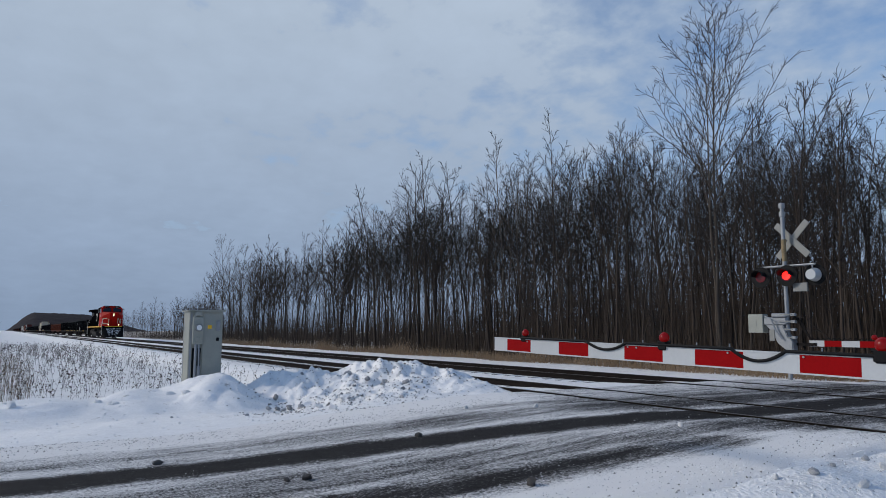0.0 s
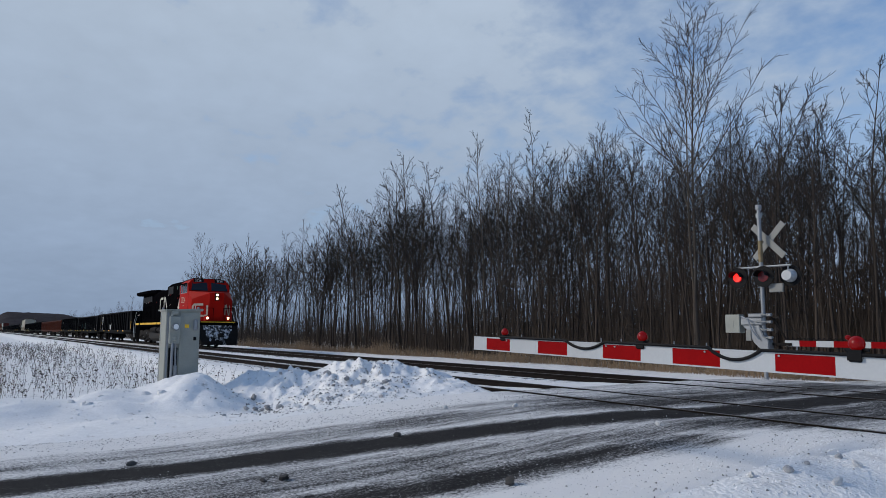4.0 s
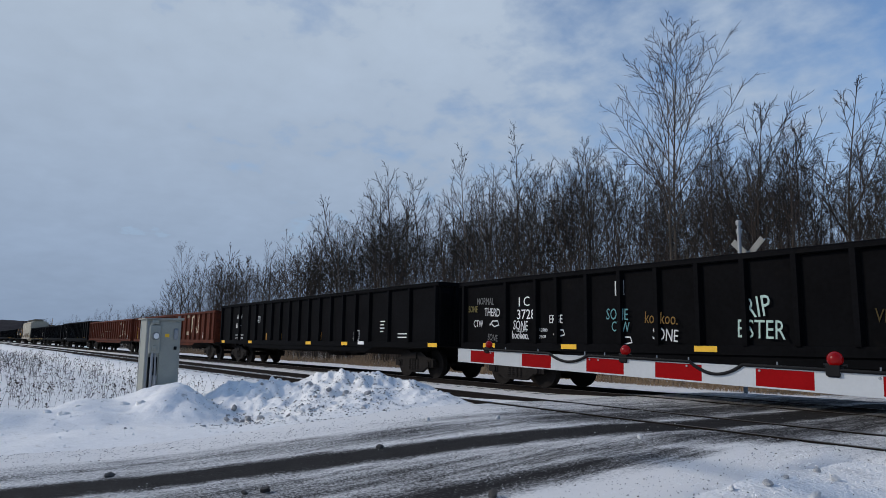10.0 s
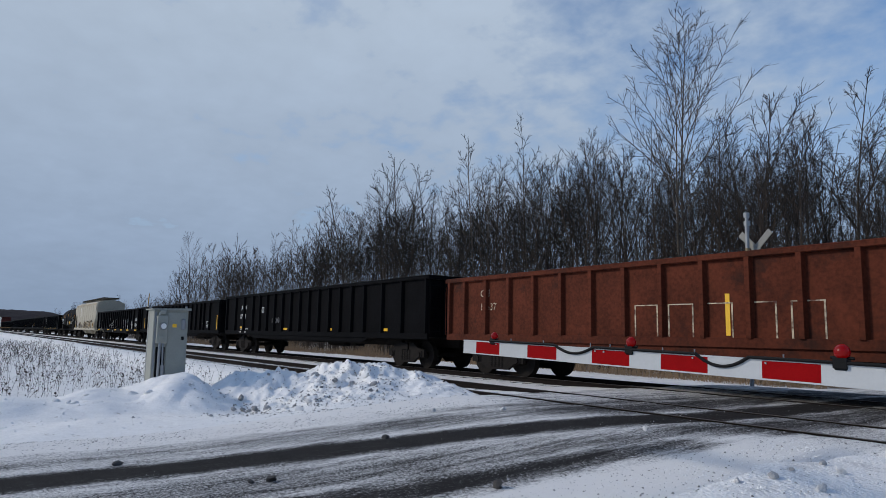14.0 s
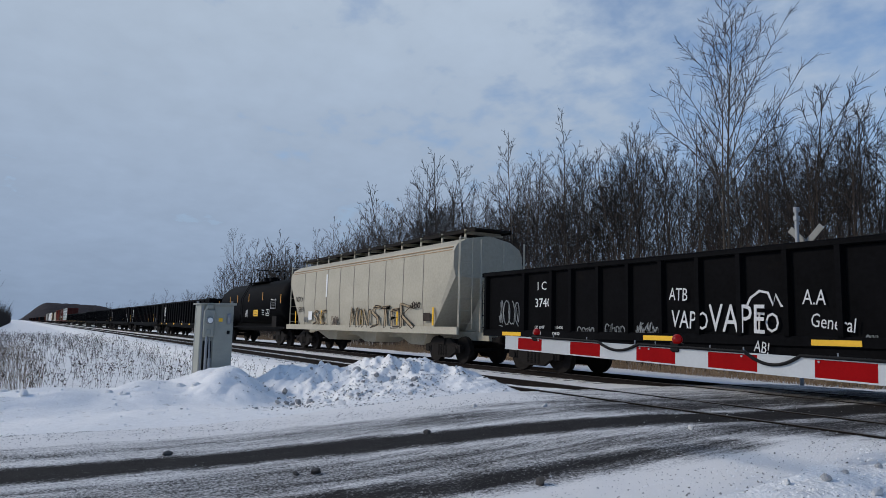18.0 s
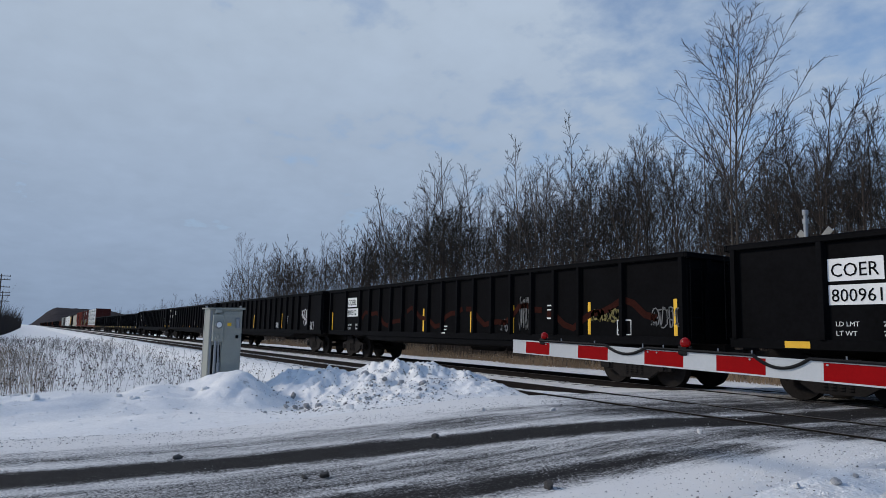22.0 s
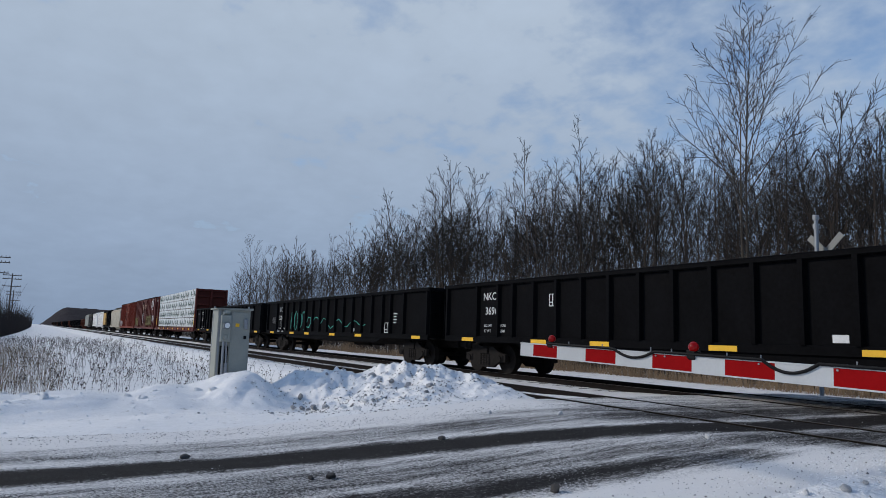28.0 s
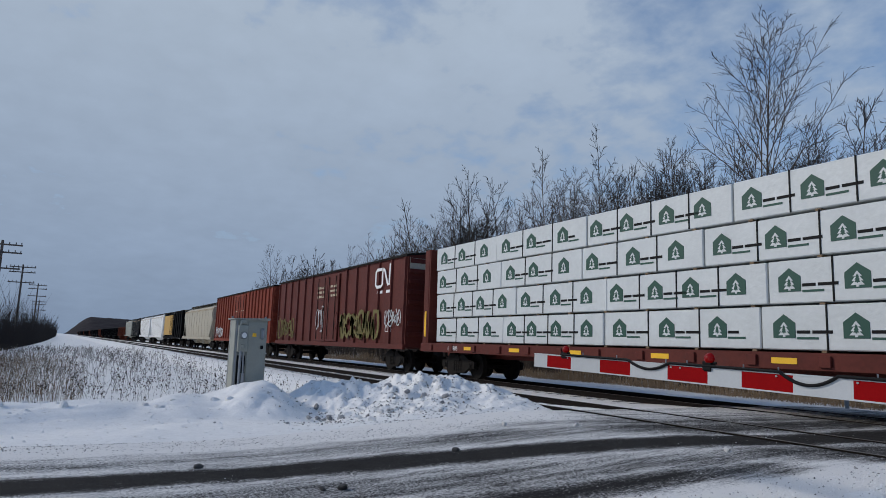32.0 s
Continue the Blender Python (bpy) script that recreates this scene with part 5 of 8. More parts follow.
def hopper(front, rear, mat, label, top=4.55):
    off, hl = (front + rear) / 2, (front - rear) / 2
    g = thing("hopper_car", label, "train car")

    def ring(zb, k=1.0):
        side = [(1.42, zb), (1.52, zb + (4.0 - zb) * 0.4), (1.50, 3.9), (1.38, 4.15), (0.95, 4.38), (0.0, top)]
        return [(-y * k, z) for y, z in side] + [(y * k, z) for y, z in side[-2::-1]]
    bm = B()
    loft(bm, [(-hl + 0.35, ring(3.0)), (-hl + 1.75, ring(1.2)), (hl - 1.75, ring(1.2)), (hl - 0.35, ring(3.0))])
    part("body", bm, mat, g)
    bm = B()
    for s in (-1, 1):
        box(bm, -hl, hl, min(s * 1.46, s * 1.56), max(s * 1.46, s * 1.56), 1.0, 1.26, 0.01)
    box(bm, -hl, hl, -0.2, 0.2, 0.8, 1.1)
    part("side_sill", bm, mat, g)
    for k in (-0.5, 0, 0.5):
        bm = B()
        loft(bm, [(k * hl - 1.7, [(-1.1, 1.2), (-1.1, 1.25), (1.1, 1.25), (1.1, 1.2)]), (k * hl - 0.5, [(-0.6, 0.55), (-0.6, 1.25), (0.6, 1.25), (0.6, 0.55)]), (k * hl + 0.5, [(-0.6, 0.55), (-0.6, 1.25), (0.6, 1.25), (0.6, 0.55)]), (k * hl + 1.7, [(-1.1, 1.2), (-1.1, 1.25), (1.1, 1.25), (1.1, 1.2)])])
        part("discharge_bay", bm, mat, g)
    bm = B()
    box(bm, -hl + 0.1, hl - 0.1, -0.77, 0.77, top + 0.17, top + 0.21)
    for s in (-1, 1):
        box(bm, -hl + 0.1, hl - 0.1, min(s * 0.76, s * 0.80), max(s * 0.76, s * 0.80), top + 0.10, top + 0.24)
    part("running_board", bm, UNDER, g, "dark steel roof walkway")
    for i in range(11):
        x = -hl + 0.7 + (2 * hl - 1.4) * i / 10
        bm = B()
        box(bm, x - 0.05, x + 0.05, -0.83, -0.79, 4.42, top + 0.20)
        box(bm, x - 0.05, x + 0.05, -0.83, 0.83, top + 0.04, top + 0.16)
        part("walkway_bracket", bm, mat, g)
    for i in range(9):
        x = -hl + 2.4 + (2 * hl - 4.8) * i / 8
        bm = B()
        loft(bm, [(x - 0.018, [(-1.440, 1.25), (-1.535, 2.35), (-1.515, 3.9), (-1.47, 3.9), (-1.47, 2.35), (-1.39, 1.25)]), (x + 0.018, [(-1.440, 1.25), (-1.535, 2.35), (-1.515, 3.9), (-1.47, 3.9), (-1.47, 2.35), (-1.39, 1.25)])])
        part("weld_seam", bm, SEAM, g)
    bm = B()
    box(bm, -hl + 0.5, hl - 0.5, -1.50, -1.47, 3.93, 3.96)
    box(bm, -hl + 0.5, hl - 0.5, -1.47, -1.42, 4.04, 4.07)
    part("roof_seam", bm, ROOFSTAIN, g, "rust-stained roof seam")
    for s in (-1, 1):
        for y in (-1.42, -0.5, 0.5, 1.42):
            bm = B()
            tube(bm, [(s * (hl - 0.12), y, 1.1), (s * (hl - 0.12), y, 4.35)], 0.035, 6)
            part("end_post", bm, mat, g)
        bm = B()
        for z in np.arange(1.4, 4.4, 0.42):
            tube(bm, [(s * (hl - 0.08), -1.42, z), (s * (hl - 0.08), -0.9, z)], 0.014, 5)
        for y in (-1.42, -0.9):
            tube(bm, [(s * (hl - 0.08), y, 1.2), (s * (hl - 0.08), y, 4.4)], 0.018, 5)
        part("end_ladder", bm, mat, g)
        bm = B()
        prism(bm, [(s * (hl - 0.5), 1.15), (s * (hl - 1.7), 1.15), (s * (hl - 0.5), 2.7)], "y", -0.06, 0.06)
        part("slope_brace", bm, mat, g)
    running_gear(g, hl, off)
    CARS.append((g, off))
    return g


def tank_car(front, rear):
    off, hl = (front + rear) / 2, (front - rear) / 2
    g = thing("tank_car", "black tank car with white lettering and a railed top platform", "train car")
    r, zc, n = 1.42, 2.60, 28

    def ring(k):
        return [(r * k * math.cos(i * math.tau / n), zc + r * k * math.sin(i * math.tau / n)) for i in range(n)]
    e = hl - 0.35
    bm = B()
    loft(bm, [(-e, ring(0.25)), (-e + 0.08, ring(0.55)), (-e + 0.24, ring(0.80)), (-e + 0.48, ring(0.95)), (-e + 0.75, ring(1.0)), (0, ring(1.0)), (e - 0.75, ring(1.0)), (e - 0.48, ring(0.95)), (e - 0.24, ring(0.80)), (e - 0.08, ring(0.55)), (e, ring(0.25))])
    for f in bm.faces:
        f.smooth = True
    part("tank_shell", bm, BLACK, g)
    bm = B()
    box(bm, -hl + 0.2, hl - 0.2, -0.6, 0.6, 0.80, 1.28, 0.02)
    part("centre_sill", bm, BLACK, g)
    for s in (-1, 1):
        bm = B()
        box(bm, -hl + 0.2, hl - 0.2, min(s * 1.05, s * 1.42), max(s * 1.05, s * 1.42), 0.98, 1.08, 0.01)
        part("running_board", bm, BLACK, g)
    for s in (-1, 1):
        bm = B()
        box(bm, min(s * (hl - 3.0), s * hl), max(s * (hl - 3.0), s * hl), -1.4, 1.4, 0.98, 1.10)
        box(bm, min(s * (hl - 2.4), s * (hl - 1.6)), max(s * (hl - 2.4), s * (hl - 1.6)), -1.35, 1.35, 1.0, 1.7)
        part("end_platform", bm, UNDER, g)
    bm = B()
    tube(bm, [(0.1, 0, 3.9), (0.1, 0, 4.25)], 0.34, 16)
    tube(bm, [(0.1, 0, 4.25), (0.1, 0, 4.32)], 0.38, 16)
    part("manway", bm, BLACK, g)
    bm = B()
    box(bm, 0.75, 1.25, -0.25, 0.25, 3.95, 4.32, 0.05)
    part("valve_housing", bm, BLACK, g)
    for k in (-0.75, 1.65):
        bm = B()
        tube(bm, [(k, 0.1, 3.95), (k, 0.1, 4.2)], 0.09, 10)
        part("valve", bm, BLACK, g)
    bm = B()
    box(bm, -1.9, 2.05, -0.85, 0.85, 3.96, 4.0)
    part("top_platform", bm, BLACK, g)
    for x0, x1, top in ((-1.9, -1.2, 4.42), (-0.47, 0.62, 4.86), (1.3, 2.05, 4.45)):
        for y in (-0.85, 0.85):
            bm = B()
            tube(bm, [(x0, y, 3.98), (x0, y, top), (x1, y, top), (x1, y, 3.98)], 0.028, 6)
            part("platform_railing", bm, BLACK, g)
    bm = B()
    tube(bm, [(-0.47, -0.85, 4.86), (-0.47, 0.85, 4.86)], 0.028, 6)
    part("cross_railing", bm, BLACK, g)
    bm = B()
    for k in (-0.2, 0.2):
        tube(bm, [(-0.86 + k, -1.47, 1.2), (-0.86 + k, -1.47, 2.9), (-0.86 + k, -0.9, 4.0)], 0.02, 5)
    for z in np.arange(1.3, 2.9, 0.3):
        tube(bm, [(-1.06, -1.47, z), (-0.66, -1.47, z)], 0.014, 5)
    part("side_ladder", bm, BLACK, g)
    for x, z in ((-7.0, 2.45), (-4.05, 2.7), (-2.2, 2.75), (0.5, 2.75), (3.4, 2.8), (6.8, 2.55)):
        patch(g, "reflector_strip", x - 0.045, x + 0.045, z - 0.1, z + 0.42, AMBER, -1.425, "yellow reflective strip")
    lettering(g, "PLCX 221783", -6.3, 2.28, 0.32, LETTER, -1.432, stretch=1.05)
    lettering(g, "LD LMT 191600 LB 86900 KG", -6.2, 2.05, 0.13, LETTER, -1.40)
    lettering(g, "LT WT 71400 LB 32400 KG", -6.2, 1.88, 0.13, LETTER, -1.36)
    patch(g, "yellow_placard", 1.6, 2.5, 1.72, 2.12, YELLOW, -1.40)
    for k in range(3):
        patch(g, "placard_line", 1.68, 2.42 - 0.1 * k, 1.80 + 0.11 * k, 1.83 + 0.11 * k, RUBBER, -1.407)
    for k in range(7):
        patch(g, "stencil_line", -0.22 + 0.02 * k, 0.30, 1.68 + 0.07 * k, 1.70 + 0.07 * k, LETTER, -1.40)
    for k, (word, sz) in enumerate((("WT LINING", 0.10), ("PLASITE 9573", 0.10), ("CAD 02-2005", 0.10))):
        lettering(g, word, 3.37, 2.04 - 0.13 * k, sz, LETTER, -1.405, stretch=0.8)
    strokes(g, "stencil_frame", [[(4.16, 1.75), (4.75, 1.75), (4.75, 2.12), (4.16, 2.12), (4.16, 1.74)], [(4.46, 1.88), (4.46, 2.12)], [(4.16, 1.88), (4.75, 1.88)]], 0.03, LETTER, -1.40)
    strokes(g, "stencil_frame", [[(5.07, 2.14), (5.95, 2.14), (5.95, 2.70), (5.07, 2.70), (5.07, 2.13)]], 0.025, LETTER, -1.425)
    for k in range(5):
        patch(g, "stencil_line", 5.14, 5.88 - 0.1 * (k % 2), 2.20 + 0.10 * k, 2.235 + 0.10 * k, CHALK, -1.427)
    running_gear(g, hl, off)
    CARS.append((g, off))
    return g


def boxcar(front, rear, mat, label, top, ribs=15, emblem=False):
    off, hl = (front + rear) / 2, (front - rear) / 2
    g = thing("boxcar", label, "train car")
    bm = B()
    loft(bm, [(-hl, [(-1.46, 1.05), (-1.46, top - 0.25), (0, top), (1.46, top - 0.25), (1.46, 1.05)]), (hl, [(-1.46, 1.05), (-1.46, top - 0.25), (0, top), (1.46, top - 0.25), (1.46, 1.05)])])
    part("body", bm, mat, g)
    bm = B()
    loft(bm, [(-hl - 0.05, [(-1.55, top - 0.27), (-1.55, top - 0.18), (0, top + 0.06), (1.55, top - 0.18), (1.55, top - 0.27), (0, top - 0.02)]), (hl + 0.05, [(-1.55, top - 0.27), (-1.55, top - 0.18), (0, top + 0.06), (1.55, top - 0.18), (1.55, top - 0.27), (0, top - 0.02)])])
    part("roof", bm, UNDER, g)
    bm = B()
    prism(bm, [(-0.07, 0.0), (-0.04, -0.09), (0.04, -0.09), (0.07, 0.0)], "z", 1.15, top - 0.3)
    me = bpy.data.meshes.new("rib")
    bm.to_mesh(me); bm.free()
    me.materials.append(mat)
    for s in (-1, 1):
        for i in range(ribs):
            x = -hl + 0.15 + (2 * hl - 0.3) * i / (ribs - 1)
            if abs(x) < 2.0:
                continue
            o = new("rib", me)
            o.parent, o.matrix_basis = g, pose(x, s * 1.46, 0, 0, 0, 0 if s < 0 else 180)
        for k in (-1, 1):
            bm = B()
            box(bm, min(0.03 * k, 1.75 * k), max(0.03 * k, 1.75 * k), min(s * 1.47, s * 1.56), max(s * 1.47, s * 1.56), 1.2, top - 0.4, 0.015)
            for z in (1.9, 2.7, 3.5):
                box(bm, min(0.1 * k, 1.65 * k), max(0.1 * k, 1.65 * k), min(s * 1.55, s * 1.585), max(s * 1.55, s * 1.585), z - 0.04, z + 0.04)
            d = part("door", bm, mat, g)
            for x in (0.35, 1.4):
                bm = B()
                tube(bm, [(x * k, s * 1.60, 1.3), (x * k, s * 1.60, top - 0.5)], 0.022, 6)
                part("lock_rod", bm, UNDER, d)
        bm = B()
        box(bm, -hl, hl, min(s * 1.44, s * 1.57), max(s * 1.44, s * 1.57), 0.95, 1.17, 0.01)
        part("side_sill", bm, mat, g)
    for s in (-1, 1):
        for z in np.arange(1.5, top - 0.5, 0.45):
            bm = B()
            box(bm, min(s * hl, s * (hl + 0.06)), max(s * hl, s * (hl + 0.06)), -1.4, 1.4, z, z + 0.2, 0.02)
            part("end_corrugation", bm, mat, g)
        bm = B()
        for z in np.arange(1.3, 2.8, 0.36):
            tube(bm, [(s * (hl - 0.55), -1.53, z), (s * (hl - 0.1), -1.53, z)], 0.014, 5)
        part("side_ladder", bm, mat, g)
    if emblem:
        patch(g, "pale_end_band", hl + 0.07, hl + 0.075, top - 0.6, top - 0.3, CREAM, -1.4)
        strokes(g, "painted_emblem", [[(7.3, 4.55), (6.75, 4.55), (6.6, 4.45), (6.6, 3.85), (6.75, 3.75), (7.2, 3.75), (7.35, 3.85), (7.35, 4.4), (7.45, 4.55), (7.6, 4.45), (7.95, 3.8), (8.1, 3.8), (8.15, 4.75)]], 0.14, WHITE, -1.555)
        patch(g, "stencil_line", 6.6, 7.2, 3.45, 3.58, WHITE, -1.465); patch(g, "stencil_line", 7.6, 8.2, 3.45, 3.58, WHITE, -1.465)
        scribble(g, -9.2, 1.3, 3.4, 1.3, GRAF_Y, 101, 6, 0.10, -1.56); scribble(g, 2.2, 1.3, 4.8, 1.4, GRAF_Y, 102, 6, 0.22, -1.56)
        scribble(g, 7.8, 1.9, 1.6, 0.8, GRAF_W, 103, 4, 0.05, -1.56); scribble(g, -1.5, 1.6, 1.2, 1.6, GRAF_W, 104, 3, 0.05, -1.60)
        frame_mark(g, 7.7, 1.7, 0.6, 0.7)
    else:
        scribble(g, -9.0, 1.2, 3.0, 1.0, GRAF_W, 105, 6, 0.10, -1.56)
    for z in (3.9, 4.15, 4.4) if emblem else (3.7,):
        patch(g, "stencil_line", -1.6, -0.5, z - 0.3, z - 0.18, WORNWHITE, -1.565)
        patch(g, "stencil_line", 0.5, 1.5, z - 0.3, z - 0.18, WORNWHITE, -1.565)
    running_gear(g, hl, off, 1.9)
    CARS.append((g, off))
    return g


def lumber_car(front, rear):
    off, hl = (front + rear) / 2, (front - rear) / 2
    g = thing("lumber_flatcar", "red-brown bulkhead flatcar loaded with white-wrapped lumber bundles", "train car")
    bm = B()
    box(bm, -hl, hl, -1.45, 1.45, 1.12, 1.26)
    box(bm, -hl, hl, -0.25, 0.25, 0.75, 1.12)
    part("deck", bm, BOXRED, g)
    for s in (-1, 1):
        bm = B()
        box(bm, -hl, hl, min(s * 1.38, s * 1.54), max(s * 1.38, s * 1.54), 0.92, 1.24, 0.01)
        part("side_sill", bm, BOXRED, g)
        bm = B()
        box(bm, min(s * (hl - 0.45), s * (hl - 0.36)), max(s * (hl - 0.45), s * (hl - 0.36)), -1.45, 1.45, 1.2, 4.98)
        for y in (-1.38, -0.02, 1.38):
            box(bm, min(s * (hl - 0.38), s * hl), max(s * (hl - 0.38), s * hl), y - 0.09, y + 0.09, 1.2, 4.98 if y else 4.9, 0.02)
        part("bulkhead", bm, BOXRED, g, "tall red-brown end bulkhead")
        for z in (1.5, 2.6, 3.5, 4.3, 4.86):
            bm = B()
            box(bm, min(s * (hl - 0.37), s * (hl - 0.08)), max(s * (hl - 0.37), s * (hl - 0.08)), -1.35, 1.35, z - 0.07, z + 0.07)
            part("bulkhead_rib", bm, BOXRED, g)
        patch(g, "reflector_strip", s * (hl - 0.2) - 0.07, s * (hl - 0.2) + 0.07, 1.5, 2.5, YELLOW, -1.475)
    for i in range(15):
        x = -hl + 0.9 + (2 * hl - 1.8) * i / 14
        bm = B()
        box(bm, x - 0.12, x + 0.12, -1.60, -1.53, 0.98, 1.20, 0.01)
        part("stake_pocket", bm, BOXRED, g)
    for x in (-8.8, -6.0, -3.1, 0, 3.2, 6.2, 9.0):
        patch(g, "reflector_strip", x + 0.35, x + 0.9, 1.03, 1.15, YELLOW, -1.545)
    lettering(g, "623805", -9.6, 1.0, 0.24, LETTER, -1.545)
    bits = {}
    house = [(-0.30, -0.28), (-0.30, 0.10), (0.0, 0.32), (0.30, 0.10), (0.30, -0.28)]
    tree = [[(0.0, 0.22), (-0.13, 0.06), (-0.06, 0.06), (-0.17, -0.08), (-0.09, -0.08), (-0.20, -0.20), (-0.04, -0.20), (-0.04, -0.25), (0.04, -0.25), (0.04, -0.20), (0.20, -0.20), (0.09, -0.08), (0.17, -0.08), (0.06, 0.06), (0.13, 0.06)]]
    bm = B(); prism(bm, house, "y", -0.004, 0.004); bits["emblem"] = (bm, GREEN)
    bm = B(); prism(bm, [(a * 0.80, b * 0.80 - 0.05) for a, b in tree[0]], "y", -0.004, 0.004); bits["emblem_tree"] = (bm, WRAP)
    bm = B(); prism(bm, [(a * 0.34, b * 0.46 - 0.05) for a, b in tree[0]], "y", -0.004, 0.004); bits["emblem_core"] = (bm, GREEN)
    bm = B()
    box(bm, 0.0, 0.34, -0.004, 0.004, 0.01, 0.085)
    bits["printed_bar"] = (bm, RUBBER)
    bm = B()
    box(bm, 0.0, 0.50, -0.004, 0.004, 0.01, 0.085)
    bits["printed_long_bar"] = (bm, RUBBER)
    bm = B(); box(bm, 0, 0.55, -0.004, 0.004, 0, 0.055); bits["green_bar"] = (bm, GREEN)
    meshes = {}
    for k, (bm, mat) in bits.items():
        me = bpy.data.meshes.new(k)
        bm.to_mesh(me); bm.free()
        me.materials.append(mat)
        meshes[k] = me
    r = random.Random(3)
    cuts = ([-10.9, -6.3, -1.5, 3.2, 7.4, 11.15], [-10.95, -5.6, -1.4, 3.4, 7.5, 11.12], [-11.0, -6.5, -2.4, 1.8, 7.3, 11.1], [-11.1, -6.8, -2.2, 2.6, 8.0, 11.15])
    z = 1.31
    for row, cut in enumerate(cuts):
        hgt = 0.88
        for a, b in zip(cut, cut[1:]):
            b -= 0.03
            dz, dy = r.uniform(-0.012, 0.012), r.uniform(-0.02, 0.02)
            bm = B()
            box(bm, a, b, -1.33 + dy, 1.33 + dy, z, z + hgt + dz, 0.02)
            u = part("wrapped_lumber_pack", bm, WRAP, g, "white-wrapped lumber bundle with green print")
            y = -1.336 + dy
            n = max(2, round((b - a) / 1.36))
            for i in range(n):
                x = a + (b - a) * (i + 0.36) / n + r.uniform(-0.1, 0.1)
                for k, px, pz, py in (("emblem", x, 0.52, 0), ("emblem_tree", x, 0.52, -0.006), ("emblem_core", x, 0.52, -0.012), ("printed_bar", x + 0.27, 0.36, 0), ("printed_long_bar", x + 0.59, 0.36, 0), ("green_bar", x + 0.27, 0.24, 0)):
                    if px + (0.6 if "bar" in k else 0.3) > b:
                        continue
                    o = new(k, meshes[k])
                    o.parent, o.matrix_basis = u, pose(px, y + py, z + pz * hgt) @ Matrix.Diagonal((0.80, 1, 0.80, 1))
                if i:
                    bm = B()
                    xs = a + (b - a) * i / n
                    box(bm, xs - 0.016, xs + 0.016, y - 0.008, y + 0.01, z, z + hgt + 0.02)
                    part("strap", bm, RUBBER, u)
        for x in np.arange(-10.5, 11, 1.5):
            bm = B()
            box(bm, x - 0.05, x + 0.05, -1.30, 1.30, z - 0.045, z)
            part("spacer", bm, STRAW, g)
        z += hgt + 0.05
    running_gear(g, hl, off, 2.2)
    CARS.append((g, off))
    return g


hop = hopper(-317.8, -334.8, CREAM, "cream covered hopper car with rust streaks and outlined graffiti")
lettering(hop, "NDYX", -7.2, 2.45, 0.38, GRAF_K, -1.55); lettering(hop, "515903", -7.13, 1.90, 0.38, GRAF_K, -1.54)
for x in (-7.2, -3.6, 0.9, 4.2, 6.9):
    patch(hop, "reflector_strip", x - 0.05, x + 0.05, 1.3, 1.95, YELLOW, -1.535)


def block_letters(car, x, z, shapes, y):
    """Sprayed block letters: a pale tan body with dark thin outlines and a drop edge."""
    for outline, w, hgt, tilt in shapes:
        pts = [(x + a * w + tilt * b * hgt, z + b * hgt) for a, b in outline]
        strokes(car, "graffiti", [pts], 0.15, GRAF_F, y, "pale tan block graffiti with dark outlines")
        for d in (-0.085, 0.085):
            strokes(car, "graffiti", [[(a + d, b + d * 0.4) for a, b in pts]], 0.040, GRAF_K, y - 0.005)
        strokes(car, "graffiti", [[(pts[0][0] - 0.085, pts[0][1] - 0.034), (pts[0][0] + 0.085, pts[0][1] + 0.034)]], 0.03, GRAF_K, y - 0.005)
        strokes(car, "graffiti", [[(pts[-1][0] - 0.085, pts[-1][1] - 0.034), (pts[-1][0] + 0.085, pts[-1][1] + 0.034)]], 0.03, GRAF_K, y - 0.005)
        x += w + 0.24


ZIG = [(0, 0), (0.05, 1), (0.5, 0.35), (0.9, 1), (1, 0)]
BAR = [(0.5, 0), (0.5, 1)]
SLANT = [(0, 0), (0.05, 1), (0.9, 0), (1, 1)]
HOOK = [(1, 0.95), (0.3, 1), (0, 0.72), (0.8, 0.45), (0.9, 0.1), (0, 0)]
TEE = [(0, 0.98), (1, 1), (0.5, 0.95), (0.5, 0)]
COMB = [(1, 1), (0, 0.95), (0, 0.5), (0.8, 0.55), (0, 0.5), (0.05, 0), (1, 0.02)]
LOOP = [(0, 0), (0.05, 1), (0.8, 0.85), (0.1, 0.5), (1, 0)]
block_letters(hop, -0.1, 1.20, ((ZIG, 0.62, 0.82, 0.1), (BAR, 0.12, 0.74, 0.1), (SLANT, 0.62, 0.72, 0.05), (HOOK, 0.66, 0.86, 0.1), (TEE, 0.66, 0.80, 0.05), (COMB, 0.55, 0.70, 0.0), (LOOP, 0.95, 0.92, -0.1)), -1.55)
block_letters(hop, -4.6, 1.30, ((HOOK, 0.5, 0.62, 0.1), (BAR, 0.1, 0.5, 0.0), (COMB, 0.42, 0.62, 0.12)), -1.54)
scribble(hop, -2.3, 1.15, 0.8, 0.55, GRAF_B, 112, 4, 0.05, -1.55); scribble(hop, -5.9, 1.35, 0.6, 0.3, GRAF_D, 113, 4, 0.03, -1.545)
patch(hop, "cream_patch", -5.3, -4.8, 1.50, 1.92, WHITE, -1.545); patch(hop, "cream_patch", -3.15, -3.0, 2.6, 3.7, WHITE, -1.53)
scribble(hop, 5.2, 1.9, 0.8, 0.3, GRAF_K, 141, 4, 0.04, -1.55); patch(hop, "cream_patch", 6.2, 6.7, 1.45, 1.75, GRAF_K, -1.53)
tank_car(-335.6, -350.8)
lumber_car(-531.6, -555.2)
first_boxcar = boxcar(-556.8, -576.3, BOXRED, "dark red boxcar with white emblem and yellow graffiti", 5.2, emblem=True)
bm = B()
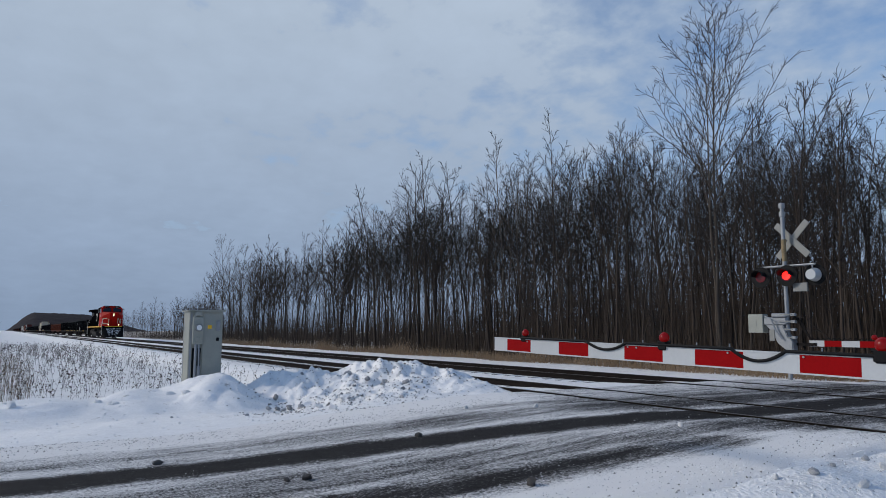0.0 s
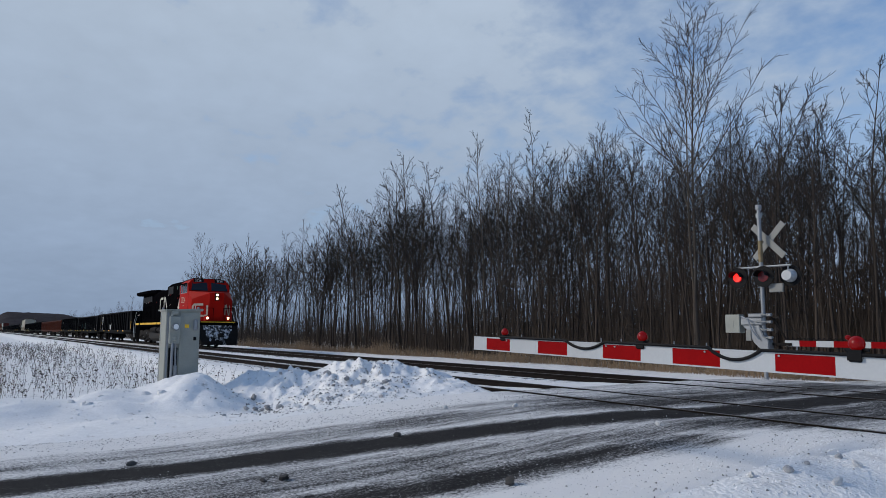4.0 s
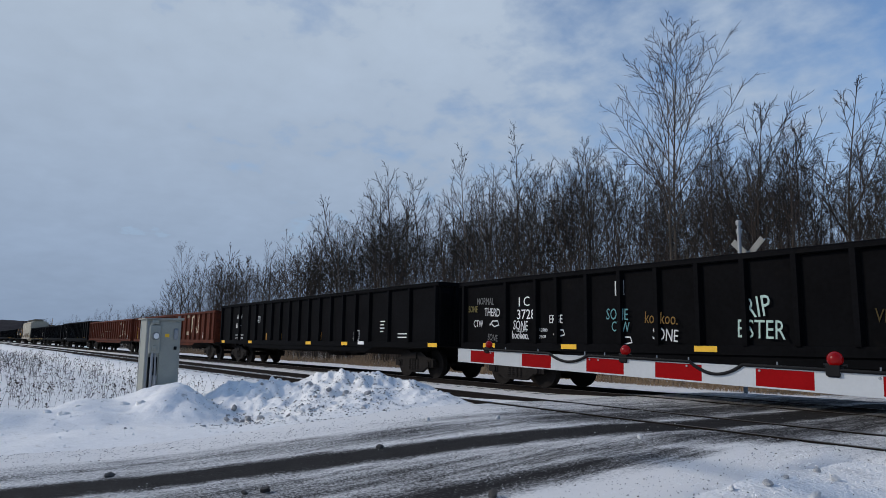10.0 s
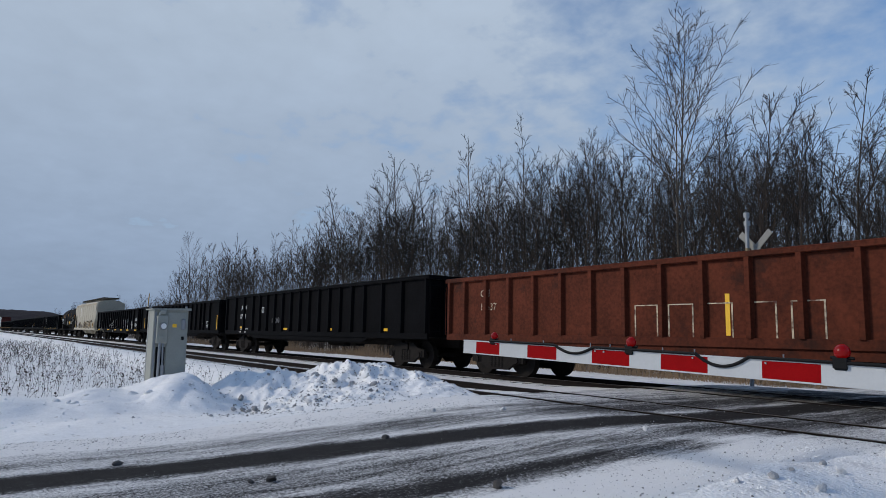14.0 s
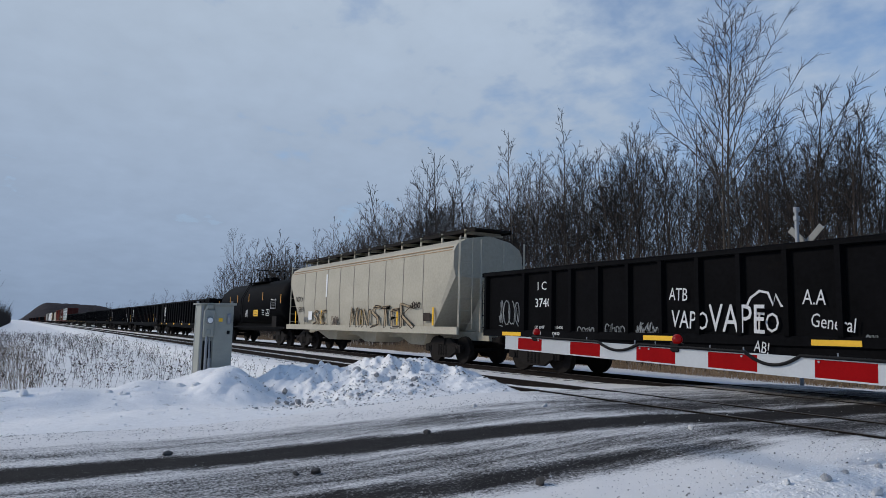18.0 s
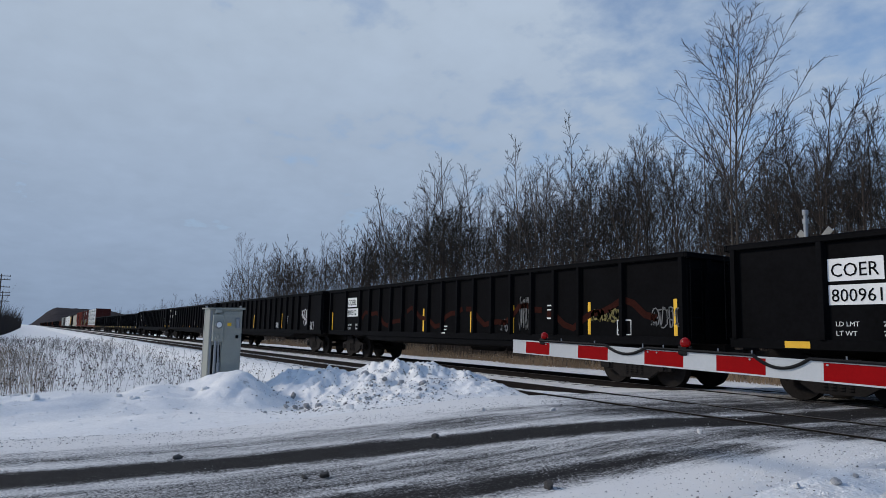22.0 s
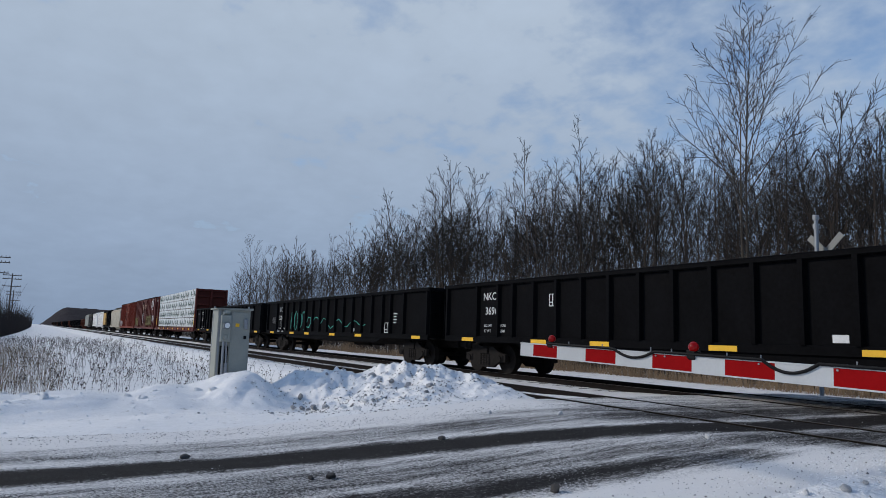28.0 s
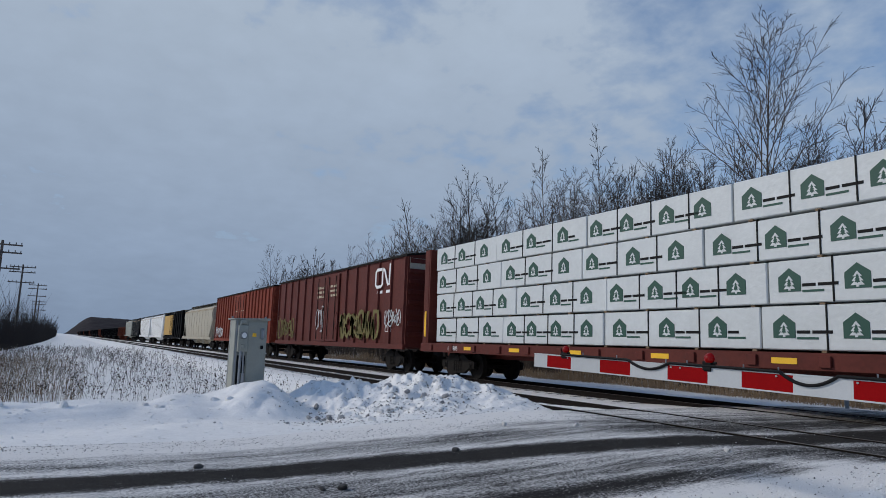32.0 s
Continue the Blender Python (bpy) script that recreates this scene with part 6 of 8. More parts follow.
box(bm, 9.76, 9.78, -1.38, 1.38, 4.2, 4.86, 0.005)
part("end_panel", bm, CREAM, first_boxcar, "pale upper end panel")
boxcar(-577.8, -597.5, BOXORANGE, "faded orange-red ribbed boxcar with white graffiti", 5.15, 21)
hopper(-599.2, -616.8, CREAM, "cream covered hopper car behind red boxcars", 4.5)
cn = boxcar(-618.4, -634.5, BLACK, "black covered car with an orange side panel", 4.6, 11)
patch(cn, "orange_panel", -7.6, 0.6, 1.4, 4.0, ORANGE, -1.58)
hopper(-636.2, -652.0, WHITE, "white covered hopper car far along the train", 4.4)
hopper(-653.4, -669.0, WHITE, "white covered hopper car far along the train", 4.4)
hopper(-670.4, -686.0, BLACK, "dark covered hopper car far along the train", 4.4)
hopper(-687.4, -703.0, CABINET, "grey covered hopper car far along the train", 4.4)
for i in range(26):
    f = -704.5 - 22.4 * i
    bm = B()
    box(bm, -10.5, 10.5, -1.5, -1.42, 0.95, 3.1)
    box(bm, -10.5, 10.5, 1.42, 1.5, 0.95, 3.1)
    box(bm, -10.5, -10.4, -1.42, 1.42, 0.95, 3.1)
    box(bm, 10.4, 10.5, -1.42, 1.42, 0.95, 3.1)
    box(bm, -10.4, 10.4, -1.42, 1.42, 0.95, 1.1)
    for k in range(15):
        box(bm, -10.3 + 1.47 * k - 0.06, -10.3 + 1.47 * k + 0.06, -1.58, -1.5, 1.0, 3.0)
    for k in (-1, 1):
        for a in (-0.88, 0.88):
            tube(bm, [(8.6 * k + a, -0.85, 0.46), (8.6 * k + a, 0.85, 0.46)], 0.46, 10)
        box(bm, 8.6 * k - 1.2, 8.6 * k + 1.2, -1.1, 1.1, 0.4, 0.95)
    g = tagged(part("gondola_car", bm, BLACK if i % 5 else RUST), "dark gondola car at the far end of the train", "train car", "distant cars of the train")
    CARS.append((g, f - 10.7))


# ---- locomotive ----
def locomotive(front, rear):
    off = (front + rear) / 2
    g = thing("locomotive", "six-axle diesel locomotive, red cab and black hood with yellow sill stripe", "locomotive")
    bm = B()
    box(bm, -10.25, 10.6, -1.5, 1.5, 1.50, 1.86, 0.02)
    part("frame", bm, LOCOBLACK, g)
    for a, b in ((-10.2, -8.6), (-8.0, -6.2), (-6.05, -5.0), (-4.85, -3.2), (-3.05, -1.1), (-0.95, 1.2), (1.35, 2.7), (2.8, 7.0), (7.8, 10.2)):
        for s in (-1, 1):
            bm = B()
            box(bm, a, b, min(s * 1.5, s * 1.506), max(s * 1.5, s * 1.506), 1.67, 1.84)
            part("sill_stripe", bm, YELLOW, g, "yellow reflective sill stripe")
    # hoods
    bm = B()
    loft(bm, [(-9.6, [(-1.05, 1.86), (-1.05, 4.45), (1.05, 4.45), (1.05, 1.86)]), (-5.0, [(-1.05, 1.86), (-1.05, 4.5), (1.05, 4.5), (1.05, 1.86)])])
    part("radiator_hood", bm, LOCOBLACK, g)
    bm = B()
    loft(bm, [(-10.45, [(-1.35, 4.42), (-1.52, 4.50), (-1.52, 4.74), (-0.9, 4.84), (0.9, 4.84), (1.52, 4.74), (1.52, 4.50), (1.35, 4.42)]), (-5.2, [(-1.35, 4.42), (-1.52, 4.50), (-1.52, 4.74), (-0.9, 4.84), (0.9, 4.84), (1.52, 4.74), (1.52, 4.50), (1.35, 4.42)]), (-4.4, [(-1.0, 4.45), (-1.05, 4.50), (-1.05, 4.66), (-0.8, 4.74), (0.8, 4.74), (1.05, 4.66), (1.05, 4.50), (1.0, 4.45)])])
    part("radiator_wing", bm, LOCOBLACK, g)
    for k in range(4):
        bm = B()
        box(bm, -9.2 + 0.95 * k, -8.35 + 0.95 * k, -1.075, -1.05, 3.75, 4.25)
        part("radiator_grille", bm, RUBBER, g)
        bm = B()
        for j in range(3):
            box(bm, -9.2 + 0.95 * k + 0.3 * j, -8.98 + 0.95 * k + 0.3 * j, -1.07, -1.05, 2.3, 3.4, 0.008)
        part("hood_door", bm, LOCOBLACK, g)
    bm = B()
    loft(bm, [(-5.0, [(-1.05, 1.86), (-1.05, 4.35), (-0.75, 4.62), (0.75, 4.62), (1.05, 4.35), (1.05, 1.86)]), (1.1, [(-1.05, 1.86), (-1.05, 4.35), (-0.75, 4.66), (0.75, 4.66), (1.05, 4.35), (1.05, 1.86)])])
    part("engine_hood", bm, LOCOBLACK, g)
    for k in range(6):
        bm = B()
        box(bm, -4.9 + 0.98 * k, -3.97 + 0.98 * k, -1.066, -1.05, 2.0, 4.25, 0.006)
        part("hood_door", bm, LOCOBLACK, g)
    bm = B()
    box(bm, -2.3, -0.9, -0.5, 0.5, 4.6, 4.92, 0.04)
    part("exhaust_chimney", bm, UNDER, g)
    bm = B()
    for k in (0.0, 0.35, 0.7):
        tube(bm, [(k, -0.1, 4.85), (k + 0.3, -0.1, 4.88)], 0.07, 8, 0.11)
    tube(bm, [(0.35, -0.1, 4.6), (0.35, -0.1, 4.85)], 0.05, 6)
    part("air_horn", bm, UNDER, g)
    bm = B()
    loft(bm, [(1.1, [(-1.2, 1.86), (-1.2, 4.75), (-0.9, 5.0), (0.9, 5.0), (1.2, 4.75), (1.2, 1.86)]), (6.45, [(-1.2, 1.86), (-1.2, 4.75), (-0.9, 5.02), (0.9, 5.02), (1.2, 4.75), (1.2, 1.86)])])
    part("equipment_hood", bm, LOCOBLACK, g)
    patch(g, "air_intake", 1.35, 3.0, 4.1, 4.7, RUBBER, -1.205)
    for k in range(5):
        patch(g, "grille_slat", 5.0 + 0.26 * k, 5.18 + 0.26 * k, 3.95, 4.65, RUBBER, -1.207)
    # white and red slashes on the hood side
    for nm, mat, out, y in (("white_slash", SLASHWHITE, [(2.75, 1.9), (3.3, 2.57), (4.4, 2.6), (5.5, 4.08), (6.44, 4.2), (6.44, 1.9)], -1.208), ("red_slash", REDPAINT, [(4.05, 1.9), (4.75, 2.55), (5.3, 2.62), (6.44, 3.6), (6.44, 1.9)], -1.214)):
        bm = B()
        prism(bm, out, "y", y, -1.19)
        part(nm, bm, mat, g)
    for x in (3.45, 4.55):
        bm = B()
        for j in range(4):
            box(bm, x, x + 0.45, -1.232, -1.21, 2.22 + 0.08 * j, 2.25 + 0.08 * j)
        part("louvre", bm, RUBBER, g)
    # the winding emblem, as one bent band
    turn_pts = [(-1.05, 3.88), (-1.80, 3.88), (-1.96, 3.84), (-2.06, 3.74), (-2.10, 3.60), (-2.10, 3.12), (-2.06, 2.98), (-1.96, 2.88), (-1.80, 2.84), (-0.88, 2.84), (-0.74, 2.88), (-0.66, 2.98), (-0.63, 3.12), (-0.63, 3.66), (-0.58, 3.82), (-0.47, 3.91), (-0.33, 3.90), (-0.20, 3.80), (0.52, 2.96), (0.66, 2.86), (0.80, 2.87), (0.89, 2.97), (0.92, 3.12), (0.92, 3.98)]
    strokes(g, "hood_emblem", [turn_pts], 0.20, SLASHWHITE, -1.068, "white winding emblem")
    bm = B()
    tube(bm, [(4.35, -1.20, 4.52), (4.35, -1.209, 4.52)], 0.14, 18)
    part("round_badge", bm, GREEN, g, "round dark green badge")
    # cab and nose
    bm = B()
    loft(bm, [(6.45, [(-1.5, 1.86), (-1.5, 4.62), (-1.15, 4.92), (1.15, 4.92), (1.5, 4.62), (1.5, 1.86)]), (8.75, [(-1.5, 1.86), (-1.5, 4.62), (-1.15, 4.98), (1.15, 4.98), (1.5, 4.62), (1.5, 1.86)]), (9.0, [(-1.5, 1.86), (-1.5, 4.05), (-1.15, 4.06), (1.15, 4.06), (1.5, 4.05), (1.5, 1.86)])])
    part("cab", bm, REDPAINT, g, "bright red wide-nose cab")
    bm = B()
    loft(bm, [(6.35, [(-1.2, 4.93), (-1.0, 5.03), (1.0, 5.03), (1.2, 4.93)]), (8.3, [(-1.2, 4.95), (-1.0, 5.06), (1.0, 5.06), (1.2, 4.95)])])
    part("cab_roof", bm, LOCOBLACK, g)
    bm = B()
    v = {}
    for s in (-1, 1):
        v[s] = [bm.verts.new(p) for p in ((8.98, s * 1.5, 1.86), (9.85, s * 1.5, 1.86), (11.05, s * 0.55, 1.86), (8.98, s * 1.5, 4.04), (9.85, s * 1.46, 3.42), (11.0, s * 0.5, 3.86), (8.98, s * 0.5, 4.06))]
    for s in (-1, 1):
        a = v[s]
        for q in ((0, 1, 4, 3), (1, 2, 5, 4), (3, 4, 5, 6)):
            bm.faces.new([a[i] for i in q])
    bm.faces.new((v[-1][2], v[1][2], v[1][5], v[-1][5]))
    bm.faces.new((v[-1][5], v[1][5], v[1][6], v[-1][6]))
    bm.faces.new((v[-1][6], v[1][6], v[1][3], v[-1][3]))
    bm.faces.new((v[-1][0], v[1][0], v[1][3], v[-1][3]))
    bm.faces.new((v[-1][0], v[-1][1], v[-1][2], v[1][2], v[1][1], v[1][0]))
    bmesh.ops.recalc_face_normals(bm, faces=bm.faces)
    nose = part("nose", bm, REDPAINT, g)
    # windows
    for s in (-1, 1):
        bm = B()
        q = [bm.verts.new(p) for p in ((9.012, s * 0.14, 4.10), (9.012, s * 1.32, 4.10), (8.80, s * 1.22, 4.68), (8.80, s * 0.14, 4.72))]
        f = bm.faces.new(q)
        bmesh.ops.recalc_face_normals(bm, faces=[f])
        e = bmesh.ops.extrude_face_region(bm, geom=[f])
        bmesh.ops.translate(bm, verts=[w for w in e["geom"] if isinstance(w, bmesh.types.BMVert)], vec=(0.022, 0, 0.008))
        part("windshield", bm, GLASS, g)
        bm = B()
        box(bm, 8.70, 8.86, min(s * 0.40, s * 1.12), max(s * 0.40, s * 1.12), 4.74, 4.97, 0.01)
        nb = part("number_board", bm, RUBBER, g)
        t = lettering(g, "2524", 0, 0, 0.21, LETTER, 0.0)
        t.matrix_basis = pose(8.866, s * 0.78 - 0.26, 4.78, 90, 0, 90) @ Matrix.Diagonal((0.22, 0.20, 1, 1))
        for x0, x1 in ((6.75, 7.15), (7.3, 8.1), (8.15, 8.62)):
            bm = B()
            y0, y1 = (-1.512, -1.495) if s < 0 else (1.495, 1.512)
            box(bm, x0, x1, y0, y1, 3.92, 4.58)
            fr = part("window_frame", bm, STEEL, g)
            bm = B()
            box(bm, x0 + 0.05, x1 - 0.05, y0 - (0.004 if s < 0 else -0.0), y1 + (0.004 if s > 0 else 0.0), 3.97, 4.53)
            part("pane", bm, GLASS, fr)
        bm = B()
        prism(bm, [(s * 1.5, 4.60), (s * 1.72, 4.50), (s * 1.5, 4.68)], "x", 6.9, 8.5)
        part("sun_visor", bm, LOCOBLACK, g)
    lettering(g, "2524", 6.95, 3.22, 0.62, WORNCREAM, -1.504, stretch=0.98)
    lettering(g, "EF-644b", 7.45, 2.98, 0.15, WORNCREAM, -1.504)
    patch(g, "safety_placard", 9.0, 9.75, 2.05, 2.42, WHITE, -1.504)
    for k in range(8):
        patch(g, "placard_mark", 9.06 + 0.08 * k, 9.10 + 0.08 * k, 2.12, 2.30, GRAF_K, -1.510)
    patch(g, "cab_seam", 6.6, 8.9, 2.72, 2.735, RUBBER, -1.503)
    for x in (6.5, 8.95):
        patch(g, "cab_seam", x, x + 0.012, 1.9, 3.9, RUBBER, -1.503)
    for k, (x, z) in enumerate(((2.15, 3.2), (2.2, 4.0), (-7.2, 3.65), (-6.8, 3.7), (-8.0, 3.62), (-3.6, 3.6), (1.5, 4.0), (4.6, 3.65))):
        patch(g, "warning_sticker", x, x + 0.08, z, z + 0.10, (WHITE, GATERED)[k % 2], -1.078 if x < 1.1 else -1.21)
    # nose front: lamps, emblem, doors
    bm = B()
    box(bm, 10.98, 11.06, -0.16, 0.16, 3.30, 3.86, 0.02)
    part("headlight_panel", bm, RUBBER, g)
    for z in (3.71, 3.45):
        bm = B()
        tube(bm, [(11.04, 0, z), (11.10, 0, z)], 0.085, 16)
        part("headlight", bm, HEADLIGHT, g, "lit round headlight")
    for s in (-1, 1):
        bm = B()
        box(bm, 10.95, 11.45, s * 0.72 - 0.13, s * 0.72 + 0.13, 1.84, 2.2, 0.03)
        d = part("ditch_light_box", bm, REDPAINT, g)
        bm = B()
        tube(bm, [(11.44, s * 0.72, 2.05), (11.50, s * 0.72, 2.05)], 0.085, 16)
        part("ditch_light", bm, HEADLIGHT, d, "lit round ditch light")
    e = strokes(g, "nose_emblem", [[(1.05, 3.02), (0.30, 3.02), (0.18, 2.92), (0.18, 2.32), (0.30, 2.22), (1.30, 2.22), (1.40, 2.32), (1.40, 2.95)]], 0.15, WORNCREAM, -0.012, "worn cream winding emblem")
    e.matrix_basis = pose(9.85, -1.5, 0.0, 0, 0, math.degrees(math.atan2(0.95, 1.2)))
    e = strokes(g, "nose_emblem", [[(0.10, 2.3), (0.10, 2.95), (0.25, 3.02), (0.75, 2.3), (0.88, 2.3), (0.88, 3.0)]], 0.15, WORNCREAM, -0.012)
    e.matrix_basis = pose(11.06, 0.55, 0.0, 0, 0, 180 - math.degrees(math.atan2(0.95, 1.2)))
    bm = B()
    box(bm, 10.5, 11.55, -1.45, 1.45, 1.55, 1.80, 0.03)
    part("front_platform", bm, LOCOBLACK, g)
    bm = B()
    box(bm, 11.55, 11.556, -1.2, 1.2, 1.74, 1.80)
    part("sill_stripe", bm, YELLOW, g)
    bm = B()
    loft(bm, [(11.45, [(-1.4, 0.22), (-1.4, 1.55), (1.4, 1.55), (1.4, 0.22)]), (11.7, [(-1.4, 0.20), (-1.4, 0.9), (1.4, 0.9), (1.4, 0.20)]), (12.0, [(-1.2, 0.16), (-1.2, 0.35), (1.2, 0.35), (1.2, 0.16)])])
    part("snow_plough", bm, UNDER, g, "grimy pilot plough caked with snow")
    r = random.Random(4)
    for k in range(24):
        bm = B()
        bmesh.ops.create_icosphere(bm, subdivisions=1, radius=1.0)
        for w in bm.verts:
            w.co *= r.uniform(0.7, 1.2)
        o = part("caked_snow", bm, PILE, g)
        o.matrix_basis = pose(r.choice((-8.9, -7.5, -6.6, 5.6, 6.9, 8.0)) + r.uniform(-0.3, 0.3), -1.13, r.uniform(0.5, 1.1)) @ Matrix.Diagonal((r.uniform(0.06, 0.16), 0.04, r.uniform(0.05, 0.11), 1))
    cake = sheet("caked_snow", np.arange(-1.12, 1.13, 0.06), np.arange(0.18, 1.56, 0.045), lambda a, b: 11.56 + 0.30 * (1.55 - b) + 0.22 * np.abs(wave(a, b, 5, 41)) + 0.16 * wave(a, b, 12, 42) - 0.25 * (np.abs(a) / 1.12) ** 4, CAKE, parent=g, label="frozen grey and white snow caked on the front")
    cake.matrix_basis = Matrix(((0, 0, 1, 0), (1, 0, 0, 0), (0, 1, 0, 0), (0, 0, 0, 1)))
    coupler(g, 11.95, 1); coupler(g, -10.5, -1)
    for s in (-1, 1):
        for x, d in ((10.35, 1), (-10.15, -1)):
            bm = B()
            for j in range(4):
                box(bm, min(x, x + d * 0.7), max(x, x + d * 0.7), min(s * 1.1, s * 1.5), max(s * 1.1, s * 1.5), 0.42 + 0.36 * j, 0.46 + 0.36 * j)
            box(bm, x - 0.02, x + 0.02, min(s * 1.08, s * 1.5), max(s * 1.08, s * 1.5), 0.4, 1.6)
            part("step_well", bm, UNDER, g)
            for off_x, hi in ((0.0, 2.55), (0.72, 2.85)):
                bm = B()
                tube(bm, [(x + d * off_x, s * 1.52, 0.55), (x + d * off_x, s * 1.54, 1.9), (x + d * (off_x - 0.25), s * 1.42, hi), (x + d * (off_x - 0.6), s * 1.3, hi + 0.1)], 0.017, 6)
                part("grab_rail", bm, WHITE, g, "white curved grab rail")
        bm = B()
        tube(bm, [(-10.0, s * 1.48, 2.85), (-9.5, s * 1.48, 2.95), (5.6, s * 1.48, 2.95), (6.3, s * 1.48, 2.75)], 0.02, 6)
        for x in np.arange(-9.6, 6, 1.9):
            tube(bm, [(x, s * 1.48, 1.86), (x, s * 1.48, 2.95)], 0.018, 5)
        part("side_handrail", bm, LOCOBLACK, g)
        bm = B()
        for y in (0.35, 1.05):
            tube(bm, [(11.5, s * y, 1.8), (11.5, s * y, 2.75)], 0.02, 6)
        tube(bm, [(11.5, s * 0.35, 2.75), (11.5, s * 1.05, 2.75)], 0.02, 6)
        part("front_handrail", bm, LOCOBLACK, g)
    # under the frame
    bm = B()
    loft(bm, [(-4.2, [(-1.40, 0.5), (-1.42, 0.95), (-1.1, 1.0), (-1.1, 1.5), (1.1, 1.5), (1.1, 1.0), (1.42, 0.95), (1.40, 0.5), (1.0, 0.2), (-1.0, 0.2)]), (2.6, [(-1.40, 0.5), (-1.42, 0.95), (-1.1, 1.0), (-1.1, 1.5), (1.1, 1.5), (1.1, 1.0), (1.42, 0.95), (1.40, 0.5), (1.0, 0.2), (-1.0, 0.2)])])
    part("fuel_tank", bm, TANKGREY, g, "dark grey fuel tank")
    for a, b in ((-2.9, -0.8), (-0.4, 1.7)):
        bm = B()
        tube(bm, [(a, -1.42, 1.2), (a + 0.08, -1.42, 1.2), (b - 0.08, -1.42, 1.2), (b, -1.42, 1.2)], 0.22, 16)
        part("air_reservoir", bm, UNDER, g)
    for c in (-7.0, 6.9):
        t = new("truck")
        t.parent, t.matrix_basis = g, pose(c, 0, 0)
        t["label"] = "grimy three-axle truck with snow on it"
        for s in (-1, 1):
            bm = B()
            prism(bm, [(-2.85, 0.62), (-2.85, 1.12), (-2.2, 1.22), (-1.3, 1.10), (-0.6, 1.22), (0.6, 1.22), (1.3, 1.10), (2.2, 1.22), (2.85, 1.12), (2.85, 0.62), (2.5, 0.36), (2.3, 0.28), (1.5, 0.28), (1.25, 0.38), (0.65, 0.38), (0.4, 0.28), (-0.4, 0.28), (-0.65, 0.38), (-1.25, 0.38), (-1.5, 0.28), (-2.3, 0.28), (-2.5, 0.36)], "y", s * 1.16, s * 0.96)
            bmesh.ops.bevel(bm, geom=list(bm.edges), offset=0.025, segments=1, affect="EDGES")
            part("side_frame", bm, UNDER, t)
            for x in (-1.9, 0.0, 1.9):
                bm = B()
                box(bm, x - 0.22, x + 0.22, min(s * 1.0, s * 1.2), max(s * 1.0, s * 1.2), 0.35, 0.78, 0.04)
                tube(bm, [(x, s * 1.0, 0.5), (x, s * 1.27, 0.5)], 0.14, 12)
                part("bearing", bm, UNDER, t)
            for x in (-1.35, -0.55, 0.55, 1.35):
                bm = B()
                for z in np.arange(0.45, 0.8, 0.07):
                    tube(bm, [(x, s * 1.18, z), (x, s * 1.18, z + 0.04)], 0.10, 10)
                part("coil_spring", bm, UNDER, t)
        for x in (-1.9, 0.0, 1.9):
            w = wheelset(t, x)
            ROLLING.append((w, off, c + x))
        bm = B()
        box(bm, -2.5, 2.5, -0.7, 0.7, 0.55, 1.3)
        part("traction_motor_frame", bm, UNDER, t)
    CARS.append((g, off))
    return g


WORNCREAM = material("worn_cream_paint", (0.46, 0.35, 0.25), 0.6, vary=0.15, scale=3, bump=0, dirt=(0.5, 0.25, 0.17), dirt_at=0.64)
CAKE = material("caked_dirty_snow", (0.62, 0.62, 0.63), 0.8, vary=0.2, scale=8, fine=22, bump=1.0, dirt=(0.014, 0.013, 0.012), dirt_at=0.42)
# a lighter grey than the running gear around the tank
TANKGREY = material("fuel_tank_grey", (0.028, 0.027, 0.026), 0.8, vary=0.3, scale=2, fine=14, bump=0.1, spec=0.15)
SLASHWHITE = material("stained_white_paint", (0.56, 0.53, 0.45), 0.6, vary=0.18, scale=2.5, fine=16, bump=0.03, dirt=(0.30, 0.21, 0.11), dirt_at=0.56)
locomotive(-116.1, -136.6)


# ---- gate arm before the tracks ----
def lamp_ball(parent, x, y, z, r, mat=None):
    bm = B()
    box(bm, x - r * 0.8, x + r * 0.8, y - r * 0.8, y + r * 0.8, z - r * 2.4, z - r * 0.8, r * 0.15)
    box(bm, x - r * 0.9, x + r * 0.9, y - r * 0.95, y - r * 0.8, z - r * 2.2, z - r * 0.75, r * 0.05)
    tube(bm, [(x - r * 1.45, y, z - r * 0.8), (x + r * 1.45, y, z - r * 0.8)], r * 0.22, 8)
    base = part("lamp_base", bm, RUBBER, parent)
    bm = B()
    bmesh.ops.create_uvsphere(bm, u_segments=16, v_segments=10, radius=r)
    bmesh.ops.translate(bm, verts=bm.verts, vec=(x, y, z))
    for f in bm.faces:
        f.smooth = True
    part("lamp_lens", bm, mat or ARMLAMP, base, "red warning lamp lens")
    bm = B()
    tube(bm, [(x, y - r * 0.10, z), (x, y + r * 0.10, z)], r * 1.06, 20)
    part("lens_rim", bm, GATERED, base)


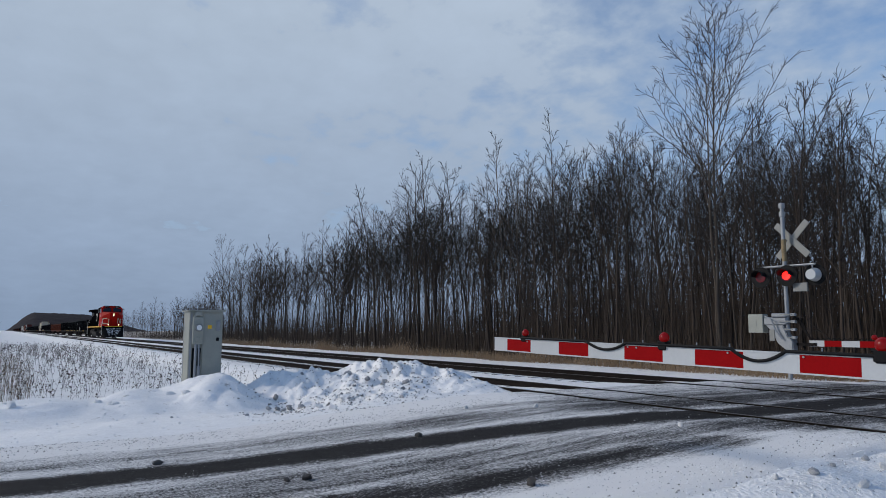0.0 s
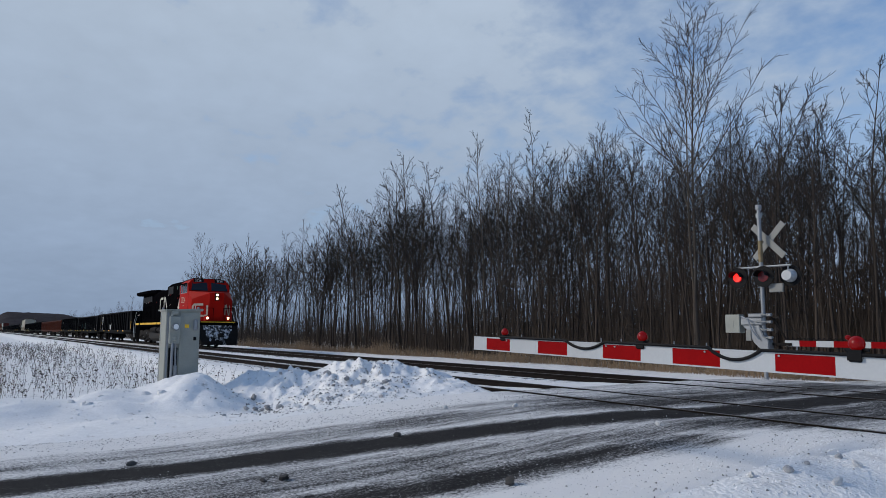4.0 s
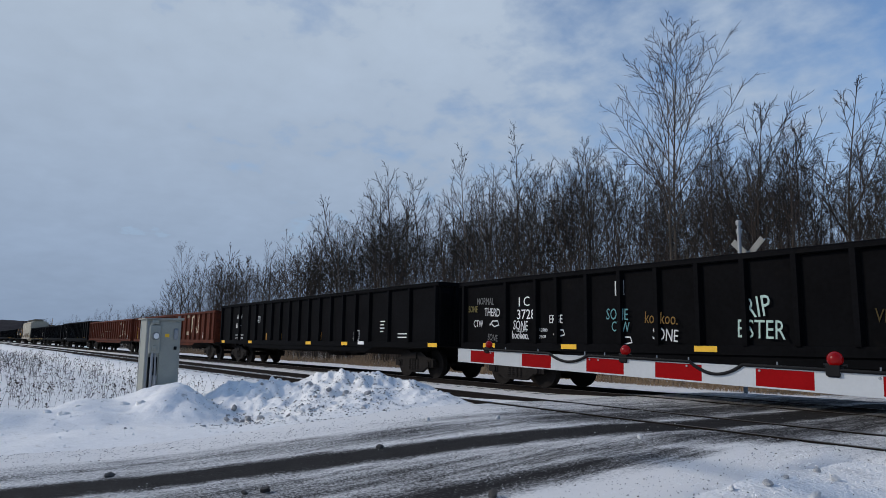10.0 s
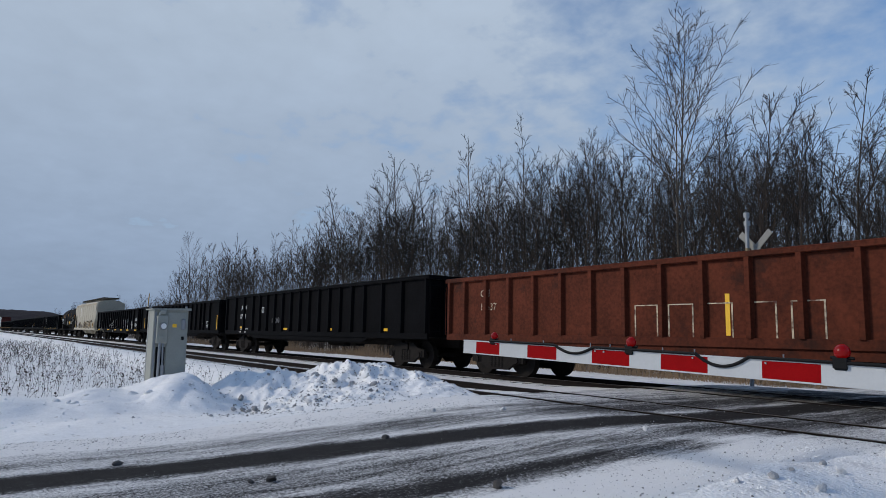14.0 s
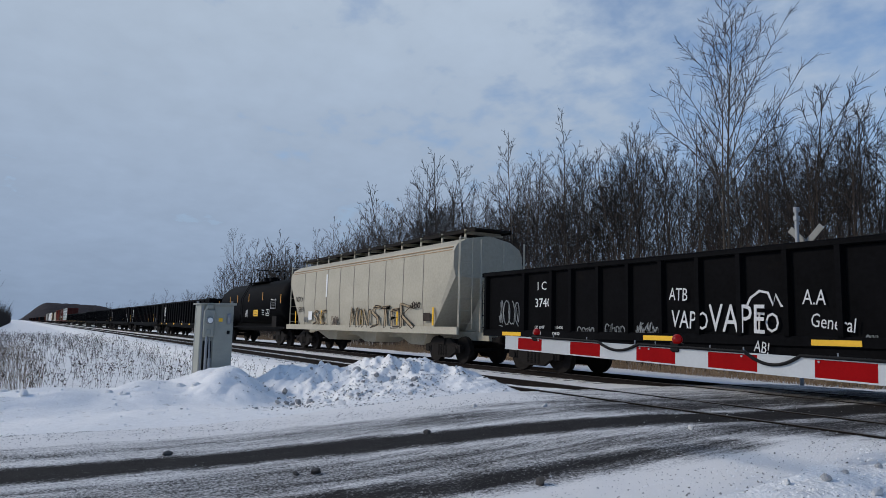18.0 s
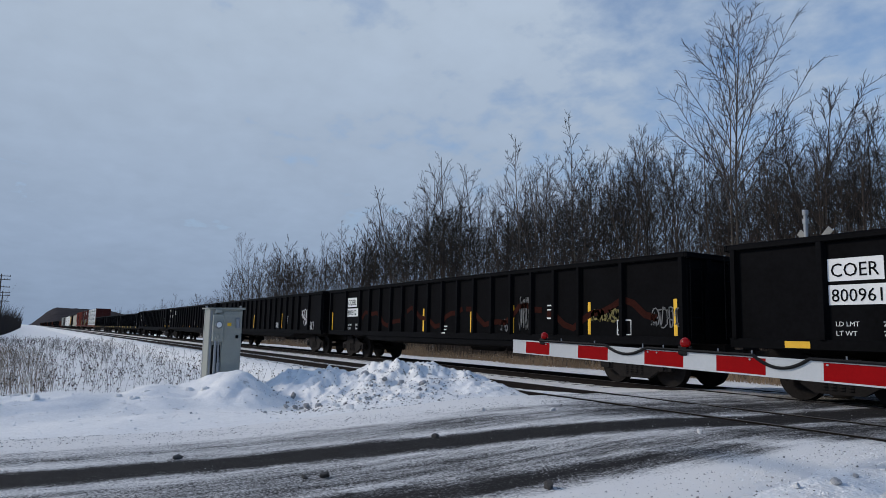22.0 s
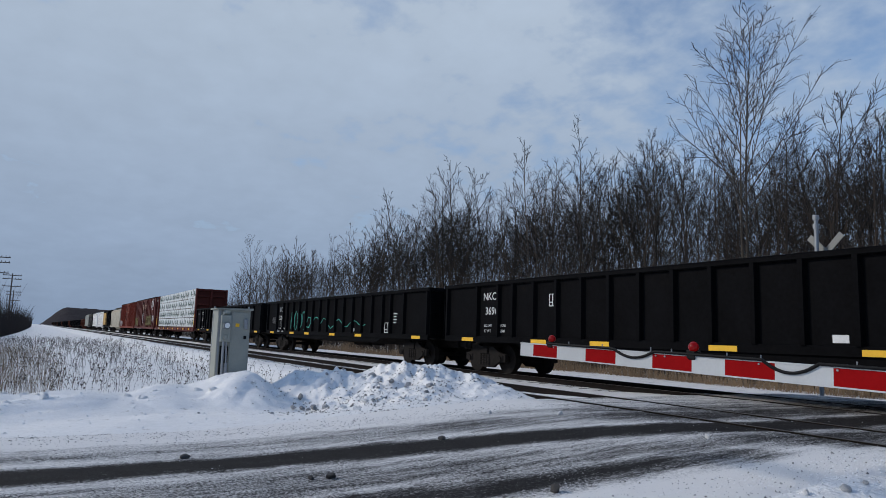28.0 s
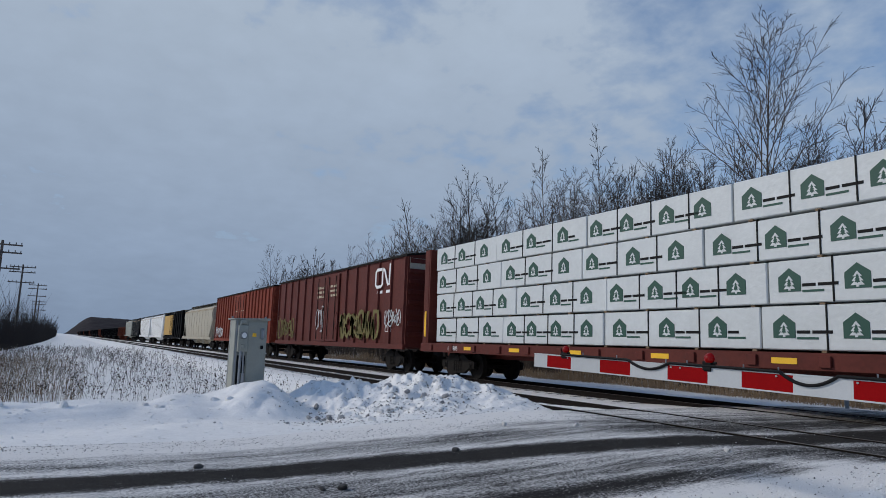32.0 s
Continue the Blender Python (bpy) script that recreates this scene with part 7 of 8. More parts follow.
def gate_arm():
    g = thing("crossing_gate", "lowered red and white striped crossing gate arm with red lamps", "crossing gate")
    along, drop = Vector((0.9982, 0.0538, 0)), -0.0258
    g.matrix_basis = pose(-6.212, 4.781, 1.012, 0, 0, math.degrees(math.atan2(0.0538, 0.9982))) @ pose(0, 0, 0, 0, math.degrees(math.atan(-drop)), 0)

    def half(l):
        return 0.069 + 0.0008 * l
    edges = [0.0, 0.22, 0.60, 1.02, 1.42, 1.86, 2.28, 2.60, 3.03, 3.47, 3.89] + [3.89 + 0.43 * i for i in range(1, 7)]
    for i, (a, b) in enumerate(zip(edges, edges[1:])):
        bm = B()
        loft(bm, [(a, [(-0.026, -half(a)), (-0.026, half(a)), (0.026, half(a)), (0.026, -half(a))]), (b, [(-0.026, -half(b)), (-0.026, half(b)), (0.026, half(b)), (0.026, -half(b))])])
        part("red_stripe" if i % 2 else "white_stripe", bm, GATERED if i % 2 else ALUMINIUM, g)
    for k in (-1, 1):
        bm = B()
        loft(bm, [(0.0, [(-0.030, k * half(0) - 0.006), (-0.030, k * half(0) + 0.006), (0.030, k * half(0) + 0.006), (0.030, k * half(0) - 0.006)]), (edges[-1], [(-0.030, k * half(edges[-1]) - 0.006), (-0.030, k * half(edges[-1]) + 0.006), (0.030, k * half(edges[-1]) + 0.006), (0.030, k * half(edges[-1]) - 0.006)])])
        part("edge_trim", bm, ALUMINIUM, g)
    for l, r in ((0.49, 0.040), (2.28, 0.046), (4.02, 0.052)):
        lamp_ball(g, l, 0, half(l) + r * 1.7, r)
    # cable along the top, sagging between its clips
    pts = []
    for i in range(160):
        l = 0.45 + i * 0.037
        sag = 0.0
        for c, w, d in ((1.64, 0.24, 0.07), (3.15, 0.22, 0.085), (4.9, 0.24, 0.09)):
            sag = max(sag, d * max(0.0, 1 - ((l - c) / w) ** 2))
        pts.append((l, -0.034, half(l) + 0.014 - sag))
    bm = B()
    tube(bm, pts, 0.014, 6)
    part("lamp_cable", bm, RUBBER, g, "black sagging lamp cable")
    for l in (0.75, 1.22, 1.82, 2.05, 2.6, 2.9, 3.62, 4.3, 4.6):
        bm = B()
        tube(bm, [(l, 0, half(l)), (l, 0, half(l) + 0.05)], 0.006, 5)
        box(bm, l - 0.02, l + 0.02, -0.03, 0.03, half(l), half(l) + 0.012)
        part("cable_clip", bm, STEEL, g)
    for l in (0.55, 1.5, 1.9, 2.0, 2.9, 3.5, 4.3):
        bm = B()
        tube(bm, [(l, -0.026, half(l) * 0.7), (l, -0.033, half(l) * 0.7)], 0.009, 6)
        part("rivet", bm, STEEL, g)
    # pivot and post beside the road
    bm = B()
    box(bm, 6.4, 7.5, -0.12, 0.16, -0.22, 0.22, 0.03)
    part("pivot_casting", bm, STEEL, g)
    bm = B()
    tube(bm, [(7.2, 0.2, -1.75), (7.2, 0.2, 3.4)], 0.06, 10)
    part("post", bm, STEEL, g)


ARMLAMP = glow("red_arm_lamp", (0.13, 0.001, 0.001), 0.55)
ARMLAMP.node_tree.nodes["Principled BSDF"].inputs["Roughness"].default_value = 0.3
ARMLAMP.node_tree.nodes["Principled BSDF"].inputs["Specular IOR Level"].default_value = 0.25
gate_arm()


# ---- crossing signal beyond the tracks ----
FLASH = []


def crossing_signal():
    g = thing("crossing_signal", "galvanised crossing signal mast with crossbuck, red flashers and gate mechanism", "crossing signal")
    g.matrix_basis = pose(-10.6, 18.5, -0.35, 0, 0.3, 0)
    bm = B()
    tube(bm, [(0, 0, 0), (0, 0, 4.9)], 0.058, 12)
    part("mast", bm, STEEL, g)
    bm = B()
    tube(bm, [(0, 0, 3.55), (0, 0, 4.18)], 0.064, 12)
    part("mast_sleeve", bm, RUSTSTAIN, g, "rust-stained mast sleeve")
    bm = B()
    tube(bm, [(0, 0, 4.85), (0, 0, 4.98)], 0.085, 12)
    tube(bm, [(0, 0, 4.98), (0, 0, 5.10)], 0.05, 12)
    tube(bm, [(0, 0, 5.10), (0, 0, 5.23)], 0.085, 12)
    part("bell", bm, STEEL, g, "grey cap bell")
    for a in (45, -45):
        bm = B()
        box(bm, -0.68, 0.68, -0.012, 0.012, -0.095, 0.095, 0.004)
        o = part("crossbuck_blade", bm, ALUMBACK, g, "dull grey back of a crossbuck blade")
        o.matrix_basis = pose(0.13, 0.20 if a > 0 else 0.225, 4.18, 0, 0, -6) @ pose(0, 0, 0, 0, a, 0)
    bm = B()
    tube(bm, [(-0.75, 0, 3.42), (0.85, 0, 3.42)], 0.028, 8)
    part("lamp_arm", bm, STEEL, g)
    for x, facing, lit in ((-0.66, -1, "L"), (0.12, -1, "R"), (0.78, 1, "")):
        bm = B()
        tube(bm, [(x, facing * 0.10, 3.13), (x, facing * 0.13, 3.13)], 0.30, 28)
        disc = part("background_disc", bm, RUBBER, g, "round black background disc")
        bm = B()
        tube(bm, [(x, -facing * 0.12, 3.13), (x, facing * 0.10, 3.13)], 0.14 if facing > 0 else 0.17, 18, 0.19)
        part("lamp_housing", bm, ALUMINIUM if facing > 0 else RUBBER, disc)
        bm = B()
        n = 14
        ring0 = [(x + 0.175 * math.cos(math.pi * i / n), 3.13 + 0.175 * math.sin(math.pi * i / n)) for i in range(n + 1)]
        for p, q in zip(ring0, ring0[1:]):
            vs = [bm.verts.new((p[0], facing * 0.13, p[1])), bm.verts.new((q[0], facing * 0.13, q[1])), bm.verts.new((q[0], facing * 0.36, q[1] + 0.02)), bm.verts.new((p[0], facing * 0.36, p[1] + 0.02))]
            bm.faces.new(vs)
        bmesh.ops.remove_doubles(bm, verts=bm.verts, dist=0.001)
        bmesh.ops.recalc_face_normals(bm, faces=bm.faces)
        bmesh.ops.solidify(bm, geom=list(bm.faces), thickness=0.012)
        part("lamp_hood", bm, RUBBER, disc)
        bm = B()
        tube(bm, [(x, facing * 0.125, 3.13), (x, facing * 0.145, 3.13)], 0.152, 24)
        part("lens", bm, LENS, disc)
        if lit:
            bm = B()
            tube(bm, [(0, -0.008, 0), (0, 0.008, 0)], 0.115, 24)
            o = part("glowing_filament_disc", bm, LIT, disc, "glowing red flasher")
            o.matrix_basis = pose(x, -0.165, 3.13)
            FLASH.append((o, x, lit))
        bm = B()
        tube(bm, [(x, 0, 3.42), (x, 0, 3.28)], 0.02, 6)
        part("drop_bracket", bm, STEEL, disc)
    bm = B()
    box(bm, 0.22, 0.62, -0.03, 0.05, 2.68, 2.92, 0.01)
    part("sign_back", bm, ALUMBACK, g)
    # gate mechanism
    bm = B()
    box(bm, -1.12, -0.66, -0.14, 0.14, 1.52, 2.06, 0.015)
    box(bm, -0.92, -0.86, -0.15, -0.14, 1.72, 1.92)
    part("junction_box", bm, CABINET, g)
    bm = B()
    box(bm, -0.66, 0.02, -0.11, 0.11, 1.74, 1.97, 0.03)
    box(bm, -0.40, 0.02, -0.14, 0.14, 1.97, 2.08, 0.02)
    part("mechanism_case", bm, STEEL, g, "cast grey gate mechanism case")
    bm = B()
    prism(bm, [(-0.58, 1.74), (-0.42, 1.60), (-0.24, 1.24), (-0.02, 1.06), (0.20, 1.02), (0.20, 1.30), (0.06, 1.42), (-0.06, 1.74)], "y", -0.15, 0.12)
    bmesh.ops.bevel(bm, geom=list(bm.edges), offset=0.02, segments=2, affect="EDGES")
    part("cast_bracket", bm, STEEL, g, "curved cast bracket of the gate mechanism")
    bm = B()
    box(bm, -0.46, -0.30, -0.17, -0.15, 1.30, 1.62, 0.01)
    part("counterweight_plate", bm, ALUMBACK, g)
    for z in (1.40, 1.62, 1.84, 2.04):
        bm = B()
        tube(bm, [(0, 0, z - 0.035), (0, 0, z + 0.035)], 0.125, 14)
        box(bm, 0.10, 0.24, -0.05, 0.05, z - 0.04, z + 0.04, 0.01)
        part("mast_clamp", bm, STEEL, g)
        for y1 in (-0.13, 0.13):
            bm = B()
            tube(bm, [(-0.16, y1, z), (0.20, y1, z)], 0.014, 6)
            part("clamp_bolt", bm, ALUMBACK, g)
    bm = B()
    tube(bm, [(-0.55, -0.22, 2.0), (-0.35, -0.24, 1.92), (-0.22, -0.24, 1.6), (-0.05, -0.22, 1.35)], 0.022, 6)
    part("conduit", bm, STEEL, g)
    bm = B()
    for p in ((0.1, 2.1), (0.25, 1.95)):
        tube(bm, [(p[0], 0.1, p[1]), (0.62, 0.1, 1.28)], 0.02, 6)
    box(bm, 0.05, 0.75, 0.04, 0.16, 1.18, 1.26)
    part("arm_support", bm, UNDER, g)
    # its own arm across the far lane
    edges = [0.55, 0.95] + [0.95 + 0.45 * i for i in range(1, 12)]
    for i, (a, b) in enumerate(zip(edges, edges[1:])):
        bm = B()
        box(bm, a, b, 0.06, 0.11, 1.17, 1.33)
        part("red_stripe" if i % 2 else "white_stripe", bm, GATERED if i % 2 else ALUMINIUM, g)
    for l in (2.2, 3.7, 5.4):
        bm = B()
        bmesh.ops.create_uvsphere(bm, u_segments=12, v_segments=8, radius=0.07)
        bmesh.ops.translate(bm, verts=bm.verts, vec=(l, 0.085, 1.43))
        part("arm_lamp", bm, ARMLAMP, g, "small red arm lamp")
    bm = B()
    tube(bm, [(0.6 + 0.02 * i, 0.085, 1.37 + 0.03 * math.sin(i * 0.9)) for i in range(110)], 0.012, 5)
    part("lamp_cable", bm, RUBBER, g)
    bm = B()
    box(bm, -0.35, 0.35, -0.35, 0.35, -0.05, 0.12, 0.03)
    part("footing", bm, CABINET, g)


RUSTSTAIN = material("rust_stained_sleeve", (0.22, 0.16, 0.08), 0.7, vary=0.4, scale=8, bump=0.2)
ALUMBACK = material("dull_aluminium_back", (0.22, 0.22, 0.205), 0.6, 0.1, vary=0.1, scale=4, bump=0.05)
crossing_signal()


# ---- grey equipment cabinet ----
def equipment_cabinet():
    g = thing("equipment_cabinet", "grey steel signal cabinet with electricity meter, half buried in snow", "cabinet")
    g.matrix_basis = pose(-16.2, 3.89, -0.47, 0, -1.2, 0) @ Matrix.Diagonal((0.95, 0.90, 1, 1))
    bm = B()
    box(bm, -0.30, 0.30, -0.43, 0.40, 0, 2.06, 0.012)
    part("body", bm, CABINET, g)
    bm = B()
    loft(bm, [(-0.36, [(-0.48, 2.06), (-0.48, 2.09), (0.45, 2.12), (0.45, 2.06)]), (0.36, [(-0.48, 2.05), (-0.48, 2.07), (0.45, 2.10), (0.45, 2.05)])])
    part("roof", bm, CABINET, g)
    for x in (-0.3, 0.3):
        bm = B()
        tube(bm, [(x, -0.38 + 0.72 * (x > 0), 2.1), (x, -0.38 + 0.72 * (x > 0), 2.14)], 0.03, 8)
        part("lifting_eye", bm, STEEL, g)
    bm = B()
    box(bm, 0.30, 0.312, -0.40, -0.36, 0.1, 2.0)
    part("corner_seam", bm, STEEL, g)
    bm = B()
    box(bm, 0.302, 0.316, -0.10, 0.37, 0.35, 2.0, 0.004)
    d = part("door", bm, CABINET, g)
    bm = B()
    box(bm, 0.316, 0.38, 0.22, 0.33, 1.60, 1.86, 0.03)
    part("handle_cover", bm, STEEL, d, "pale domed handle cover")
    bm = B()
    box(bm, 0.316, 0.35, 0.24, 0.31, 1.38, 1.46, 0.01)
    part("padlock", bm, RUBBER, d)
    bm = B()
    box(bm, 0.316, 0.319, 0.02, 0.12, 1.66, 1.74)
    part("yellow_sticker", bm, YELLOW, d)
    bm = B()
    box(bm, 0.30, 0.40, -0.36, -0.10, 1.30, 1.92, 0.015)
    m = part("meter_box", bm, CABINET, g)
    bm = B()
    tube(bm, [(0.40, -0.23, 1.68), (0.50, -0.23, 1.68)], 0.088, 20)
    part("meter_glass", bm, METERGLASS, m, "round glass electricity meter")
    bm = B()
    tube(bm, [(0.502, -0.23, 1.68), (0.506, -0.23, 1.68)], 0.062, 20)
    part("meter_dial", bm, WHITE, m)
    bm = B()
    box(bm, 0.40, 0.44, -0.29, -0.19, 1.37, 1.47, 0.01)
    part("seal_box", bm, CABINET, m)
    bm = B()
    box(bm, 0.30, 0.40, -0.30, -0.16, 1.95, 2.04, 0.01)
    tube(bm, [(0.36, -0.30, 1.92), (0.36, -0.30, 2.0)], 0.03, 8)
    part("junction_box", bm, CABINET, g)
    bm = B()
    tube(bm, [(0.37, -0.27, 0.2), (0.37, -0.27, 1.32)], 0.035, 10)
    tube(bm, [(0.37, -0.18, 0.2), (0.37, -0.18, 0.82)], 0.048, 10)
    tube(bm, [(0.37, -0.18, 0.82), (0.37, -0.20, 1.32)], 0.025, 8)
    part("conduit", bm, STEEL, g)
    # raised black panel stands in for the shade inside the cable slot
    bm = B()
    box(bm, 0.302, 0.33, -0.34, -0.13, 0.55, 1.22)
    part("cable_recess", bm, RUBBER, g)
    bm = B()
    box(bm, -0.22, -0.18, -0.436, -0.43, 0.1, 2.0)
    part("side_seam", bm, STEEL, g)


METERGLASS = material("meter_glass", (0.20, 0.21, 0.21), 0.1, vary=0.1, bump=0, spec=0.8)
equipment_cabinet()


# ---- telegraph poles ----
def telegraph_pole(x, y, height):
    g = thing("telegraph_pole", "dark weathered telegraph pole with three crossarms", "utility pole", "telegraph poles along the railway")
    g.matrix_basis = pose(x, y, -0.6, 0, random.Random(int(-x)).uniform(-1, 1), random.Random(int(-x)).uniform(-6, 6))
    bm = B()
    tube(bm, [(0, 0, 0), (0, 0, height + 0.6)], 0.16, 9, 0.10)
    part("pole", bm, POLE, g)
    for k, z in enumerate((0.35, 1.0, 2.3)):
        bm = B()
        box(bm, -0.06, 0.06, -1.45, 1.45, height + 0.6 - z - 0.06, height + 0.6 - z + 0.06)
        a = part("crossarm", bm, POLE, g)
        for y1 in (-1.35, -0.95, -0.5, 0.5, 0.95, 1.35):
            bm = B()
            tube(bm, [(0, y1, height + 0.66 - z), (0, y1, height + 0.84 - z)], 0.035, 6)
            part("insulator", bm, POLE, a)
    return g


for x, y, hgt in ((-65, -5.0, 8.5), (-100, -5.2, 9.6), (-142, -4.7, 9.9), (-182, -5.4, 8.5)):
    telegraph_pole(x, y, hgt)


# ---- brush, grass and weeds ----
def bristles(name, label, spots, mat, category):
    """Many thin upright stems; spots give x, y, z, height, lean x, lean y, thickness, head size."""
    vs, fs = [], []
    zs = ground_z(np.array([s[0] for s in spots]), np.array([s[1] for s in spots]))
    for (x, y, z, hgt, lx, ly, w, head), z in zip(spots, zs.tolist()):
        b = len(vs)
        for t in (0.0, 0.55, 1.0):
            ww = w * (1 - 0.75 * t)
            cx, cy, cz = x + lx * t * t * hgt, y + ly * t * t * hgt, z + hgt * t
            vs += [(cx - ww, cy - ww * 0.6, cz), (cx + ww, cy - ww * 0.6, cz), (cx, cy + ww, cz)]
        for r0 in (0, 3):
            for k in range(3):
                fs.append((b + r0 + k, b + r0 + (k + 1) % 3, b + r0 + 3 + (k + 1) % 3, b + r0 + 3 + k))
        if head:
            c = len(vs)
            tx, ty, tz = x + lx * hgt, y + ly * hgt, z + hgt
            vs += [(tx - head, ty, tz), (tx + head, ty, tz), (tx, ty - head, tz), (tx, ty + head, tz), (tx, ty, tz + head * 1.3), (tx, ty, tz - head)]
            fs += [(c, c + 2, c + 4), (c + 2, c + 1, c + 4), (c + 1, c + 3, c + 4), (c + 3, c, c + 4), (c + 2, c, c + 5), (c + 1, c + 2, c + 5), (c + 3, c + 1, c + 5), (c, c + 3, c + 5)]
    return tagged(raw(name, vs, fs, mat), label, category, kind="stuff")


def gz(x, y):
    return float(ground_z(np.array([x]), np.array([y]))[0])


rb = random.Random(17)


def weed_field(name, label, count, mat):
    """Dead weeds: thin stalks with forked side twigs and small seed heads."""
    vs, fs = [], []

    def twig(a, b, r0, r1):
        k = len(vs)
        for p, w in ((a, r0), (b, r1)):
            vs.extend([(p.x - w, p.y - w * 0.6, p.z), (p.x + w, p.y - w * 0.6, p.z), (p.x, p.y + w, p.z)])
        fs.extend([(k, k + 1, k + 4, k + 3), (k + 1, k + 2, k + 5, k + 4), (k + 2, k, k + 3, k + 5)])

    def head(p, w):
        k = len(vs)
        vs.extend([(p.x - w, p.y, p.z), (p.x + w, p.y, p.z), (p.x, p.y - w, p.z), (p.x, p.y + w, p.z), (p.x, p.y, p.z + w), (p.x, p.y, p.z - w)])
        fs.extend([(k, k + 2, k + 4), (k + 2, k + 1, k + 4), (k + 1, k + 3, k + 4), (k + 3, k, k + 4), (k + 2, k, k + 5), (k + 1, k + 2, k + 5), (k + 3, k + 1, k + 5), (k, k + 3, k + 5)])
    stands = [(-16.9 - 60 * rb.random() ** 1.35, rb.uniform(-10, 6.9)) for _ in range(count)]
    floor_z = ground_z(np.array([a for a, _ in stands]), np.array([b for _, b in stands])).tolist()
    for (x, y), foot_z in zip(stands, floor_z):
        if x > -17.2 and y > 2:
            continue
        far = min(1.0, (-16 - x) / 50)
        p = Vector((x, y, foot_z - 0.02))
        tall_ = rb.uniform(0.22, 0.62) * (1.25 if rb.random() < 0.15 else 1.0)
        w = 0.0034 + 0.006 * far
        lean_x, lean_y = rb.gauss(0, 0.22), rb.gauss(0, 0.22)
        mid_ = p + Vector((lean_x * 0.4, lean_y * 0.4, 0.55)) * tall_
        tip = p + Vector((lean_x * 1.4, lean_y * 1.4, 1.0)) * tall_
        twig(p, mid_, w, w * 0.8); twig(mid_, tip, w * 0.8, w * 0.5)
        head(tip, rb.uniform(0.010, 0.028) + 0.008 * far)
        for j in range(rb.choice((1, 3, 4, 6))):
            g = rb.uniform(0.3, 0.95)
            q = p.lerp(mid_, g / 0.55) if g < 0.55 else mid_.lerp(tip, (g - 0.55) / 0.45)
            e = q + Vector((rb.gauss(0, 0.5), rb.gauss(0, 0.5), rb.uniform(0.0, 0.5))) * tall_ * 0.45
            twig(q, e, w * 0.65, w * 0.45)
            if rb.random() < 0.6:
                head(e, rb.uniform(0.008, 0.022) + 0.006 * far)
    return tagged(raw(name, vs, fs, mat), label, "weeds", kind="stuff")


weed_field("field_weeds", "dead brown weed stalks standing in the snowy field", 2600, WEED)

spots_g = []
for _ in range(5200):
    x = -18.6 - 30 * rb.random() ** 1.5
    y = 0.9 - 7 * rb.random() ** 0.8 + 0.35 * math.sin(x * 1.7)
    spots_g.append((x, y, 0, rb.uniform(0.25, 0.85) * (1.0 if y < -0.6 else 0.7), rb.uniform(-0.3, 0.3), rb.uniform(-0.3, 0.3), 0.0045, 0))
bristles("tall_dry_grass", "tall straw-coloured grass standing out of the snow", spots_g, STRAW, "grass")

spots_e = []
for _ in range(14000):
    x = -2 - 118 * rb.random() ** 1.25 + 10
    y = 23.6 + abs(rb.gauss(0, 0.9)) + 0.35 * math.sin(x * 0.5)
    if -11.2 < x < -3.4:
        continue
    spots_e.append((x, y, 0, rb.uniform(0.15, 0.5) + 0.45 * rb.random() * max(0, math.sin(x * 1.3) + math.sin(x * 0.41)), rb.uniform(-0.4, 0.4), rb.uniform(-0.4, 0.4), 0.009, 0))
bristles("verge_grass", "dry tan grass along the edge of the wood", spots_e, STRAW, "grass")

spots_b = []
for i in range(19000):
    near = i % 3 < 2
    x, y = rb.uniform(-52, 14) if near else rb.uniform(-190, -52), 25.0 + 38 * rb.random() ** 1.1
    if -11.5 < x < -3.2 and y < 26:
        continue
    grown = (0.7 + 5.0 * rb.random() ** 2.2) * (1 + 0.3 * math.sin(x * 0.9) * math.sin(x * 0.37 + 1)) + rb.random() ** 1.5 * 7.0 * min(1, (y - 25) / 14)
    spots_b.append((x, y, 0, grown if near else grown * 0.62, rb.uniform(-0.22, 0.22), rb.uniform(-0.2, 0.2), rb.uniform(0.006, 0.016) + 0.0010 * (y - 25), 0))
bristles("undergrowth", "dense thin bare stems filling the wood", spots_b, BARK, "undergrowth")

spots_t = []
for _ in range(9000):
    k = rb.random()
    x = -60 - 330 * k ** 1.6
    y = -2.6 - 2.2 * math.exp((x + 60) / 40) - 9 * rb.random() ** 1.5
    spots_t.append((x, y, 0, (0.8 + 4.6 * rb.random() ** 1.8) * (1 + 0.25 * math.sin(x * 0.3)), rb.uniform(-0.3, 0.3), rb.uniform(-0.3, 0.3), 0.016 + 0.04 * k, 0))
bristles("lineside_thicket", "dark leafless thicket beside the telegraph poles", spots_t, TWIG, "bushes")
for x, y, s in ((-70, -9, 0.5), (-84, -10, 0.55), (-98, -9, 0.5), (-75, -13, 0.6), (-115, -9.5, 0.5)):
    plant(rt.choice(KINDS), x, y, s)

# trees of a shape of their own at the edge of the wood
tall = tree_thing(777, PALEBARK, "tallest pale poplar with a wide open bare crown", height=16.9, lean=0.0, fork=0, limbs=25, twigs=8, first=0.44, wide=1.12, thick=1.45, spray=4, girth=1.15)
tall.matrix_basis = pose(-18.2, 26.6, -0.45, 0, -2.4, 20)
slim = tree_thing(779, PALEBARK, "slender pale poplar beside the tallest one", height=14.2, lean=0.02, limbs=13, twigs=6, first=0.50, wide=0.95, thick=1.7, spray=2)
slim.matrix_basis = pose(-18.7, 26.9, -0.45, 0, -2.5, 60)
fan = tree_thing(781, BARK, "broad bare tree whose limbs fan upward", height=12.0, lean=0.02, fork=0.36, limbs=15, twigs=6, first=0.40, wide=1.45, thick=1.6, spray=3)
fan.matrix_basis = pose(-15.0, 27.0, -0.45, 0, 1, 100)
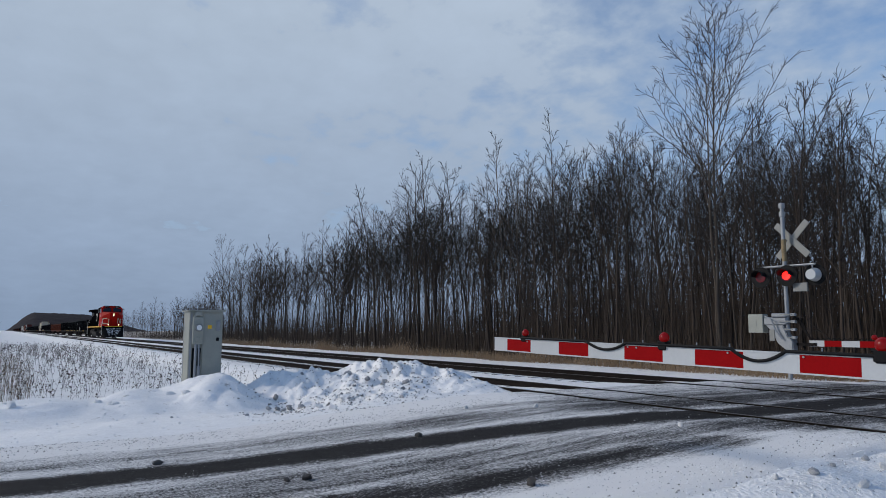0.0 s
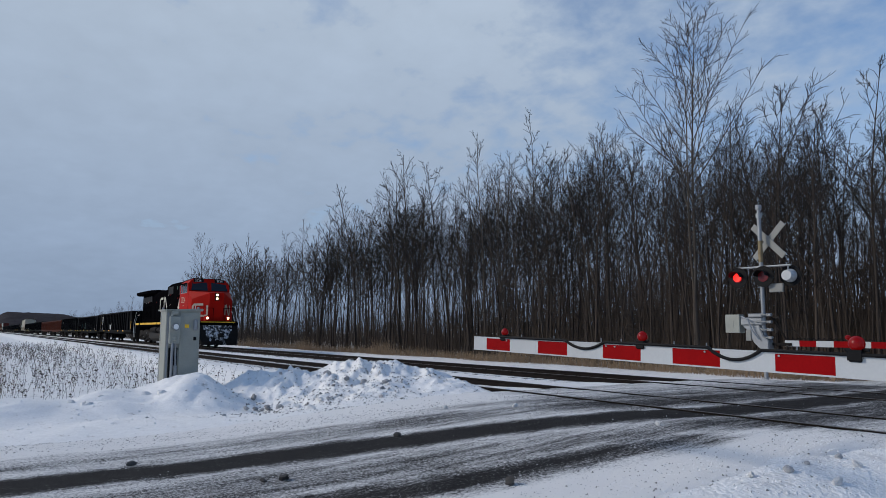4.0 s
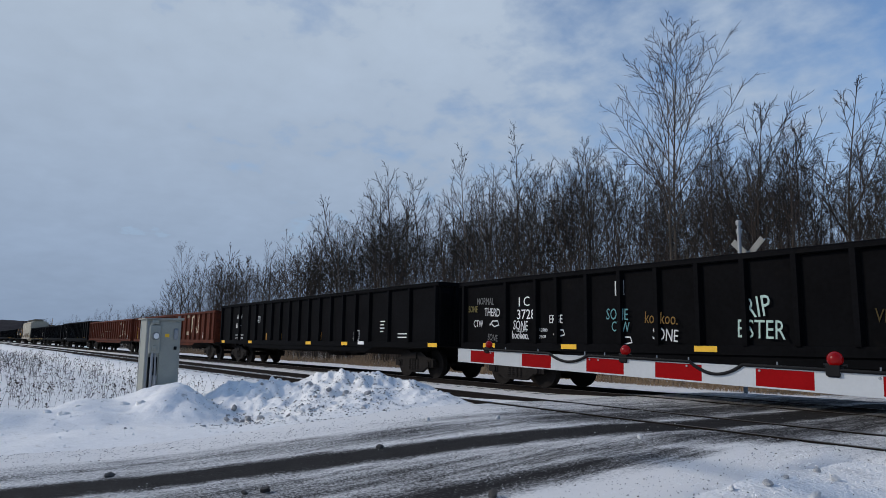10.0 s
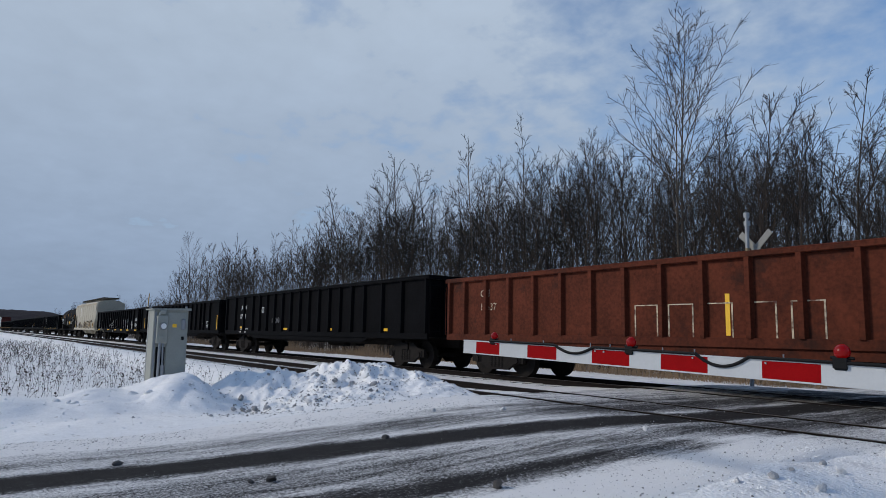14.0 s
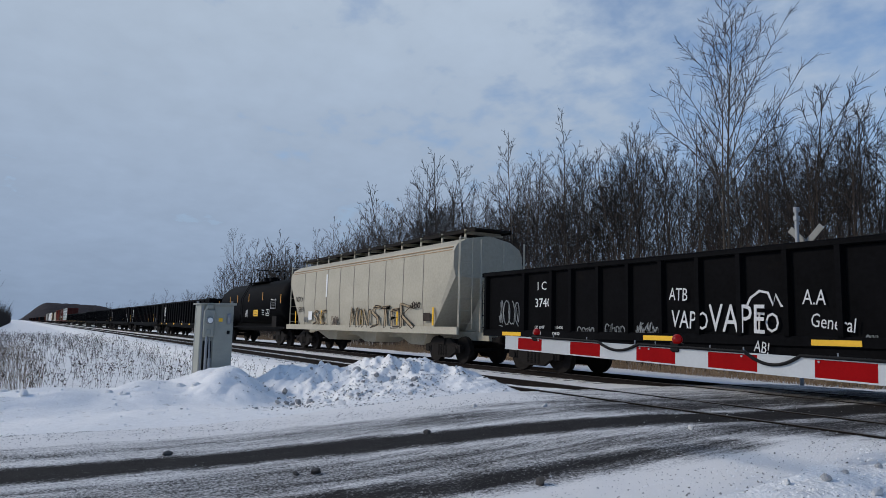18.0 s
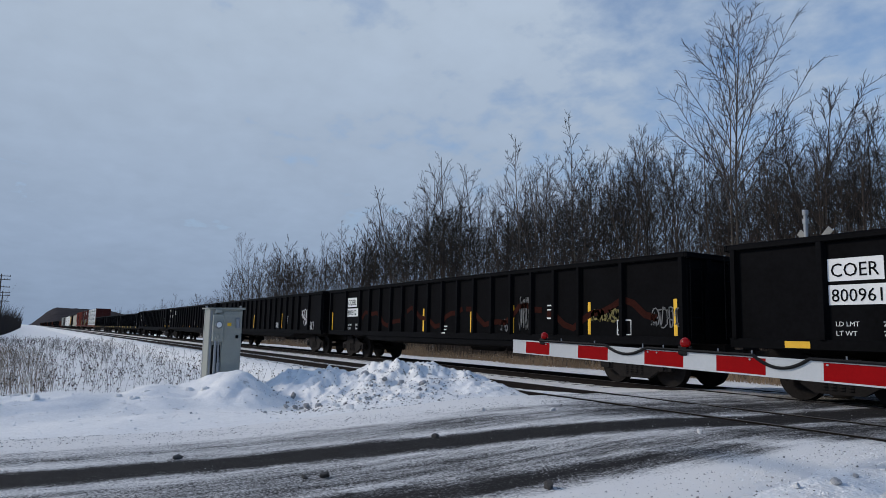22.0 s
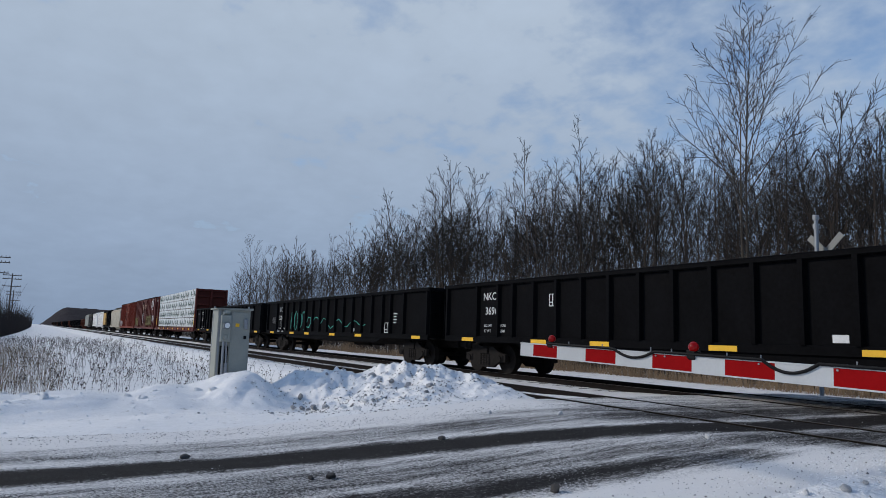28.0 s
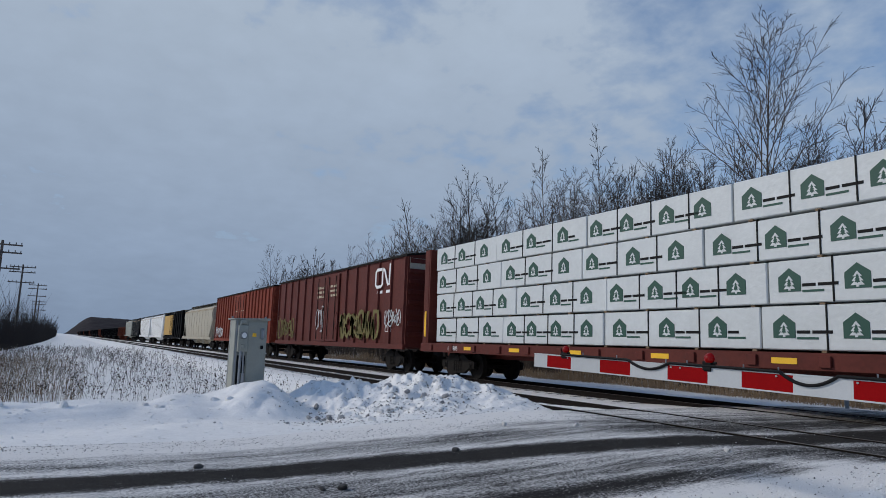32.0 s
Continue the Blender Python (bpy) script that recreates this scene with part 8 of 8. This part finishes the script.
bent = tree_thing(783, BARK, "bare tree with a crooked leaning trunk", height=15.4, lean=0.03, fork=0.5, limbs=11, twigs=5, first=0.45, wide=0.9, thick=2.2, sweep=-0.045, spray=2)
bent.matrix_basis = pose(-51.2, 26.5, -0.45, 0, -4, 0)
arched = tree_thing(785, BARK, "bare tree leaning out over its neighbours", height=16.4, lean=0.02, fork=0.42, limbs=12, twigs=5, first=0.42, wide=0.95, thick=2.1, sweep=-0.03, spray=2)
arched.matrix_basis = pose(-43.2, 26.4, -0.45, 0, -3, 0)


def hill_z(x, y):
    return -4 + 54 * np.exp(-((x + 1900) / 240) ** 2) * ramp(y, -8, 62) * (1 - ramp(y, 150, 330)) * (0.92 + 0.12 * wave(x, y, 0.012, 31)) + 2.2 * wave(x, y, 0.22, 32)


hill = sheet("distant_hill", np.arange(-2500, -1420, 14.0), np.arange(-14, 1300, 8.0), hill_z, material("far_wooded_hill", (0.034, 0.030, 0.033), 0.95, vary=0.5, scale=0.03, fine=0.25, bump=0, spec=0.05))
tagged(hill, "low wooded hill on the horizon", "hill", kind="structure")


# ---- clods and stones ----
CLODS = []
for i in range(4):
    r = random.Random(60 + i)
    bm = B()
    bmesh.ops.create_icosphere(bm, subdivisions=2 if i < 2 else 1, radius=1.0)
    for v in bm.verts:
        v.co *= r.uniform(0.72, 1.15)
        v.co.z *= 0.75
    me = bpy.data.meshes.new("clod")
    bm.to_mesh(me); bm.free()
    CLODS.append(me)
for me in CLODS:
    me.materials.append(CLOD)
LUMP = material("dark_frozen_slush", (0.055, 0.05, 0.046), 0.7, vary=0.5, scale=8, fine=50, bump=0.6)
CLEAN, LUMPS = [], []
for me in CLODS:
    c = me.copy()
    c.materials[0] = PILE
    CLEAN.append(c)
    c = me.copy()
    c.materials[0] = LUMP
    LUMPS.append(c)


def clod(name, x, y, z, s, meshes, parent=None, r=rb):
    o = new(name, r.choice(meshes))
    o.matrix_basis = pose(x, y, z, r.uniform(0, 360), r.uniform(0, 40), r.uniform(0, 360)) @ Matrix.Diagonal((s * r.uniform(0.8, 1.4), s, s * r.uniform(0.7, 1.0), 1))
    if parent:
        o.parent = parent
    return o


for _ in range(170):
    c = rb.random()
    x, y = -13.2 + rb.gauss(0, 1.1) + 0.5 * c, 6.4 + rb.gauss(0, 1.1)
    z = float(pile_z(np.array([x]), np.array([y]))[0])
    if -17.5 < x < -10.6 and y < 9 and z > gz(x, y):
        clod("frozen_clod", x, y, z + 0.005, 0.018 + 0.06 * rb.random() ** 3, CLODS if rb.random() < 0.4 else CLEAN, snow_pile)
for _ in range(26):
    x, y = -14.3 + rb.gauss(0, 0.45), rb.uniform(-4.5, 3.2)
    clod("snow_lump", x, y, float(pile_z(np.array([x]), np.array([y]))[0]) - 0.02, rb.uniform(0.05, 0.13), CLEAN, snow_pile)
for x, y, s in ((-13.3, 4.7, 0.07), (-13.15, 4.9, 0.08), (-13.25, 4.5, 0.06), (-13.2, 4.8, 0.05), (-14.3, 5.0, 0.08), (-12.3, 7.1, 0.08), (-13.1, 6.6, 0.07), (-12.9, 6.9, 0.06)):
    clod("frozen_clod", x, y, float(pile_z(np.array([x]), np.array([y]))[0]) + 0.04, s, CLODS, snow_pile)
for x, y, s, dark in ((-7.68, 4.62, 0.055, 1), (-8.28, 1.54, 0.05, 1), (-6.53, 2.63, 0.065, 1), (-6.6, 2.45, 0.04, 1), (-4.84, 4.12, 0.065, 1), (-3.36, 6.17, 0.05, 2), (-3.38, 7.14, 0.045, 2), (-3.36, 6.5, 0.03, 2), (-3.5, 5.8, 0.04, 0), (-9.01, 6.3, 0.05, 0), (-8.31, 7.18, 0.045, 0), (-5.66, 7.3, 0.05, 0), (-3.1, 6.9, 0.05, 0), (-3.0, 6.3, 0.06, 0)):
    z = max(float(road_surface(np.array([x]), np.array([y]))[0]), gz(x, y))
    tagged(clod("frozen_lump", x, y, z + s * 0.35, s, (CLEAN, LUMPS, CLODS)[dark]), "dirty frozen slush lump lying on the road" if dark else "white lump of ice on the road", "ice lump", "lumps on the road")
def crumb_material():
    """Crumbs from white ice to dark frozen slush, each its own shade."""
    m = material("slush_crumbs", (0.4, 0.4, 0.4), 0.75, bump=0, spec=0.3)
    n, l = m.node_tree.nodes, m.node_tree.links
    geo = n.new("ShaderNodeNewGeometry")
    rp = n.new("ShaderNodeValToRGB")
    e = rp.color_ramp.elements
    e[0].position, e[0].color = 0.0, (0.05, 0.048, 0.046, 1)
    e[1].position, e[1].color = 1.0, (0.66, 0.66, 0.66, 1)
    k = e.new(0.5); k.color = (0.27, 0.255, 0.235, 1)
    l.new(geo.outputs["Random Per Island"], rp.inputs[0])
    l.new(rp.outputs[0], n["Principled BSDF"].inputs["Base Color"])
    return m


def crumbs(name, label, places, lo, hi, power, mat):
    gv, gf = [], []
    cx, cy = np.array([c[0] for c in places]), np.array([c[1] for c in places])
    tops = np.maximum(np.maximum(np.where((cx > -11.35) & (cx < -0.45), road_surface(cx, cy), -9), ground_z(cx, cy)), np.where(cx < -10.1, pile_z(cx, cy), -9)).tolist()
    for (x, y), z in zip(places, tops):
        s = lo + (hi - lo) * rb.random() ** power
        b, a = len(gv), rb.uniform(0, 6.3)
        for j in range(4):
            gv.append((x + s * math.cos(a + j * 1.57) * rb.uniform(0.6, 1.4), y + s * math.sin(a + j * 1.57) * rb.uniform(0.6, 1.4), z - 0.004))
        for j in range(2):
            gv.append((x + rb.uniform(-s, s) * 0.5, y + rb.uniform(-s, s) * 0.5, z + s * rb.uniform(0.45, 0.8)))
        gf += [(b, b + 1, b + 4), (b + 1, b + 5, b + 4), (b + 1, b + 2, b + 5), (b + 2, b + 3, b + 5), (b + 3, b + 4, b + 5), (b + 3, b, b + 4)]
    return tagged(raw(name, gv, gf, mat), label, "grit", kind="stuff")


CRUMB = crumb_material()
spread = []
for _ in range(9000):
    k = rb.random()
    if k < 0.45:
        y = rb.uniform(-1, 8.6)
        spread.append((-10.35 + 0.15 * y + rb.gauss(0, 0.32), y))
    elif k < 0.72:
        spread.append((-4.1 + rb.gauss(0, 0.8), rb.uniform(1.5, 9)))
    elif k < 0.80:
        spread.append((rb.uniform(-10, -4), rb.uniform(0, 8.5)))
    else:
        spread.append((rb.uniform(-10.5, -2), rb.uniform(8.4, 15.6)))
crumbs("road_grit", "scattered crumbs of frozen slush and ice on the road", spread, 0.004, 0.018, 3.5, CRUMB)
spread = []
while len(spread) < 3800:
    x, y = -12.7 + rb.gauss(0, 1.1), 6.4 + rb.gauss(0, 1.2)
    if -17 < x < -10.6 and 3.2 < y < 9:
        spread.append((x, y))
crumbs("pile_crumbs", "dirty and white crumbs of ice on the ploughed snow", spread, 0.005, 0.034, 3.5, CRUMB)
spread = [(rb.uniform(-4.2, 0.5), rb.uniform(1.2, 8.2)) for _ in range(9000)]
crumbs("verge_ice", "white lumps of trodden snow on the road's verge", spread, 0.004, 0.017, 2.5, SNOW)
spread = [(rb.uniform(-15.5, -10.6), rb.uniform(-3, 4.2)) for _ in range(700)]
crumbs("bank_ice", "white lumps of snow on the bank", spread, 0.008, 0.035, 2.5, SNOW)

# ---- ties ----
bm = B()
box(bm, -0.115, 0.115, -1.3, 1.3, -0.13, 0.0, 0.01)
tie = bpy.data.meshes.new("tie")
bm.to_mesh(tie); bm.free()
tie.materials.append(TIE)
for tr, cy in ((track_1, FAR_Y), (track_2, NEAR_Y)):
    for i in range(125):
        x = 4.0 - 0.56 * i
        if -11.5 < x < -0.3:
            continue
        o = new("tie", tie)
        o.parent, o.matrix_basis = tr, pose(x + rb.uniform(-0.03, 0.03), cy + rb.uniform(-0.04, 0.04), -0.14, 0, 0, rb.uniform(-1, 1))
# white plate lying by the near rail at the crossing's edge
bm = B()
box(bm, -0.75, 0.75, -0.12, 0.12, 0, 0.05, 0.015)
o = tagged(part("snow_slab", bm, SNOW), "white slab of snow lying against the rail", "snow slab")
o.matrix_basis = pose(-11.9, 9.35, -0.10, 0, 0, 3)


def motions():
    """Everything on the far track runs at one speed; wheels turn while they pass the crossing."""
    marks = [0, 0.1, 0.2, 0.4] + [1.0 * k for k in range(1, 32)] + [31.6, 31.8, 31.9, 32]
    for ob, off in CARS:
        walk(ob, [(t, pose(off + SPEED * t, FAR_Y, 0)) for t in marks])
    for ob, off, x in ROLLING:
        base = ob.matrix_basis.translation.copy()
        t0 = max(0.0, (-34 - off - x) / SPEED)
        t1 = min(32.0, (2 - off - x) / SPEED)
        rows = [(0.0, pose(*base))]
        if t1 > t0:
            f0, f1 = math.ceil(t0 * FPS), math.floor(t1 * FPS)
            rows = [] if f0 == 0 else rows
            rows += [(k / FPS, pose(*base, 0, math.degrees((k - f0) / FPS * SPEED / 0.46), 0)) for k in range(f0, f1 + 1)]
            if f1 < 32 * FPS:
                rows.append((32.0, pose(*base, 0, math.degrees((f1 - f0) / FPS * SPEED / 0.46), 0)))
        else:
            rows.append((32.0, pose(*base)))
        walk(ob, rows)
    # the two flashers light in turn: the glowing disc stands before its lens, or behind it
    turns = [("R", 0.0, 0.03)] + [("LR"[k % 2], 0.03 + 0.93 * k, 0.03 + 0.93 * (k + 1)) for k in range(35)]
    for ob, x, side in FLASH:
        rows, last = [], None
        for s, a, b in turns:
            if a >= 32:
                break
            y = -0.165 if s == side else 0.02
            rows += [(a + 0.02, pose(x, y, 3.13)), (min(b - 0.02, 32.0), pose(x, y, 3.13))]
        rows[0] = (0.0, rows[0][1])
        walk(ob, rows)


motions()
